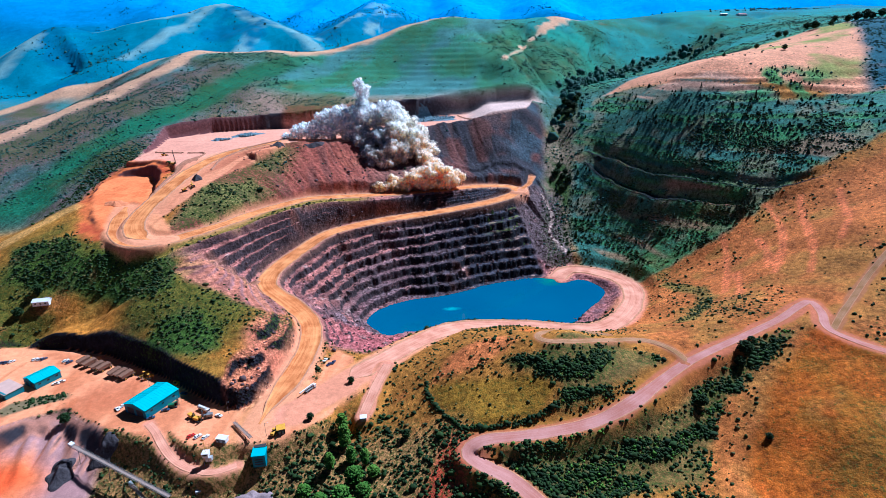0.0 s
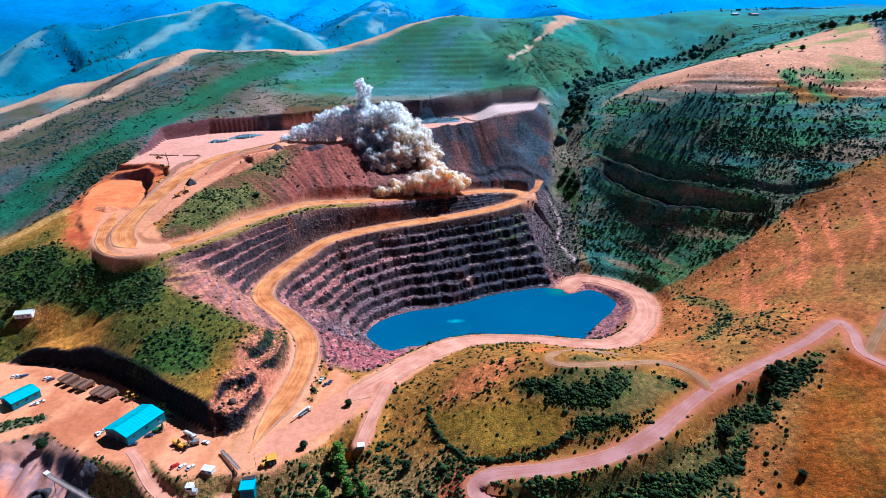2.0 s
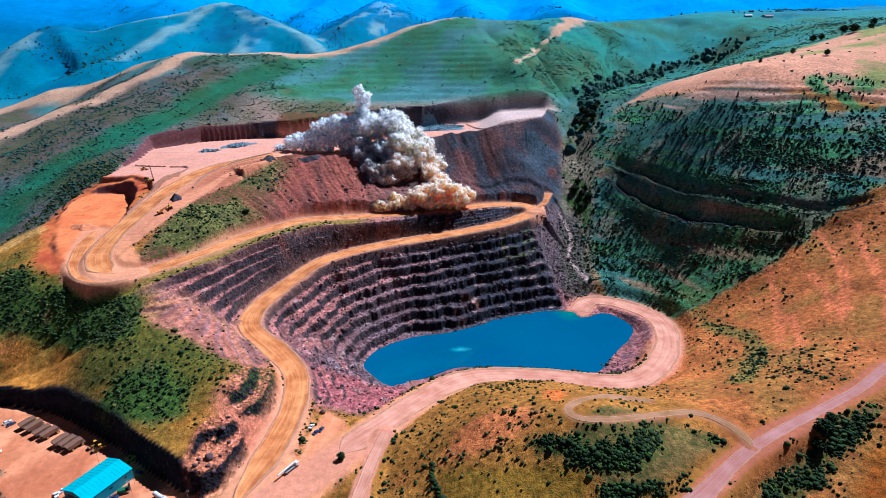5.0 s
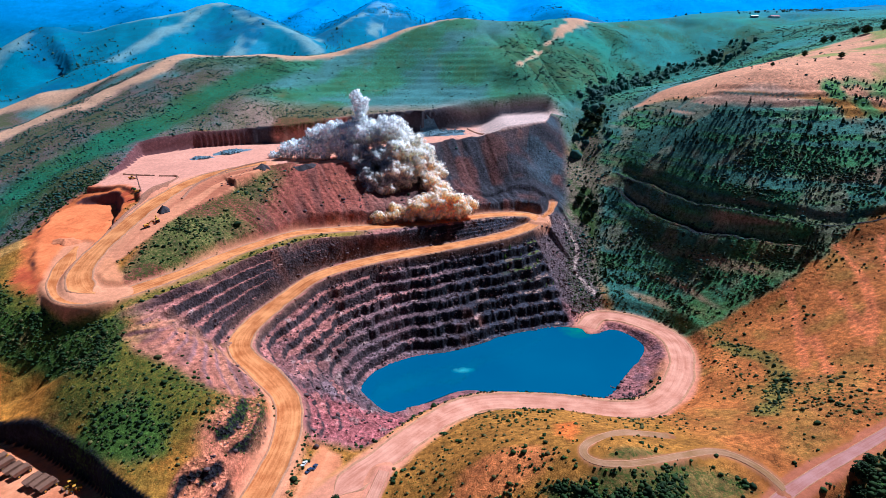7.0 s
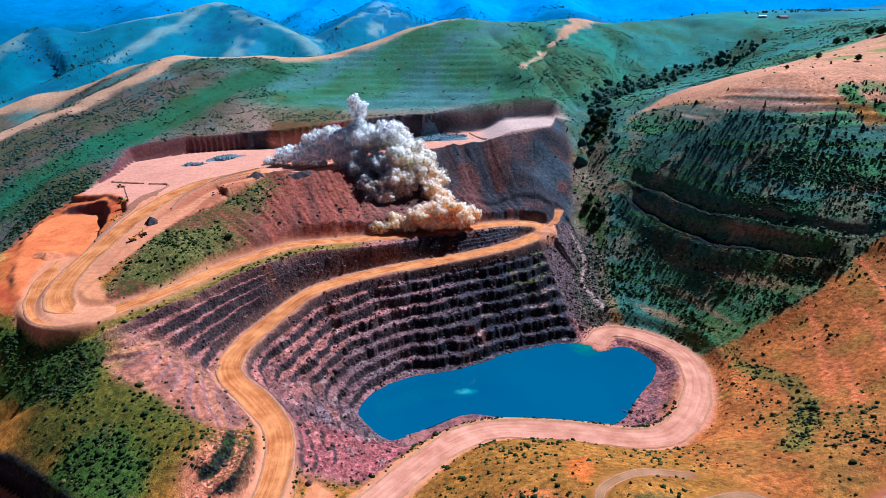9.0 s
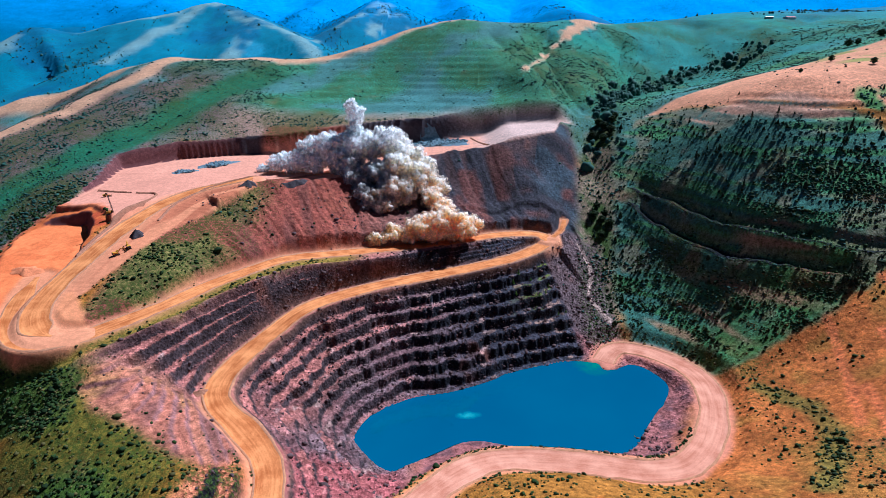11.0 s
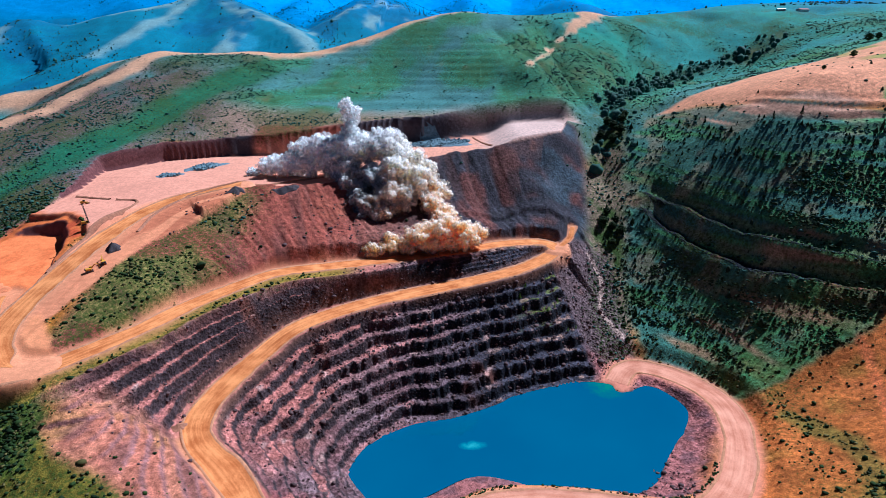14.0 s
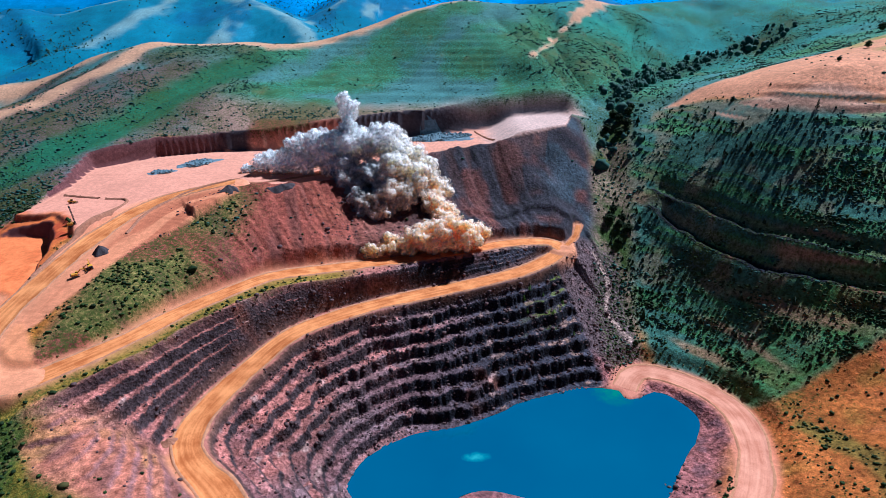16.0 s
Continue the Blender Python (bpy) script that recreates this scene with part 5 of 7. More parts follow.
def numpy_mesh(name, verts, tris, mat):
    mesh = bpy.data.meshes.new(name)
    mesh.vertices.add(len(verts))
    mesh.vertices.foreach_set("co", np.asarray(verts, np.float32).ravel())
    mesh.loops.add(tris.size)
    mesh.loops.foreach_set("vertex_index", np.asarray(tris, np.int32).ravel())
    mesh.polygons.add(len(tris))
    mesh.polygons.foreach_set("loop_start", np.arange(0, tris.size, 3, dtype=np.int32))
    mesh.update(calc_edges=True)
    mesh.materials.append(mat)
    return mesh


rng = np.random.default_rng(5)


def ground_at(x, y):
    """Height of the built ground, between its grid lines."""
    x, y = np.atleast_1d(np.asarray(x, float)), np.atleast_1d(np.asarray(y, float))
    i = np.clip(np.searchsorted(GX, x) - 1, 0, len(GX) - 2)
    j = np.clip(np.searchsorted(GY, y) - 1, 0, len(GY) - 2)
    u, v = (x - GX[i]) / (GX[i + 1] - GX[i]), (y - GY[j]) / (GY[j + 1] - GY[j])
    return mix(mix(GROUND_Z[j, i], GROUND_Z[j, i + 1], u), mix(GROUND_Z[j + 1, i], GROUND_Z[j + 1, i + 1], u), v)


def lookup(grid, x, y):
    i = np.clip(np.searchsorted(GX, x) - 1, 0, len(GX) - 2)
    j = np.clip(np.searchsorted(GY, y) - 1, 0, len(GY) - 2)
    return grid[j, i]


def scatter(count, box, power, seed):
    """Places for plants, thicker where the cover is thick and in clumps."""
    r = np.random.default_rng(seed)
    x, y = r.uniform(box[0], box[1], count), r.uniform(box[2], box[3], count)
    clump = 0.5 + 0.9 * fbm(x, y, 22, 3, seed)
    keep = r.uniform(0, 1, count) < lookup(BUSH, x, y) ** power * np.clip(clump, 0, 1.2)
    keep &= lookup(SLOPE, x, y) < 1.6
    return x[keep], y[keep], r


def bushes(name, x, y, size, tall, mat, label, r, sunk=0.25, fine=1):
    v, f = ball_mesh(fine)
    n = len(x)
    s = size * np.exp(r.normal(0, 0.35, n))
    jit = 1 + r.uniform(-0.35, 0.35, (n, len(v)))
    a = r.uniform(0, 6.28, n)
    wide = s[:, None] * jit
    lx = (v[None, :, 0] * np.cos(a)[:, None] - v[None, :, 1] * np.sin(a)[:, None]) * wide * r.uniform(0.8, 1.4, n)[:, None]
    ly = (v[None, :, 0] * np.sin(a)[:, None] + v[None, :, 1] * np.cos(a)[:, None]) * wide
    up = tall * r.uniform(0.75, 1.3, n)
    taper = 1.0 if tall < 1.5 else 1 - 0.55 * (v[None, :, 2] > 0.3)
    lz = (v[None, :, 2] * jit + 1 - 2 * sunk) * (s * up)[:, None]
    z = ground_at(x, y)
    verts = np.stack([x[:, None] + lx * taper, y[:, None] + ly * taper, z[:, None] + lz], -1).reshape(-1, 3)
    tris = (f[None] + (np.arange(n) * len(v))[:, None, None]).reshape(-1, 3)
    ob = new(name, numpy_mesh(name, verts, tris, mat))
    tagged(ob, label, "shrubs", kind="stuff")
    return ob


px, py, r = scatter(200000, (-430, 430, 195, 640), 1.4, 101)
bushes("scrub", px, py, 0.64, 0.8, SCRUB, "dark green scrub bushes scattered over the slopes", r, fine=2)
px, py, r = scatter(60000, (10, 222, 198, 310), 1.8, 105)
bushes("thicket", px, py, 0.6, 0.9, SCRUB, "thick dark green bushes in the hollow below the road", r)
px, py, r = scatter(12000, (10, 222, 198, 310), 1.8, 106)
bushes("leafy_bushes", px, py, 0.5, 0.8, FRESH, "fresh green bushes among the dark thicket", r)
px, py, r = scatter(60000, (-430, 430, 195, 560), 1.0, 102)
bushes("dry_brush", px, py, 0.6, 0.6, DRY_SCRUB, "low olive brown brush among dry grass", r)
px, py, r = scatter(150000, (-720, 760, 560, 1200), 1.3, 103)
bushes("hill_scrub", px, py, 0.85, 0.6, HAZY_SCRUB, "dark scrub dotted over the far hillsides", r)
px, py, r = scatter(6000, (130, 480, 510, 820), 1.4, 104)
bushes("hillside_junipers", px, py, 0.95, 1.6, PINE, "slender dark junipers on the shaded terraced hillside", r)

px, py, r = scatter(5200, (130, 560, 760, 1190), 3.0, 107)
near_gulch = along(px, py, curve(GULCH, 4), 60.0)[0] < 26
bushes("gulch_trees", px[near_gulch], py[near_gulch], 2.6, 1.2, HAZY_SCRUB, "dark round trees crowded along the gulch", r, fine=2)

ft = np.random.default_rng(61)
fx, fy = ft.uniform(-1500, 900, 60000), ft.uniform(1350, 2700, 60000)
thick = smooth(0.05, 0.35, fbm(fx, fy, 130, 3, 49)) + 0.05
keep = ft.uniform(0, 1, 60000) < 0.35 * thick
bushes("far_forest", fx[keep], fy[keep], 1.25, 1.2, HAZY_SCRUB, "dark conifers on the distant ranges", ft)

# Rubble on the benches, the cut faces and the red outcrop.
rr = np.random.default_rng(41)
qx, qy = rr.uniform(-250, 130, 120000), rr.uniform(275, 660, 120000)
on_cut = (qx < -148) & (qy < 352)
keep = ~on_cut & (rr.uniform(0, 1, 120000) < (0.34 - 0.24 * smooth(470, 410, qy + 0.4 * qx)) * lookup(ROCKY, qx, qy) * np.clip(0.5 + fbm(qx, qy, 15, 2, 44), 0, 1))
bushes("rubble", qx[keep], qy[keep], 0.42, 0.8, PIT_ROCK, "broken purple-grey rubble strewn over the pit benches", rr, 0.35)
qx, qy = rr.uniform(-240, 125, 26000), rr.uniform(275, 655, 26000)
keep = ((qx > -148) | (qy > 352)) & (rr.uniform(0, 1, 26000) < (0.36 - 0.27 * smooth(470, 410, qy + 0.4 * qx)) * lookup(ROCKY, qx, qy))
bushes("fallen_blocks", qx[keep], qy[keep], 0.85, 0.8, PIT_ROCK, "larger fallen blocks lying along the pit benches", rr, 0.35)
stone_spots = []
for hx0, hy0, rx0, ry0, count in ((-308, 704, 11, 6, 260), (-287, 740, 13, 18, 500), (-34, 834, 38, 20, 1400)):
    a0, d0 = rr.uniform(0, 6.283, count), np.sqrt(rr.uniform(0, 1, count))
    stone_spots.append(np.stack([hx0 + rx0 * d0 * np.cos(a0), hy0 + ry0 * d0 * np.sin(a0)], -1))
stone_spots = np.concatenate(stone_spots)
bushes("blasted_rock", stone_spots[:, 0], stone_spots[:, 1], 0.7, 0.9, BLUE_ROCK, "blue-grey blasted blocks lying on the plateau", rr, 0.0)
lane = ROAD_LINES["lake_road"]
bx, by = np.interp(np.linspace(24, 62, 420), np.arange(len(lane)), lane[:, 0]), np.interp(np.linspace(24, 62, 420), np.arange(len(lane)), lane[:, 1])
aim = np.stack([np.gradient(bx), np.gradient(by)], -1)
aim /= np.linalg.norm(aim, axis=1)[:, None]
away = 11.5 + rr.normal(0, 0.9, 420)
keep = rr.uniform(0, 1, 420) < 0.35 + 0.6 * value_noise(bx, by, 14, 52)
bushes("berm_brush", (bx - aim[:, 1] * away)[keep], (by + aim[:, 0] * away)[keep], 0.55, 0.8, SCRUB, "low dark brush along the lakeside berm", rr)
hedge = curve([(-18, 290), (-17, 278), (-12, 266), (-4, 254), (4, 246), (14, 244.5), (30, 245), (48, 249), (58, 254)], 14)
hx, hy = np.repeat(hedge[:, 0], 2) + rr.normal(0, 0.5, 2 * len(hedge)), np.repeat(hedge[:, 1], 2) + rr.normal(0, 0.5, 2 * len(hedge))
bushes("hedge", hx, hy, 0.8, 0.8, SCRUB, "dark low hedge round the golden pasture", rr)


# ---- trees ----
def tree(name, x, y, high, wide, leaf, label, seed, clumps=170, slim=False, group=""):
    """A tapered trunk with limbs and a crown of many small leaf clumps with gaps."""
    r = np.random.default_rng(seed)
    t = new(name)
    t.matrix_world = pose(x, y, float(ground_at(x, y)[0]) - 0.2)
    tagged(t, label, "tree", group)
    bm = bmesh.new()

    def limb(a, b, ra, rb):
        a, b = Vector(a), Vector(b)
        m = Matrix.Translation((a + b) / 2) @ (b - a).to_track_quat("Z", "Y").to_matrix().to_4x4()
        bmesh.ops.create_cone(bm, cap_ends=True, segments=6, radius1=ra, radius2=rb, depth=(b - a).length, matrix=m)

    limb((0, 0, 0), (0.1 * wide, 0, high * 0.55), 0.03 * high, 0.018 * high)
    limb((0.1 * wide, 0, high * 0.55), (0, 0, high * 0.92), 0.018 * high, 0.005 * high)
    for k in range(7):
        a, f = k * 2.4 + r.uniform(-0.4, 0.4), 0.28 + 0.08 * k
        limb((0.08 * wide * f, 0, high * f), (math.cos(a) * wide * 0.38, math.sin(a) * wide * 0.38, high * (f + 0.16)), 0.010 * high, 0.004 * high)
    mesh = bpy.data.meshes.new("trunk")
    bm.to_mesh(mesh)
    bm.free()
    mesh.materials.append(BARK)
    ob = new("trunk", mesh)
    ob.parent = t
    v, f = ball_mesh()
    verts, tris = [], []
    for k in range(clumps):
        h = r.uniform(0.16, 1.0)
        reach = (1 - h) ** 0.7 * 1.15 if slim else math.sin(min(1.0, (h - 0.1) / 0.95) * math.pi) ** 0.6
        a, d = r.uniform(0, 6.283), math.sqrt(r.uniform(0.05, 1.0)) * reach * wide / 2 * (1 + 0.3 * math.sin(3 * h * 6 + seed))
        s = wide * r.uniform(0.035, 0.08)
        q = v * (1 + r.uniform(-0.4, 0.4, (len(v), 1))) * s * np.array([1.2, 1.2, 0.75]) + np.array([math.cos(a) * d, math.sin(a) * d, high * h])
        verts.append(q)
        tris.append(f + k * len(v))
    ob = new("crown", numpy_mesh("crown", np.concatenate(verts), np.concatenate(tris), leaf))
    ob.parent = t
    return t


poplar = tree("poplar_tree", -66, 252, 17, 7.5, FRESH, "tall bright green leafy tree in the gully", 3, 700, group="trees in the gully")
round_tree = tree("leafy_tree", -57, 231, 11, 9, FRESH, "rounded bright green leafy tree in the gully", 5, 650, group="trees in the gully")
dark_tree = tree("dark_tree", 183, 293, 9, 8, SCRUB, "rounded dark green tree on the slope", 7, 480, group="dark trees on the slopes")
pine = tree("pine_tree", 298, 527, 11, 4.2, PINE, "slender dark conifer on the hillside", 9, 330, True, group="conifers on the slopes")
young = tree("young_tree", 40, 581, 5.5, 3.0, FRESH, "young green tree rooted on a rock bench", 11, 220, True, group="young trees on the benches")
for n, (model, x, y, s) in enumerate([(poplar, -61, 244, 0.8), (poplar, -69, 262, 0.9), (poplar, -52, 240, 0.7), (round_tree, -63, 222, 1.1), (round_tree, -74, 218, 1.0), (round_tree, -50, 219, 0.9),
                                      (round_tree, -56, 212, 1.0), (round_tree, -46, 231, 0.7), (poplar, -72, 238, 0.75), (round_tree, -84, 224, 0.8), (round_tree, -67, 208, 1.0),
                                      (dark_tree, -243, 266, 0.75), (dark_tree, 145, 262, 0.8), (dark_tree, 178, 287, 0.7), (dark_tree, 190, 299, 0.6), (dark_tree, 172, 238, 0.45),
                                      (dark_tree, 136, 690, 1.0), (dark_tree, 150, 677, 1.1), (dark_tree, 143, 683, 0.9), (dark_tree, 141, 700, 0.9), (dark_tree, 148, 690, 0.8), (dark_tree, 140, 668, 0.8), (dark_tree, 170, 805, 1.2), (dark_tree, 181, 815, 1.3),
                                      (dark_tree, 176, 828, 1.2), (dark_tree, 188, 835, 1.1), (dark_tree, 172, 842, 1.1), (dark_tree, 160, 820, 1.0), (dark_tree, 195, 850, 1.0), (dark_tree, 587, 935, 1.5), (dark_tree, 592, 938, 1.2), (dark_tree, 627, 956, 1.0), (dark_tree, 656, 960, 1.3), (dark_tree, 670, 961, 1.5), (dark_tree, 684, 960, 1.7), (dark_tree, 700, 968, 1.4), (dark_tree, 736, 996, 1.6), (dark_tree, 546, 960, 1.2), (dark_tree, 555, 955, 1.0), (dark_tree, 455, 778, 0.8), (dark_tree, 365, 759, 0.5),
                                      (dark_tree, 455, 850, 0.8), (dark_tree, 600, 975, 1.3), (dark_tree, 660, 1000, 1.2), (dark_tree, -350, 372, 0.9), (dark_tree, -342, 388, 0.9), (dark_tree, -29, 251, 0.6), (dark_tree, -88, 262, 0.5), (dark_tree, -70, 300, 0.5),
                                      (pine, 294, 524, 0.9), (pine, 303, 529, 1.1), (pine, 291, 528, 0.8), (pine, 306, 524, 0.9), (pine, 299, 533, 1.0), (pine, 312, 535, 0.8), (pine, 288, 620, 0.8), (pine, 262, 640, 0.9), (pine, 285, 655, 1.0),
                                      (pine, 300, 650, 0.9), (pine, 316, 640, 1.0), (pine, 330, 645, 1.1), (pine, 345, 640, 0.9), (pine, 270, 668, 0.9), (pine, 255, 690, 0.8), (pine, 240, 700, 0.9), (pine, 290, 700, 0.8), (pine, 310, 690, 0.8), (pine, 360, 655, 1.0),
                                      (young, 42, 573, 0.9), (young, 63, 574, 0.8), (young, 80, 569, 0.8), (young, 74, 592, 0.9), (young, 45, 586, 1.0), (young, 57, 590, 0.7), (young, 70, 582, 0.8), (young, 88, 575, 0.6)]):
    made = copy_thing(model, pose(x, y, float(ground_at(x, y)[0]) - 0.2, 0, 0, n * 77 % 360))
    made.scale = (s, s, s * (0.9 + 0.03 * (n % 7)))

# ---- helpers for things ----
def thing(name, x, y, turn=0.0, z=None, label="", category="", group=""):
    """An Empty at the base of a thing; its parts are laid out round it in metres."""
    ob = new(name)
    ob.empty_display_size = 0.5
    ob.matrix_world = pose(x, y, float(ground_at(x, y)[0]) if z is None else z, 0, 0, turn)
    return tagged(ob, label, category, group)


def part(name, bm, mat, parent, label="", smooth_faces=False):
    mesh = bpy.data.meshes.new(name)
    bm.normal_update()
    bm.to_mesh(mesh)
    bm.free()
    mesh.polygons.foreach_set("use_smooth", np.full(len(mesh.polygons), smooth_faces))
    mesh.materials.append(mat)
    ob = new(name, mesh)
    ob.parent = parent
    return tagged(ob, label)


def block(bm, at, size, tilt=(0, 0, 0), bevel=0.0, taper=1.0):
    """A box centred at a place; taper narrows its top."""
    made = bmesh.ops.create_cube(bm, size=1.0)["verts"]
    for v in made:
        k = taper if v.co.z > 0 else 1.0
        v.co = Vector((v.co.x * size[0] * k, v.co.y * size[1] * k, v.co.z * size[2]))
    if bevel:
        edges = list({e for v in made for e in v.link_edges})
        made = bmesh.ops.bevel(bm, geom=edges, offset=bevel, segments=1, affect="EDGES")["verts"]
    bmesh.ops.transform(bm, matrix=pose(*at, *tilt), verts=list(made))
    return bm


def boxed(at, size, tilt=(0, 0, 0), bevel=0.06, taper=1.0):
    return block(bmesh.new(), at, size, tilt, bevel, taper)


def rod(a, b, r=0.1, sides=8, bm=None, r2=None):
    bm = bm or bmesh.new()
    a, b = Vector(a), Vector(b)
    m = Matrix.Translation((a + b) / 2) @ (b - a).to_track_quat("Z", "Y").to_matrix().to_4x4()
    bmesh.ops.create_cone(bm, cap_ends=True, segments=sides, radius1=r, radius2=r if r2 is None else r2, depth=(b - a).length, matrix=m)
    return bm


def prism(outline, width, bm=None):
    """A side outline in x and z, drawn out evenly across y."""
    bm = bm or bmesh.new()
    left = [bm.verts.new((x, -width / 2, z)) for x, z in outline]
    right = [bm.verts.new((x, width / 2, z)) for x, z in outline]
    n = len(outline)
    bm.faces.new(left)
    bm.faces.new(right[::-1])
    for k in range(n):
        bm.faces.new((left[k], right[k], right[(k + 1) % n], left[(k + 1) % n]))
    bmesh.ops.recalc_face_normals(bm, faces=bm.faces[:])
    return bm


def wheel(parent, x, y, r, wide, rim_mat, sides=16):
    tyre = bmesh.new()
    rod((x, y - wide / 2, r), (x, y + wide / 2, r), r, sides, tyre)
    bmesh.ops.bevel(tyre, geom=[e for e in tyre.edges if abs((e.verts[0].co - e.verts[1].co).y) < 0.01], offset=r * 0.12, segments=1, affect="EDGES")
    w = part("wheel", tyre, RUBBER, parent)
    part("rim", rod((x, y - wide / 2 - 0.03, r), (x, y + wide / 2 + 0.03, r), r * 0.5, 12), rim_mat, w)
    return w


# ---- stock yard: vehicles ----
def haul_truck(x, y, turn, cab_mat, label):
    t = thing("haul_truck", x, y, turn, label=label, category="truck", group="haul trucks parked below the cut")
    part("chassis", boxed((0, 0, 1.25), (8.6, 2.4, 0.9), bevel=0.1), DARK_METAL, t)
    part("engine_hood", boxed((3.6, 0.3, 2.3), (1.9, 2.6, 1.3), bevel=0.12), cab_mat, t)
    cab = part("cab", boxed((2.9, -1.2, 3.0), (1.7, 1.5, 1.7), bevel=0.1, taper=0.9), cab_mat, t)
    part("windscreen", boxed((3.72, -1.2, 3.2), (0.12, 1.2, 0.7), bevel=0.02), GLASS, cab)
    part("deck", boxed((3.4, 0, 1.95), (2.6, 4.4, 0.18), bevel=0.04), cab_mat, t)
    bed = bmesh.new()
    prism([(-4.6, 2.2), (-4.3, 1.8), (1.6, 2.1), (2.2, 3.4), (3.9, 4.3), (3.9, 4.45), (1.9, 4.2), (-4.9, 3.5)], 4.5, bed)
    part("dump_body", bed, RUST_STEEL, t, "dusty rusted steel bed")
    for side in (-1, 1):
        part("bed_side", boxed((-1.2, side * 2.2, 3.75), (6.4, 0.16, 1.1), (0, -6, 0), 0.04), RUST_STEEL, t)
        wheel(t, 3.0, side * 1.75, 1.05, 0.8, YELLOW_PAINT)
        wheel(t, -2.5, side * 1.75, 1.05, 1.3, YELLOW_PAINT)
    part("ladder", boxed((4.7, -1.6, 1.6), (0.12, 0.6, 1.3), bevel=0.02), YELLOW_PAINT, t)
    return t


TRUCK_TURN = 62
first_truck = haul_truck(-270.0, 327.0, TRUCK_TURN, YELLOW_PAINT, "yellow haul truck with a dusty raised bed below the cut")
brown_truck = haul_truck(-263.8, 324.0, TRUCK_TURN, RUST_STEEL, "rust-brown haul truck with an empty dusty bed")
for tx, ty in ((-255.6, 320.0), (-249.8, 318.3), (-238.0, 312.0), (-232.9, 310.5), (-227.6, 308.4)):
    copy_thing(brown_truck, pose(tx, ty, float(ground_at(tx, ty)[0]), 0, 0, TRUCK_TURN + (tx * 7 % 5) - 2))


def car(x, y, turn, paint, label, pickup=False, group=""):
    c = thing("pickup_truck" if pickup else "car", x, y, turn, label=label, category="car", group=group)
    part("body", prism([(-2.35, 0.42), (2.3, 0.42), (2.38, 0.8), (2.2, 0.98), (0.95, 1.08), (-2.3, 1.1), (-2.4, 0.8)], 1.85), paint, c)
    top = [(-0.75, 1.08), (1.0, 1.05), (0.4, 1.68), (-0.6, 1.70)] if pickup else [(-2.1, 1.08), (1.0, 1.05), (0.35, 1.58), (-1.5, 1.6)]
    cabin = part("cabin", prism(top, 1.6), GLASS, c, "tinted windows")
    roof = [(-0.62, 1.70), (0.42, 1.68), (0.4, 1.75), (-0.6, 1.77)] if pickup else [(-1.52, 1.6), (0.37, 1.58), (0.33, 1.65), (-1.48, 1.67)]
    part("roof", prism(roof, 1.55), paint, cabin)
    for wx in (-1.45, 1.45):
        for side in (-1, 1):
            wheel(c, wx, side * 0.82, 0.36, 0.24, SILVER_PAINT, 12)
    return c


white_car = car(-149.9, 246.9, 58, WHITE_PAINT, "white car parked on the dirt yard", group="cars parked in the yard")
car(-154.2, 247.2, 55, RED_PAINT, "small red car parked on the dirt yard", group="cars parked in the yard")
for cx, cy, ct in ((-145.1, 246.3, 58), (-286.0, 329.5, 62), (-326.1, 329.0, 60), (-310.6, 331.6, 60)):
    copy_thing(white_car, pose(cx, cy, float(ground_at(cx, cy)[0]), 0, 0, ct))
silver_car = car(-307.2, 331.6, 61, SILVER_PAINT, "silver car parked beside the cut face", group="cars parked in the yard")
blue_car = car(-332.0, 327.6, 59, BLUE_PAINT, "dark blue car parked beside the cut face", group="cars parked in the yard")
for cx, cy, ct in ((-329.1, 328.2, 62), (-304.3, 332.1, 60), (-282.2, 327.8, 60), (-178.5, 288.6, 160)):
    copy_thing(blue_car, pose(cx, cy, float(ground_at(cx, cy)[0]), 0, 0, ct))
white_pickup = car(-145.5, 265.6, 160, WHITE_PAINT, "white pickup truck on the dirt yard", True, "pickups in the yard")
for cx, cy, ct in ((-211.5, 275.5, 60), (-213.0, 272.5, 140), (-93.3, 325.4, 70), (-272.5, 300.5, 20), (-270.5, 303.0, 30)):
    copy_thing(white_pickup, pose(cx, cy, float(ground_at(cx, cy)[0]), 0, 0, ct))
dark_pickup = car(-187.0, 264.0, 20, BLUE_PAINT, "dark pickup truck beside the teal shed", True, "pickups in the yard")
for cx, cy, ct in ((-181.6, 271.2, 15), (-87.2, 324.2, 75), (-89.5, 321.0, 60)):
    copy_thing(dark_pickup, pose(cx, cy, float(ground_at(cx, cy)[0]), 0, 0, ct))


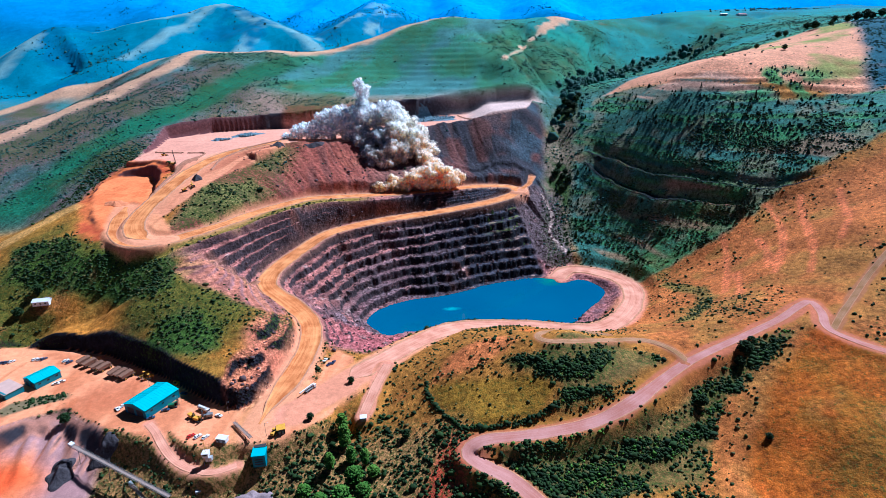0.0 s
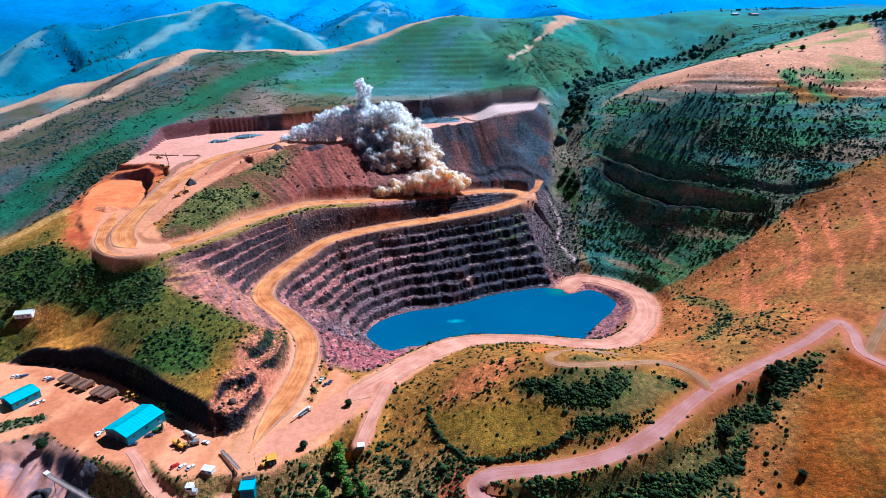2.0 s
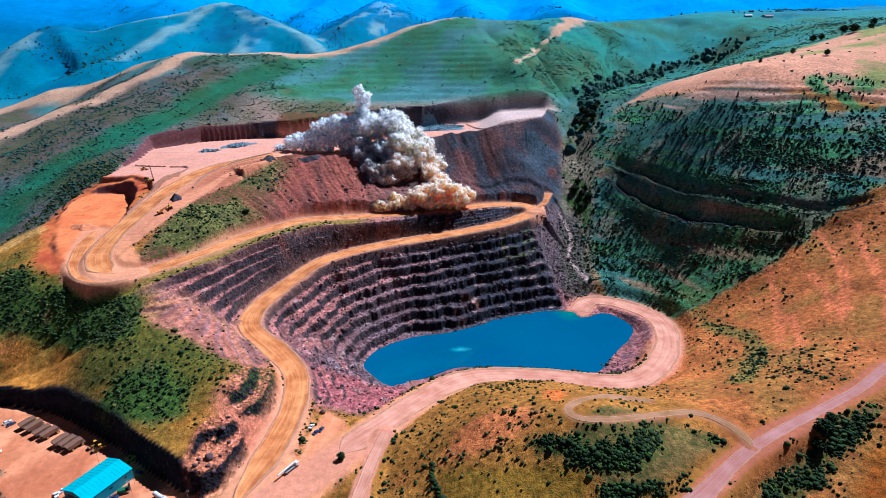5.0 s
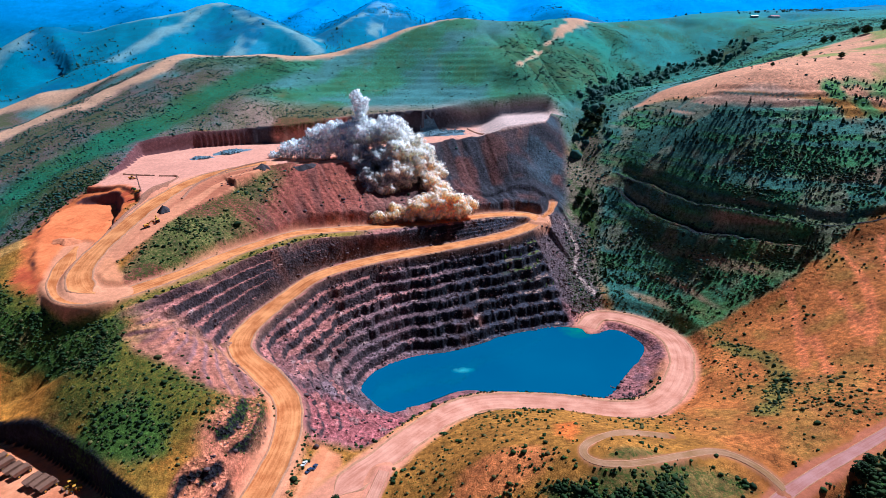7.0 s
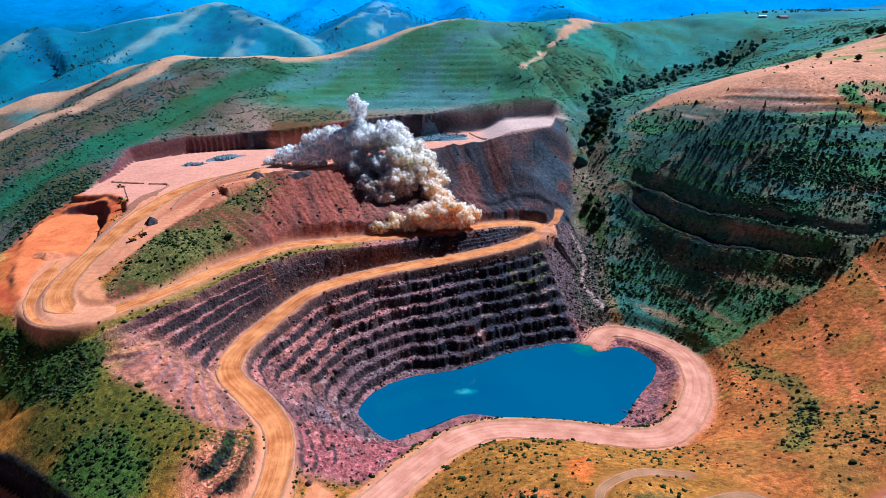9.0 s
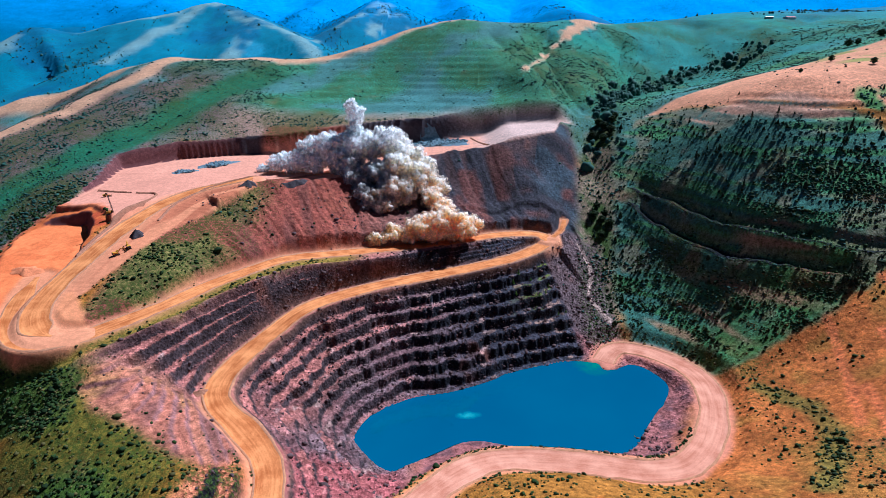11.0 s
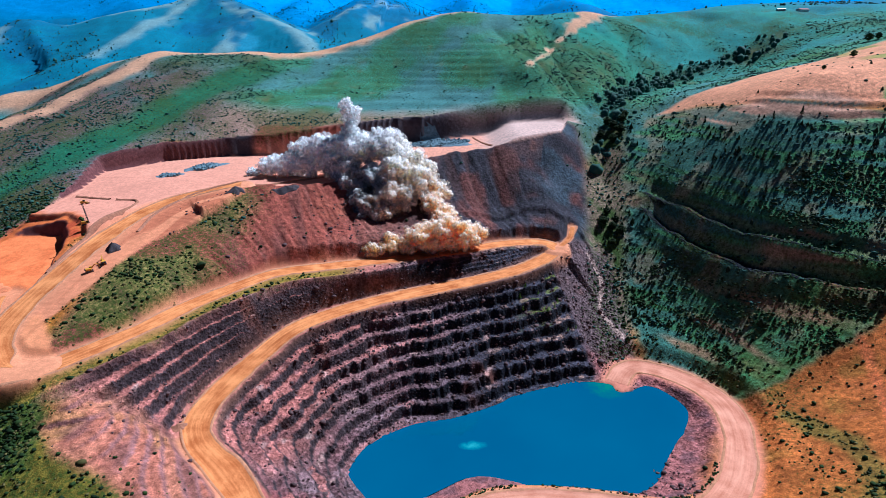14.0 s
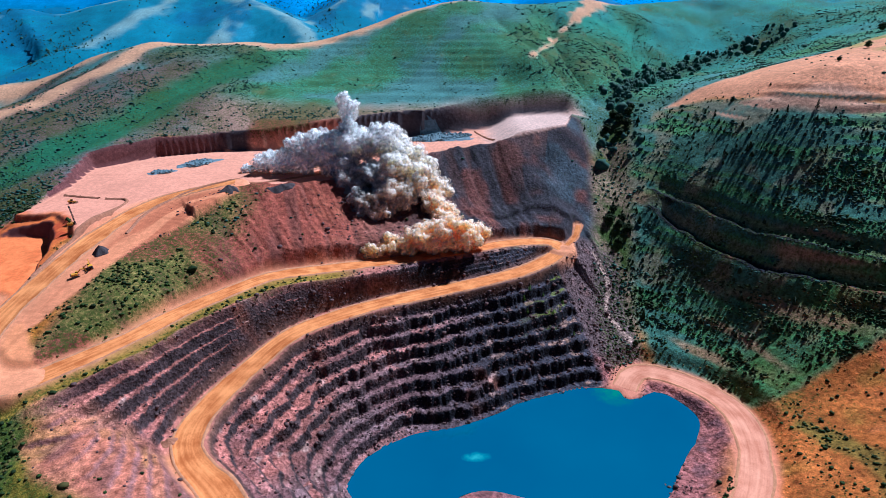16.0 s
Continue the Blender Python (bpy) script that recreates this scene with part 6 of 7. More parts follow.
def wheel_loader(x, y, turn):
    t = thing("wheel_loader", x, y, turn, label="orange-yellow wheel loader with a wide front bucket", category="loader", group="loaders in the yard")
    part("rear_body", boxed((-1.8, 0, 1.9), (3.2, 2.2, 1.4), bevel=0.15, taper=0.92), YELLOW_PAINT, t)
    part("front_frame", boxed((1.2, 0, 1.5), (2.0, 1.6, 0.9), bevel=0.1), YELLOW_PAINT, t)
    cab = part("cab", boxed((-0.2, 0, 2.9), (1.5, 1.6, 1.6), bevel=0.08, taper=0.88), GLASS, t, "dark glazed cab")
    part("roof", boxed((-0.2, 0, 3.75), (1.6, 1.7, 0.14), bevel=0.04), YELLOW_PAINT, cab)
    for side in (-1, 1):
        part("arm", prism([(0.8, 2.1), (1.2, 2.3), (3.4, 1.0), (3.2, 0.6)], 0.25), YELLOW_PAINT, t).location.y = side * 0.6
        wheel(t, 1.6, side * 1.15, 0.85, 0.65, YELLOW_PAINT)
        wheel(t, -1.7, side * 1.15, 0.85, 0.65, YELLOW_PAINT)
    part("bucket", prism([(3.1, 0.2), (4.6, 0.1), (4.65, 0.2), (3.6, 0.5), (3.5, 1.2), (4.1, 1.6), (4.0, 1.7), (3.1, 1.3)], 3.0), RUST_STEEL, t)
    return t


loader = wheel_loader(-216.4, 309.5, 235)
copy_thing(loader, pose(-188.5, 297.5, float(ground_at(-188.5, 297.5)[0]), 0, 0, 230))
copy_thing(loader, pose(-211.6, 306.5, float(ground_at(-211.6, 306.5)[0]), 0, 0, 215))
copy_thing(loader, pose(-105.8, 249.6, float(ground_at(-105.8, 249.6)[0]), 0, 0, 80))


def tanker(x, y, turn):
    t = thing("tank_truck", x, y, turn, label="white tank truck parked among drilling machines", category="truck")
    part("chassis", boxed((0, 0, 0.95), (9.5, 1.4, 0.4), bevel=0.05), DARK_METAL, t)
    tank = bmesh.new()
    rod((-4.6, 0, 2.2), (2.3, 0, 2.2), 1.15, 16, tank)
    part("tank", tank, WHITE_PAINT, t, smooth_faces=False)
    for bx in (-4.2, -2.2, -0.2, 1.8):
        part("tank_band", rod((bx - 0.06, 0, 2.2), (bx + 0.06, 0, 2.2), 1.19, 16), GREY_METAL, t)
    cab = part("cab", boxed((3.7, 0, 2.05), (2.0, 2.3, 2.2), bevel=0.15, taper=0.93), WHITE_PAINT, t)
    part("windscreen", boxed((4.65, 0, 2.5), (0.1, 1.9, 0.8), bevel=0.02), GLASS, cab)
    for wx in (-3.9, -2.8, 3.6):
        for side in (-1, 1):
            wheel(t, wx, side * 1.0, 0.52, 0.35, SILVER_PAINT, 12)
    return t


tanker(-156.8, 270.6, -28)


def drill_machine(x, y, turn, mast, lean, label, paint, group=""):
    t = thing("drill_rig", x, y, turn, label=label, category="drill rig", group=group)
    for side in (-1, 1):
        part("track", prism([(-2.4, 0.15), (-1.9, 0.0), (1.9, 0.0), (2.4, 0.15), (2.5, 0.6), (2.0, 0.95), (-2.0, 0.95), (-2.5, 0.6)], 0.6), DARK_METAL, t).location.y = side * 1.3
    part("engine_house", boxed((-0.9, 0, 1.9), (3.6, 2.6, 1.7), bevel=0.1), paint, t)
    cab = part("cab", boxed((1.6, 0.7, 2.0), (1.3, 1.3, 1.9), bevel=0.08), GLASS, t)
    part("roof", boxed((1.6, 0.7, 3.0), (1.4, 1.4, 0.12), bevel=0.03), paint, cab)
    top = Vector((2.6 + lean * mast, 0, 1.0 + mast))
    frame_bm = bmesh.new()
    for dx, dy in ((-0.35, -0.35), (0.35, -0.35), (0.35, 0.35), (-0.35, 0.35)):
        rod((2.6 + dx, dy, 0.6), top + Vector((dx, dy, 0)), 0.10, 6, frame_bm)
    part("mast", frame_bm, DARK_METAL, t)
    n = int(mast / 1.1)
    for k in range(n):
        f = (k + 0.5) / n
        c = Vector((2.6, 0, 0.6)).lerp(top, f)
        part("mast_rung", block(bmesh.new(), c, (0.85, 0.85, 0.12)), DARK_METAL, t)
    part("drill_rod", rod((2.6, 0, 0.1), top, 0.14, 8), GREY_METAL, t)
    part("brace", rod((-0.3, 0, 2.7), Vector((2.6, 0, 1)).lerp(top, 0.4), 0.09, 6), paint, t)
    return t


drill_machine(-303, 562, 30, 15.0, -0.08, "tall mast drill rig on the bare plateau edge", YELLOW_PAINT)
drill_machine(-161.5, 264.2, -35, 4.2, 0.05, "small yellow crawler drill with a lowered mast", YELLOW_PAINT, "drills in the yard")
drill_machine(-156.5, 261.4, -20, 4.6, 0.3, "small yellow crawler drill with a tilted mast", YELLOW_PAINT, "drills in the yard")
drill_machine(-151.5, 264.6, 200, 5.0, 0.1, "small grey crawler drill with an upright mast", GREY_METAL, "drills in the yard")
drill_machine(-178.6, 275.0, 20, 4.5, 0.12, "green crawler drill beside the teal shed", GREEN_PAINT, "drills in the yard")


def excavator(x, y, turn, label):
    t = thing("excavator", x, y, turn, label=label, category="excavator", group="excavators on the plateau")
    for side in (-1, 1):
        part("track", prism([(-2.2, 0.15), (-1.8, 0.0), (1.8, 0.0), (2.2, 0.15), (2.3, 0.6), (1.8, 0.95), (-1.8, 0.95), (-2.3, 0.6)], 0.65), DARK_METAL, t).location.y = side * 1.25
    part("upper_body", boxed((-0.6, 0, 1.9), (3.6, 2.7, 1.4), bevel=0.15), YELLOW_PAINT, t)
    part("counterweight", boxed((-2.5, 0, 1.85), (0.8, 2.6, 1.3), bevel=0.2), DARK_METAL, t)
    cab = part("cab", boxed((0.9, 0.8, 2.6), (1.5, 1.1, 1.7), bevel=0.1, taper=0.9), GLASS, t)
    part("roof", boxed((0.9, 0.8, 3.5), (1.5, 1.1, 0.1), bevel=0.03), YELLOW_PAINT, cab)
    part("boom", prism([(0.6, 2.0), (1.0, 2.6), (3.4, 5.0), (5.6, 4.7), (5.5, 4.3), (3.6, 4.3), (1.4, 2.0)], 0.5), YELLOW_PAINT, t)
    part("stick", prism([(5.2, 4.9), (5.8, 4.9), (6.6, 1.9), (6.2, 1.8)], 0.4), YELLOW_PAINT, t)
    part("bucket", prism([(6.1, 2.0), (6.8, 1.9), (6.9, 0.9), (6.0, 0.5), (5.4, 0.9), (5.9, 1.2)], 1.2), DARK_METAL, t)
    return t


digger = excavator(-262.0, 515.0, 130, "yellow excavator working beside a dark heap")
copy_thing(digger, pose(-266.5, 506.0, float(ground_at(-266.5, 506)[0]), 0, 0, 40))
dozer = wheel_loader(-344.0, 622.0, 10)
tagged(dozer, "small orange loader on the bare drilling pad", group="loaders on the plateau")


def boom_truck(x, y, turn):
    t = thing("boom_truck", x, y, turn, label="white truck with a long white boom laid over its bed", category="truck")
    part("chassis", boxed((0, 0, 0.95), (9.0, 1.5, 0.4), bevel=0.05), DARK_METAL, t)
    part("bed", boxed((-1.4, 0, 1.35), (6.2, 2.4, 0.35), bevel=0.05), GREY_METAL, t)
    cab = part("cab", boxed((3.4, 0, 1.95), (2.0, 2.3, 2.1), bevel=0.15, taper=0.93), WHITE_PAINT, t)
    part("windscreen", boxed((4.38, 0, 2.3), (0.1, 1.9, 0.8), bevel=0.02), GLASS, cab)
    part("boom", boxed((-3.2, 0, 3.0), (11.5, 0.8, 0.8), (0, -4, 0), 0.08), WHITE_PAINT, t)
    part("boom_post", boxed((1.6, 0, 2.3), (0.9, 0.9, 1.6), bevel=0.08), GREY_METAL, t)
    for wx in (-3.4, -2.3, 3.3):
        for side in (-1, 1):
            wheel(t, wx, side * 1.0, 0.52, 0.35, SILVER_PAINT, 12)
    return t


boom_truck(-95.5, 292.0, 56)


# ---- sheds and plant ----
def gable_shed(x, y, turn, wide, long, eaves, ridge, roof_mat, wall_mat, label, doors=2):
    t = thing("shed", x, y, turn, label=label, category="shed")
    h = wide / 2
    part("end_wall", prism([(-h, 0), (h, 0), (h, eaves), (0, ridge), (-h, eaves)], 0.25), wall_mat, t).location.y = -long / 2
    part("end_wall", prism([(-h, 0), (h, 0), (h, eaves), (0, ridge), (-h, eaves)], 0.25), wall_mat, t).location.y = long / 2
    for side in (-1, 1):
        part("side_wall", boxed((side * (h - 0.12), 0, eaves / 2), (0.24, long - 0.3, eaves), bevel=0.0), wall_mat, t)
        slope = math.hypot(h, ridge - eaves) + 0.5
        ang = math.degrees(math.atan2(ridge - eaves, h))
        roof = part("roof_slope", boxed((side * h * 0.52, 0, (eaves + ridge) / 2 + 0.18), (slope, long + 1.0, 0.14), (0, side * ang, 0), 0.02), roof_mat, t)
        for k in range(int(long / 2.0)):
            ry = -long / 2 + 1.0 + k * 2.0
            part("roof_rib", boxed((side * h * 0.52, ry, (eaves + ridge) / 2 + 0.3), (slope, 0.14, 0.10), (0, side * ang, 0), 0.0), roof_mat, roof)
    part("ridge_cap", boxed((0, 0, ridge + 0.25), (0.6, long + 1.0, 0.14), bevel=0.03), roof_mat, t)
    for k in range(doors):
        dx = (k - (doors - 1) / 2) * wide * 0.42
        d = part("door", boxed((dx, -long / 2 - 0.16, eaves * 0.40), (wide * 0.3, 0.16, eaves * 0.8), bevel=0.03), DARK_METAL, t, "dark roller door")
        part("handle", boxed((dx, -long / 2 - 0.27, eaves * 0.12), (0.5, 0.06, 0.1), bevel=0.02), GREY_METAL, d)
    for k in range(3):
        part("window", boxed((h + 0.02, -long / 3 + k * long / 3, eaves * 0.62), (0.12, 1.6, 1.0), bevel=0.02), GLASS, t)
    return t


gable_shed(-193.0, 278.0, -23, 19.0, 24.0, 6.0, 8.4, TEAL_METAL, TEAL_WALL, "large workshop shed with a bright teal metal roof")
gable_shed(-284.5, 305.0, -26, 14.0, 16.0, 5.0, 7.0, TEAL_METAL, TEAL_WALL, "smaller shed with a curved bright teal roof")


def flat_shed(x, y, turn, wide, long, high, roof_mat, wall_mat, label, name="flat_shed"):
    t = thing(name, x, y, turn, label=label, category="building")
    part("walls", boxed((0, 0, high / 2), (wide, long, high), bevel=0.03), wall_mat, t)
    part("roof", boxed((0, 0, high + 0.12), (wide + 0.7, long + 0.7, 0.22), (3, 0, 0), 0.03), roof_mat, t)
    for side in (-1, 1):
        d = part("door", boxed((side * wide * 0.22, -long / 2 - 0.05, 1.05), (1.1, 0.12, 2.1), bevel=0.02), GREY_METAL, t)
        part("handle", boxed((side * wide * 0.22 + 0.4, -long / 2 - 0.14, 1.05), (0.08, 0.06, 0.16), bevel=0.01), DARK_METAL, d)
        part("window", boxed((side * wide * 0.38, -long / 2 - 0.04, 1.6), (wide * 0.14, 0.1, 0.9), bevel=0.02), GLASS, t)
    return t


flat_shed(-299.0, 292.0, -26, 18.0, 11.0, 4.0, PINK_ROOF, TEAL_WALL, "long low office with a faded pink flat roof")
flat_shed(-134.0, 243.5, -12, 6.0, 3.2, 2.7, WHITE_PAINT, WHITE_PAINT, "small white site cabin at the yard edge", "site_cabin")
flat_shed(-57.0, 268.0, 10, 3.6, 3.0, 2.4, WHITE_PAINT, GREY_METAL, "small white-roofed shelter on the spur track", "shelter")
flat_shed(-102.3, 251.0, 20, 4.4, 4.4, 3.4, YELLOW_PAINT, DARK_METAL, "yellow-topped generator box at the road edge", "generator_box")


def crusher_house(x, y, turn):
    t = thing("crusher_house", x, y, turn, label="teal-roofed crusher house standing below the tipping edge", category="building")
    part("walls", boxed((0, 0, 4.0), (7.0, 6.0, 8.0), bevel=0.05), TEAL_WALL, t)
    part("roof", boxed((0, 0, 8.3), (7.8, 6.8, 0.3), (6, 0, 0), 0.04), TEAL_METAL, t)
    part("hopper", prism([(-3.2, 9.0), (-2.2, 6.0), (2.2, 6.0), (3.2, 9.0)], 3.0), DARK_METAL, t).location.y = 4.2
    for k in range(3):
        part("louvre", boxed((0, -3.06, 2.0 + 1.6 * k), (4.5, 0.12, 0.7), bevel=0.02), DARK_METAL, t)
    for sx in (-1, 1):
        part("leg", boxed((sx * 2.6, 4.6, 2.8), (0.5, 0.5, 5.6), bevel=0.04), GREY_METAL, t)
    return t


crusher_house(-111.0, 237.0, 8)


def conveyor(a, b, wide, label, legs=5, head=True):
    a, b = Vector(a), Vector(b)
    way = b - a
    turn = math.degrees(math.atan2(way.y, way.x))
    flat = math.hypot(way.x, way.y)
    base = float(ground_at(a.x, a.y)[0])
    t = thing("conveyor", a.x, a.y, turn, z=base, label=label, category="conveyor")
    z0, z1 = a.z - base, b.z - base
    ang = -math.degrees(math.atan2(z1 - z0, flat))
    mid = (flat / 2, 0, (z0 + z1) / 2)
    long = math.hypot(flat, z1 - z0)
    part("belt", boxed((mid[0], 0, mid[2] + 0.35), (long, wide * 0.7, 0.12), (0, ang, 0), 0.02), BELT, t)
    for side in (-1, 1):
        part("side_truss", boxed((mid[0], side * wide / 2, mid[2]), (long, 0.18, 0.55), (0, ang, 0), 0.02), GREY_METAL, t)
        part("handrail", boxed((mid[0], side * wide / 2, mid[2] + 1.1), (long, 0.07, 0.07), (0, ang, 0), 0.0), GREY_METAL, t)
        for k in range(int(long / 4)):
            f = (k + 0.5) / int(long / 4)
            part("rail_post", boxed((flat * f, side * wide / 2, mix(z0, z1, f) + 0.6), (0.07, 0.07, 1.0), bevel=0.0), GREY_METAL, t)
    for k in range(legs):
        f = (k + 0.7) / (legs + 0.4)
        p = a.lerp(b, f)
        g = float(ground_at(p.x, p.y)[0]) - base
        top = mix(z0, z1, f) - 0.2
        if top > g + 0.6:
            for side in (-1, 1):
                part("trestle_leg", rod((flat * f, side * wide / 2, top), (flat * f - 0.5, side * wide * 0.9, g - 0.3), 0.14, 6), DARK_METAL, t)
    if head:
        part("head_drum", rod((0.0, -wide / 2, z0 + 0.2), (0.0, wide / 2, z0 + 0.2), 0.5, 12), DARK_METAL, t)
        part("head_cover", boxed((1.2, 0, z0 + 1.0), (3.0, wide * 1.1, 1.0), (0, ang, 0), 0.08), WHITE_PAINT, t)
    return t


conveyor((-227, 247, 23), (-154, 216.5, 14), 2.2, "long grey stacking conveyor rising over the stockpiles", 6)
conveyor((-142, 221, 12), (-117, 233, 10), 1.6, "short yellowish conveyor leading from the crusher house", 3)
conveyor((-182, 227, 13), (-150, 205, 8), 1.6, "short conveyor beside the stockpiles", 3)
conveyor((-133, 258, 29.5), (-117, 243, 30.5), 1.6, "dark feeder conveyor along the tipping edge", 3, False)


def tower(x, y):
    t = thing("control_tower", x, y, 5, label="small white control cabin on steel legs with a mast", category="tower")
    for sx in (-1, 1):
        for sy in (-1, 1):
            part("leg", rod((sx * 1.4, sy * 1.4, -2.0), (sx * 1.2, sy * 1.2, 5.0), 0.14, 6), GREY_METAL, t)
    cabin = part("cabin", boxed((0, 0, 6.3), (3.4, 3.4, 2.6), bevel=0.06), WHITE_PAINT, t)
    part("window", boxed((0, -1.72, 6.7), (2.6, 0.1, 0.9), bevel=0.02), GLASS, cabin)
    part("roof", boxed((0, 0, 7.7), (3.9, 3.9, 0.16), bevel=0.03), WHITE_PAINT, cabin)
    part("lower_box", boxed((1.2, 0.3, 3.0), (3.4, 2.6, 2.4), bevel=0.06), SILVER_PAINT, t)
    part("mast", rod((0, 0, 7.6), (0, 0, 15.5), 0.16, 6), YELLOW_PAINT, t)
    return t


tower(-139.5, 233.5)


def lamp_pole(x, y):
    t = thing("lamp_pole", x, y, 20, label="slim grey lamp pole at the yard edge", category="lamp pole", group="lamp poles in the yard")
    part("pole", rod((0, 0, -0.3), (0, 0, 9.0), 0.12, 8, r2=0.07), GREY_METAL, t)
    part("arm", rod((0, 0, 8.9), (1.4, 0, 9.2), 0.06, 6), GREY_METAL, t)
    part("lamp_head", boxed((1.6, 0, 9.2), (0.7, 0.3, 0.14), bevel=0.04), SILVER_PAINT, t)
    return t


pole = lamp_pole(-203.0, 293.0)
for lx, ly in ((-176.5, 281.0), (-174.0, 274.5), (-140.5, 268.0), (-110.0, 247.5)):
    copy_thing(pole, pose(lx, ly, float(ground_at(lx, ly)[0]), 0, 0, lx * 13 % 360))


def house(x, y, turn, wide, long, wall_mat, roof_mat, label):
    t = thing("house", x, y, turn, label=label, category="house")
    h, eaves, ridge = long / 2, 2.8, 4.4
    part("walls", boxed((0, 0, eaves / 2 - 0.4), (wide, long, eaves + 0.8), bevel=0.03), wall_mat, t)
    for side in (-1, 1):
        ang = math.degrees(math.atan2(ridge - eaves, h))
        part("roof_slope", boxed((0, side * h * 0.52, (eaves + ridge) / 2 + 0.1), (wide + 0.8, math.hypot(h, ridge - eaves) + 0.6, 0.16), (-side * ang, 0, 0), 0.02), roof_mat, t)
    for k in (-1, 0, 1):
        w = part("window" if k else "door", boxed((k * wide * 0.3, -h - 0.04, 1.4 if k else 1.05), (1.2, 0.1, 1.1 if k else 2.1), bevel=0.02), GLASS if k else TIMBER, t)
        part("frame", boxed((k * wide * 0.3, -h - 0.02, 2.05 if k else 2.2), (1.4, 0.14, 0.12), bevel=0.02), WHITE_PAINT, w)
    part("chimney", boxed((wide * 0.25, 0.6, 4.4), (0.7, 0.7, 1.4), bevel=0.03), GREY_METAL, t)
    return t


house(-334.0, 380.0, 12, 12.0, 7.5, WHITE_PAINT, WHITE_PAINT, "low white farmhouse with a pale roof on the green slope")
house(645.0, 1290.0, 20, 22.0, 10.0, WHITE_PAINT, RED_ROOF, "distant farmhouse with a dull red roof on the ridge")
house(610.0, 1300.0, -10, 14.0, 8.0, GREY_METAL, GREY_METAL, "distant grey farm building on the ridge")


# ---- heaps and rock ----
def heap(name, x, y, rx, ry, high, mat, label, turn=0.0, seed=1, rough=0.18, sides=44, rings=14):
    """A loose heap that lies on the ground, with an uneven outline."""
    t = radians(turn)
    co, faces = [], []
    for k in range(rings + 1):
        f = k / rings
        for s in range(sides):
            a = 6.28318 * s / sides
            edge = 1 + 0.22 * math.sin(2 * a + seed) + 0.13 * math.sin(5 * a + 2.3 * seed)
            ux, uy = rx * f * edge * math.cos(a), ry * f * edge * math.sin(a)
            co.append((x + ux * math.cos(t) - uy * math.sin(t), y + ux * math.sin(t) + uy * math.cos(t), f))
    c = np.array(co)
    g = ground_at(c[:, 0], c[:, 1])
    prof = np.clip(1 - c[:, 2], 0, 1) ** 0.9
    z = g + high * prof * (1 + rough * 1.6 * fbm(c[:, 0], c[:, 1], max(rx, ry) * 0.5, 3, seed)) + rough * 2.4 * fbm(c[:, 0], c[:, 1], 2.6, 3, seed + 5) * (c[:, 2] < 0.97) - 0.5 * (c[:, 2] > 0.97)
    for k in range(rings):
        for s in range(sides):
            q = (s + 1) % sides
            faces.append((k * sides + s, (k + 1) * sides + s, (k + 1) * sides + q, k * sides + q))
    ob = mesh_object(name, np.column_stack([c[:, :2], z]), faces, mat)
    return tagged(ob, label, "heap")


heap("stockpile", -229, 237, 9, 8, 5, DARK_ROCK, "dark grey cone of crushed stone under the conveyor", 30, 5, 0.12)
# dark stone fills in for the shaded hollow below the yard
heap("stockpile", -208, 246, 9, 6, 4, DARK_ROCK, "dark heap standing for the shaded hollow against the yard edge", 10, 6, 0.4)
heap("stockpile", -112, 222, 9, 6, 4, GREY_STOCK, "pale grey stone heap below the crusher house", 10, 8)
heap("stockpile", -335, 500, 11, 8, 3.0, RED_STOCK, "low orange soil heap on the scooped floor", 10, 9)
# dark rock stands for this heap's shadow side
heap("dark_mound", -266, 534, 6, 5, 6, DARK_ROCK, "heap beside the ramp road, dark as its shaded side", 40, 11)
# two dark notches in the dump's crest, built as mounds instead
heap("dark_mound", -206, 620, 9, 5, 4, DARK_ROCK, "dark mound in place of a notch at the dump edge", 20, 12)
heap("dark_mound", -166, 635, 11, 5, 4, DARK_ROCK, "long dark mound in place of a notch on the dump edge", 25, 13)
heap("rubble_heap", -308, 704, 12, 7, 2.0, BLUE_ROCK, "blue-grey broken rock pile on the plateau", 20, 14, 0.5)
heap("rubble_heap", -287, 740, 22, 10, 2.6, BLUE_ROCK, "long blue-grey broken rock pile on the plateau", 50, 15, 0.5)
heap("rubble_heap", -34, 834, 42, 22, 3.0, BLUE_ROCK, "wide field of blasted blue-grey rock on the plateau", -8, 16, 0.6, 70, 22)
heap("rubble_heap", -205, 785, 20, 10, 4.0, DARK_ROCK, "dark blasted rock against the plateau wall", 10, 17, 0.5)
heap("gravel_heap", -176, 424, 4.5, 3.5, 2.2, BERM, "small brown gravel heap at the road bend", 0, 18)


def soil_berm(points, high, label):
    line = curve([(a, b, 0) for a, b in points], 8)
    n = len(line)
    tang = np.gradient(line[:, :2], axis=0)
    tang /= np.linalg.norm(tang, axis=1)[:, None]
    nor = np.stack([-tang[:, 1], tang[:, 0]], -1)
    verts = []
    for off, h in ((-1.6, -0.3), (-0.5, high), (0.5, high * 0.95), (1.6, -0.3)):
        p = line[:, :2] + nor * off * (1 + 0.2 * value_noise(line[:, 0], line[:, 1], 4, 5))[:, None]
        verts.append(np.column_stack([p, ground_at(p[:, 0], p[:, 1]) + h * (1 + 0.4 * value_noise(p[:, 0], p[:, 1], 3, 6) * (h > 0))]))
    faces = [(j * n + i, (j + 1) * n + i, (j + 1) * n + i + 1, j * n + i + 1) for j in range(3) for i in range(n - 1)]
    return tagged(mesh_object("soil_berm", np.concatenate(verts), faces, BERM), label, "berm", "berms on the plateau")


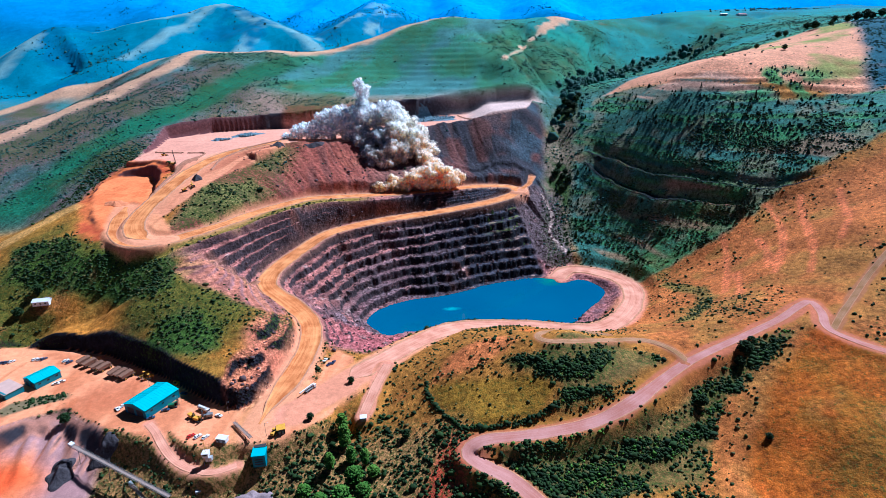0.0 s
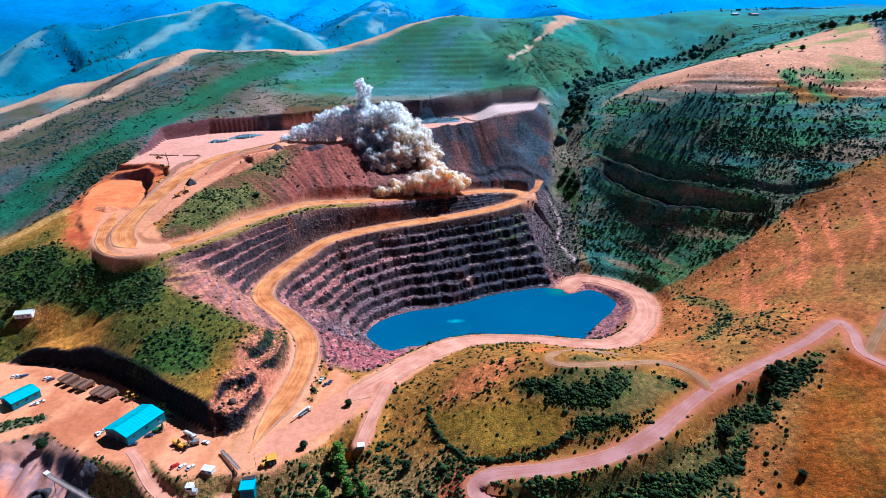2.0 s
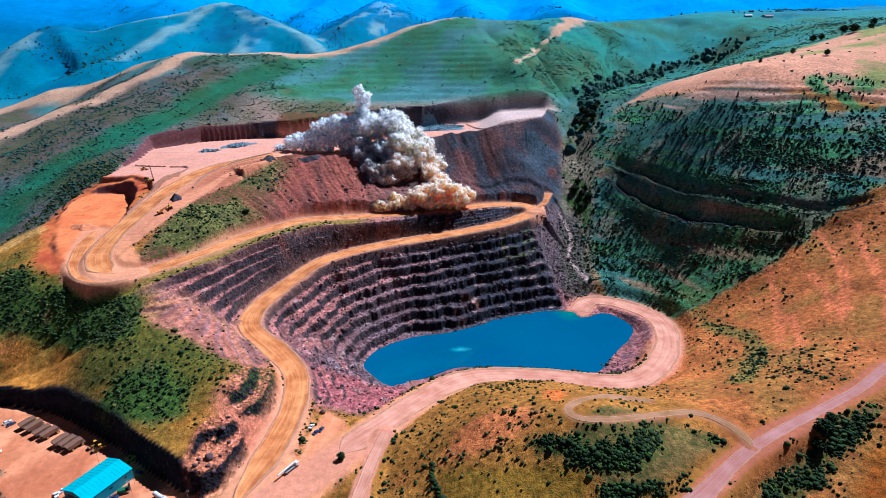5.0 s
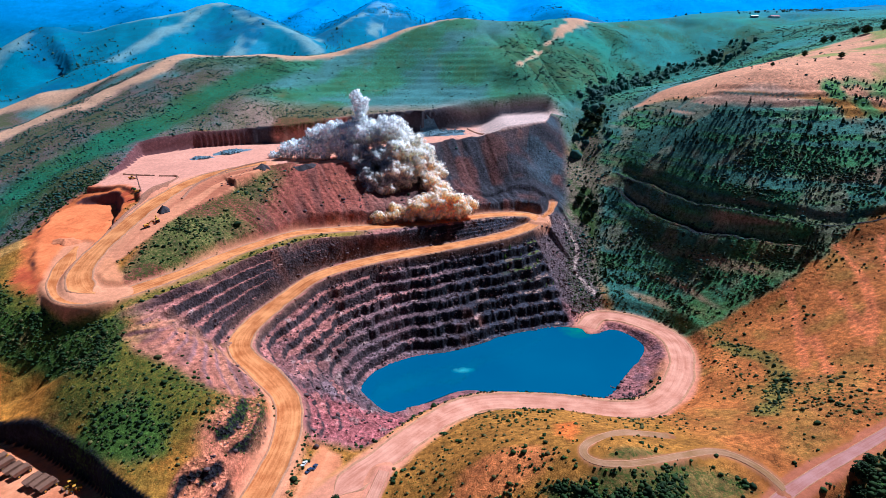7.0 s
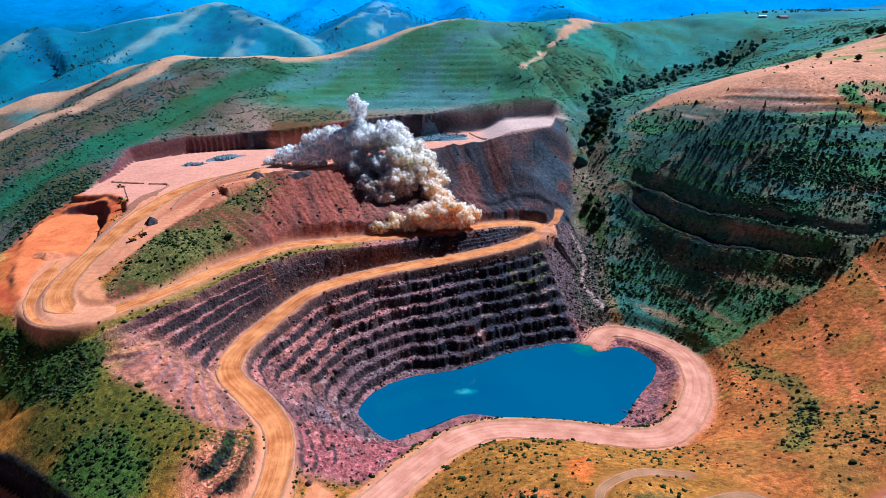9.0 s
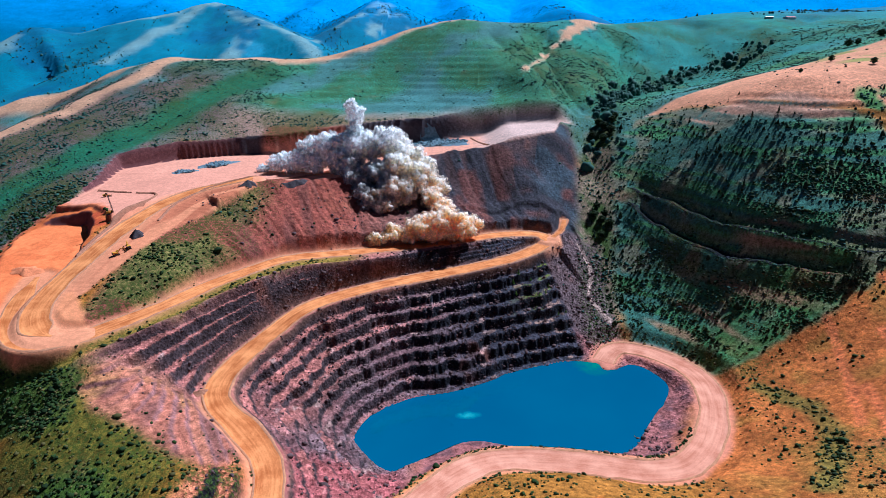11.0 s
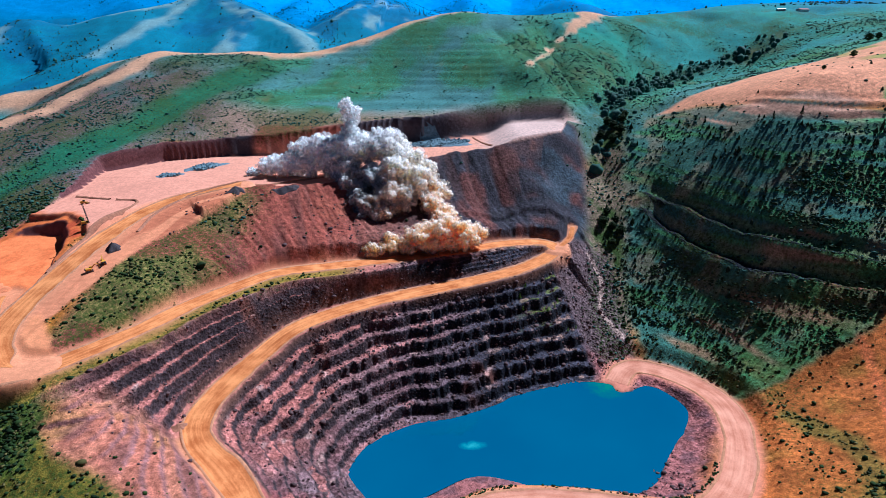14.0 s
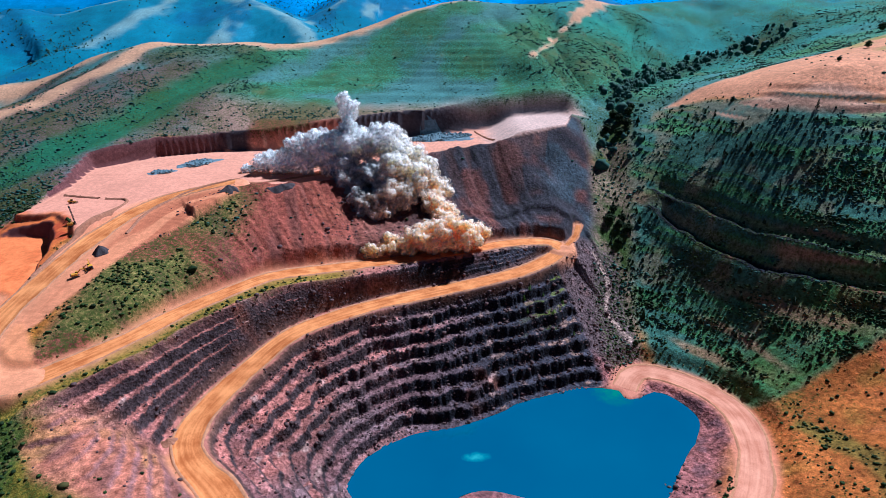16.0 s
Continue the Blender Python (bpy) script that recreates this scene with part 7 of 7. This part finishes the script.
soil_berm([(-367, 645), (-346, 638), (-326, 631)], 1.2, "low brown soil berm round the drilling pad")
soil_berm([(-318, 628), (-297, 622), (-290, 604), (-296, 570), (-298, 540), (-297, 505)], 1.3, "low brown soil berm along the ramp")
soil_berm([(-262, 560), (-262, 600), (-240, 640), (-190, 662), (-140, 690)], 1.2, "low brown soil berm on the plateau edge")
soil_berm([(8, 856), (16, 824), (28, 790)], 1.3, "low dark soil berm across the pale plateau")


# ---- blast dust ----
def dust_cloud():
    t = new("dust_cloud")
    origin = Vector((-95, 640, float(ground_at(-95, 640)[0])))
    t.matrix_world = Matrix.Translation(origin)
    tagged(t, "billowing grey-white and tan blast dust over the dump face", "dust cloud")
    r = np.random.default_rng(31)
    # each strand: middle line, radius of the big billows, number of billows
    strands = [("white_billow", [(-216, 700, 136, 6), (-196, 698, 141, 9), (-165, 695, 146, 12), (-130, 691, 150, 13)], 9),
               ("crown_billow", [(-168, 697, 156, 9), (-142, 695, 165, 12), (-112, 692, 160, 15), (-80, 690, 162, 13), (-60, 690, 150, 12)], 11),
               ("dust_column", [(-118, 700, 170, 8), (-118, 700, 180, 8), (-117, 701, 190, 8), (-115, 702, 198, 7)], 7),
               ("falling_billow", [(-64, 689, 148, 11), (-46, 687, 132, 11), (-36, 680, 118, 10), (-30, 662, 106, 10), (-24, 642, 98, 10)], 11),
               ("front_billow", [(-118, 680, 140, 11), (-110, 664, 126, 10), (-96, 650, 117, 10), (-76, 656, 122, 12), (-58, 668, 126, 11), (-84, 640, 110, 9)], 13),
               ("mid_billow", [(-132, 690, 138, 11), (-126, 684, 128, 12), (-102, 672, 132, 13), (-76, 672, 138, 13), (-52, 676, 136, 12), (-66, 656, 118, 11), (-98, 644, 110, 10)], 13),
               ("road_dust", [(-104, 594, 88, 4), (-76, 602, 91, 8), (-46, 608, 95, 12), (-18, 617, 97, 13), (6, 628, 94, 10)], 13)]
    def texture(name, kind, size):
        tex = bpy.data.textures.new(name, kind)
        tex.noise_scale = size
        return tex

    billow, puff, curl = texture("billow", "VORONOI", 10.0), texture("puff", "VORONOI", 4.2), texture("curl", "VORONOI", 1.9)
    wisp = texture("wisp", "CLOUDS", 5.0)
    wisp.noise_depth = 4
    for name, line, count in strands:
        c = curve(line, 10)
        spots = []
        for k in range(count):
            row = c[int(k * (len(c) - 1) / max(count - 1, 1))]
            spots.append((Vector(row[:3]) - origin + Vector(r.normal(0, 1, 3)) * 2.2, row[3] * r.uniform(0.95, 1.3)))
        for layer, mat, grow, cell in ((name, DUST, 1.0, 0.68), ("thin_haze", THIN_DUST, 1.13, 1.3)):
            bm = bmesh.new()
            for p, size in spots:
                bmesh.ops.create_icosphere(bm, subdivisions=3, radius=size * grow, matrix=Matrix.Translation(p) @ Matrix.Diagonal((1.1, 0.9, 0.92, 1)))
            ob = part(layer, bm, mat, t, smooth_faces=True)
            join = ob.modifiers.new("join", "REMESH")
            join.mode, join.voxel_size, join.use_smooth_shade = "VOXEL", cell, True
            for tex, strength, mid in ((billow, -9.0, 0.42), (puff, -4.2, 0.4), (curl, -1.6, 0.4), (wisp, 3.0, 0.5)):
                if tex is curl and grow > 1:
                    continue
                d = ob.modifiers.new(tex.name, "DISPLACE")
                d.texture, d.strength, d.mid_level, d.texture_coords = tex, strength, mid, "LOCAL"
    return t


dust_cloud()
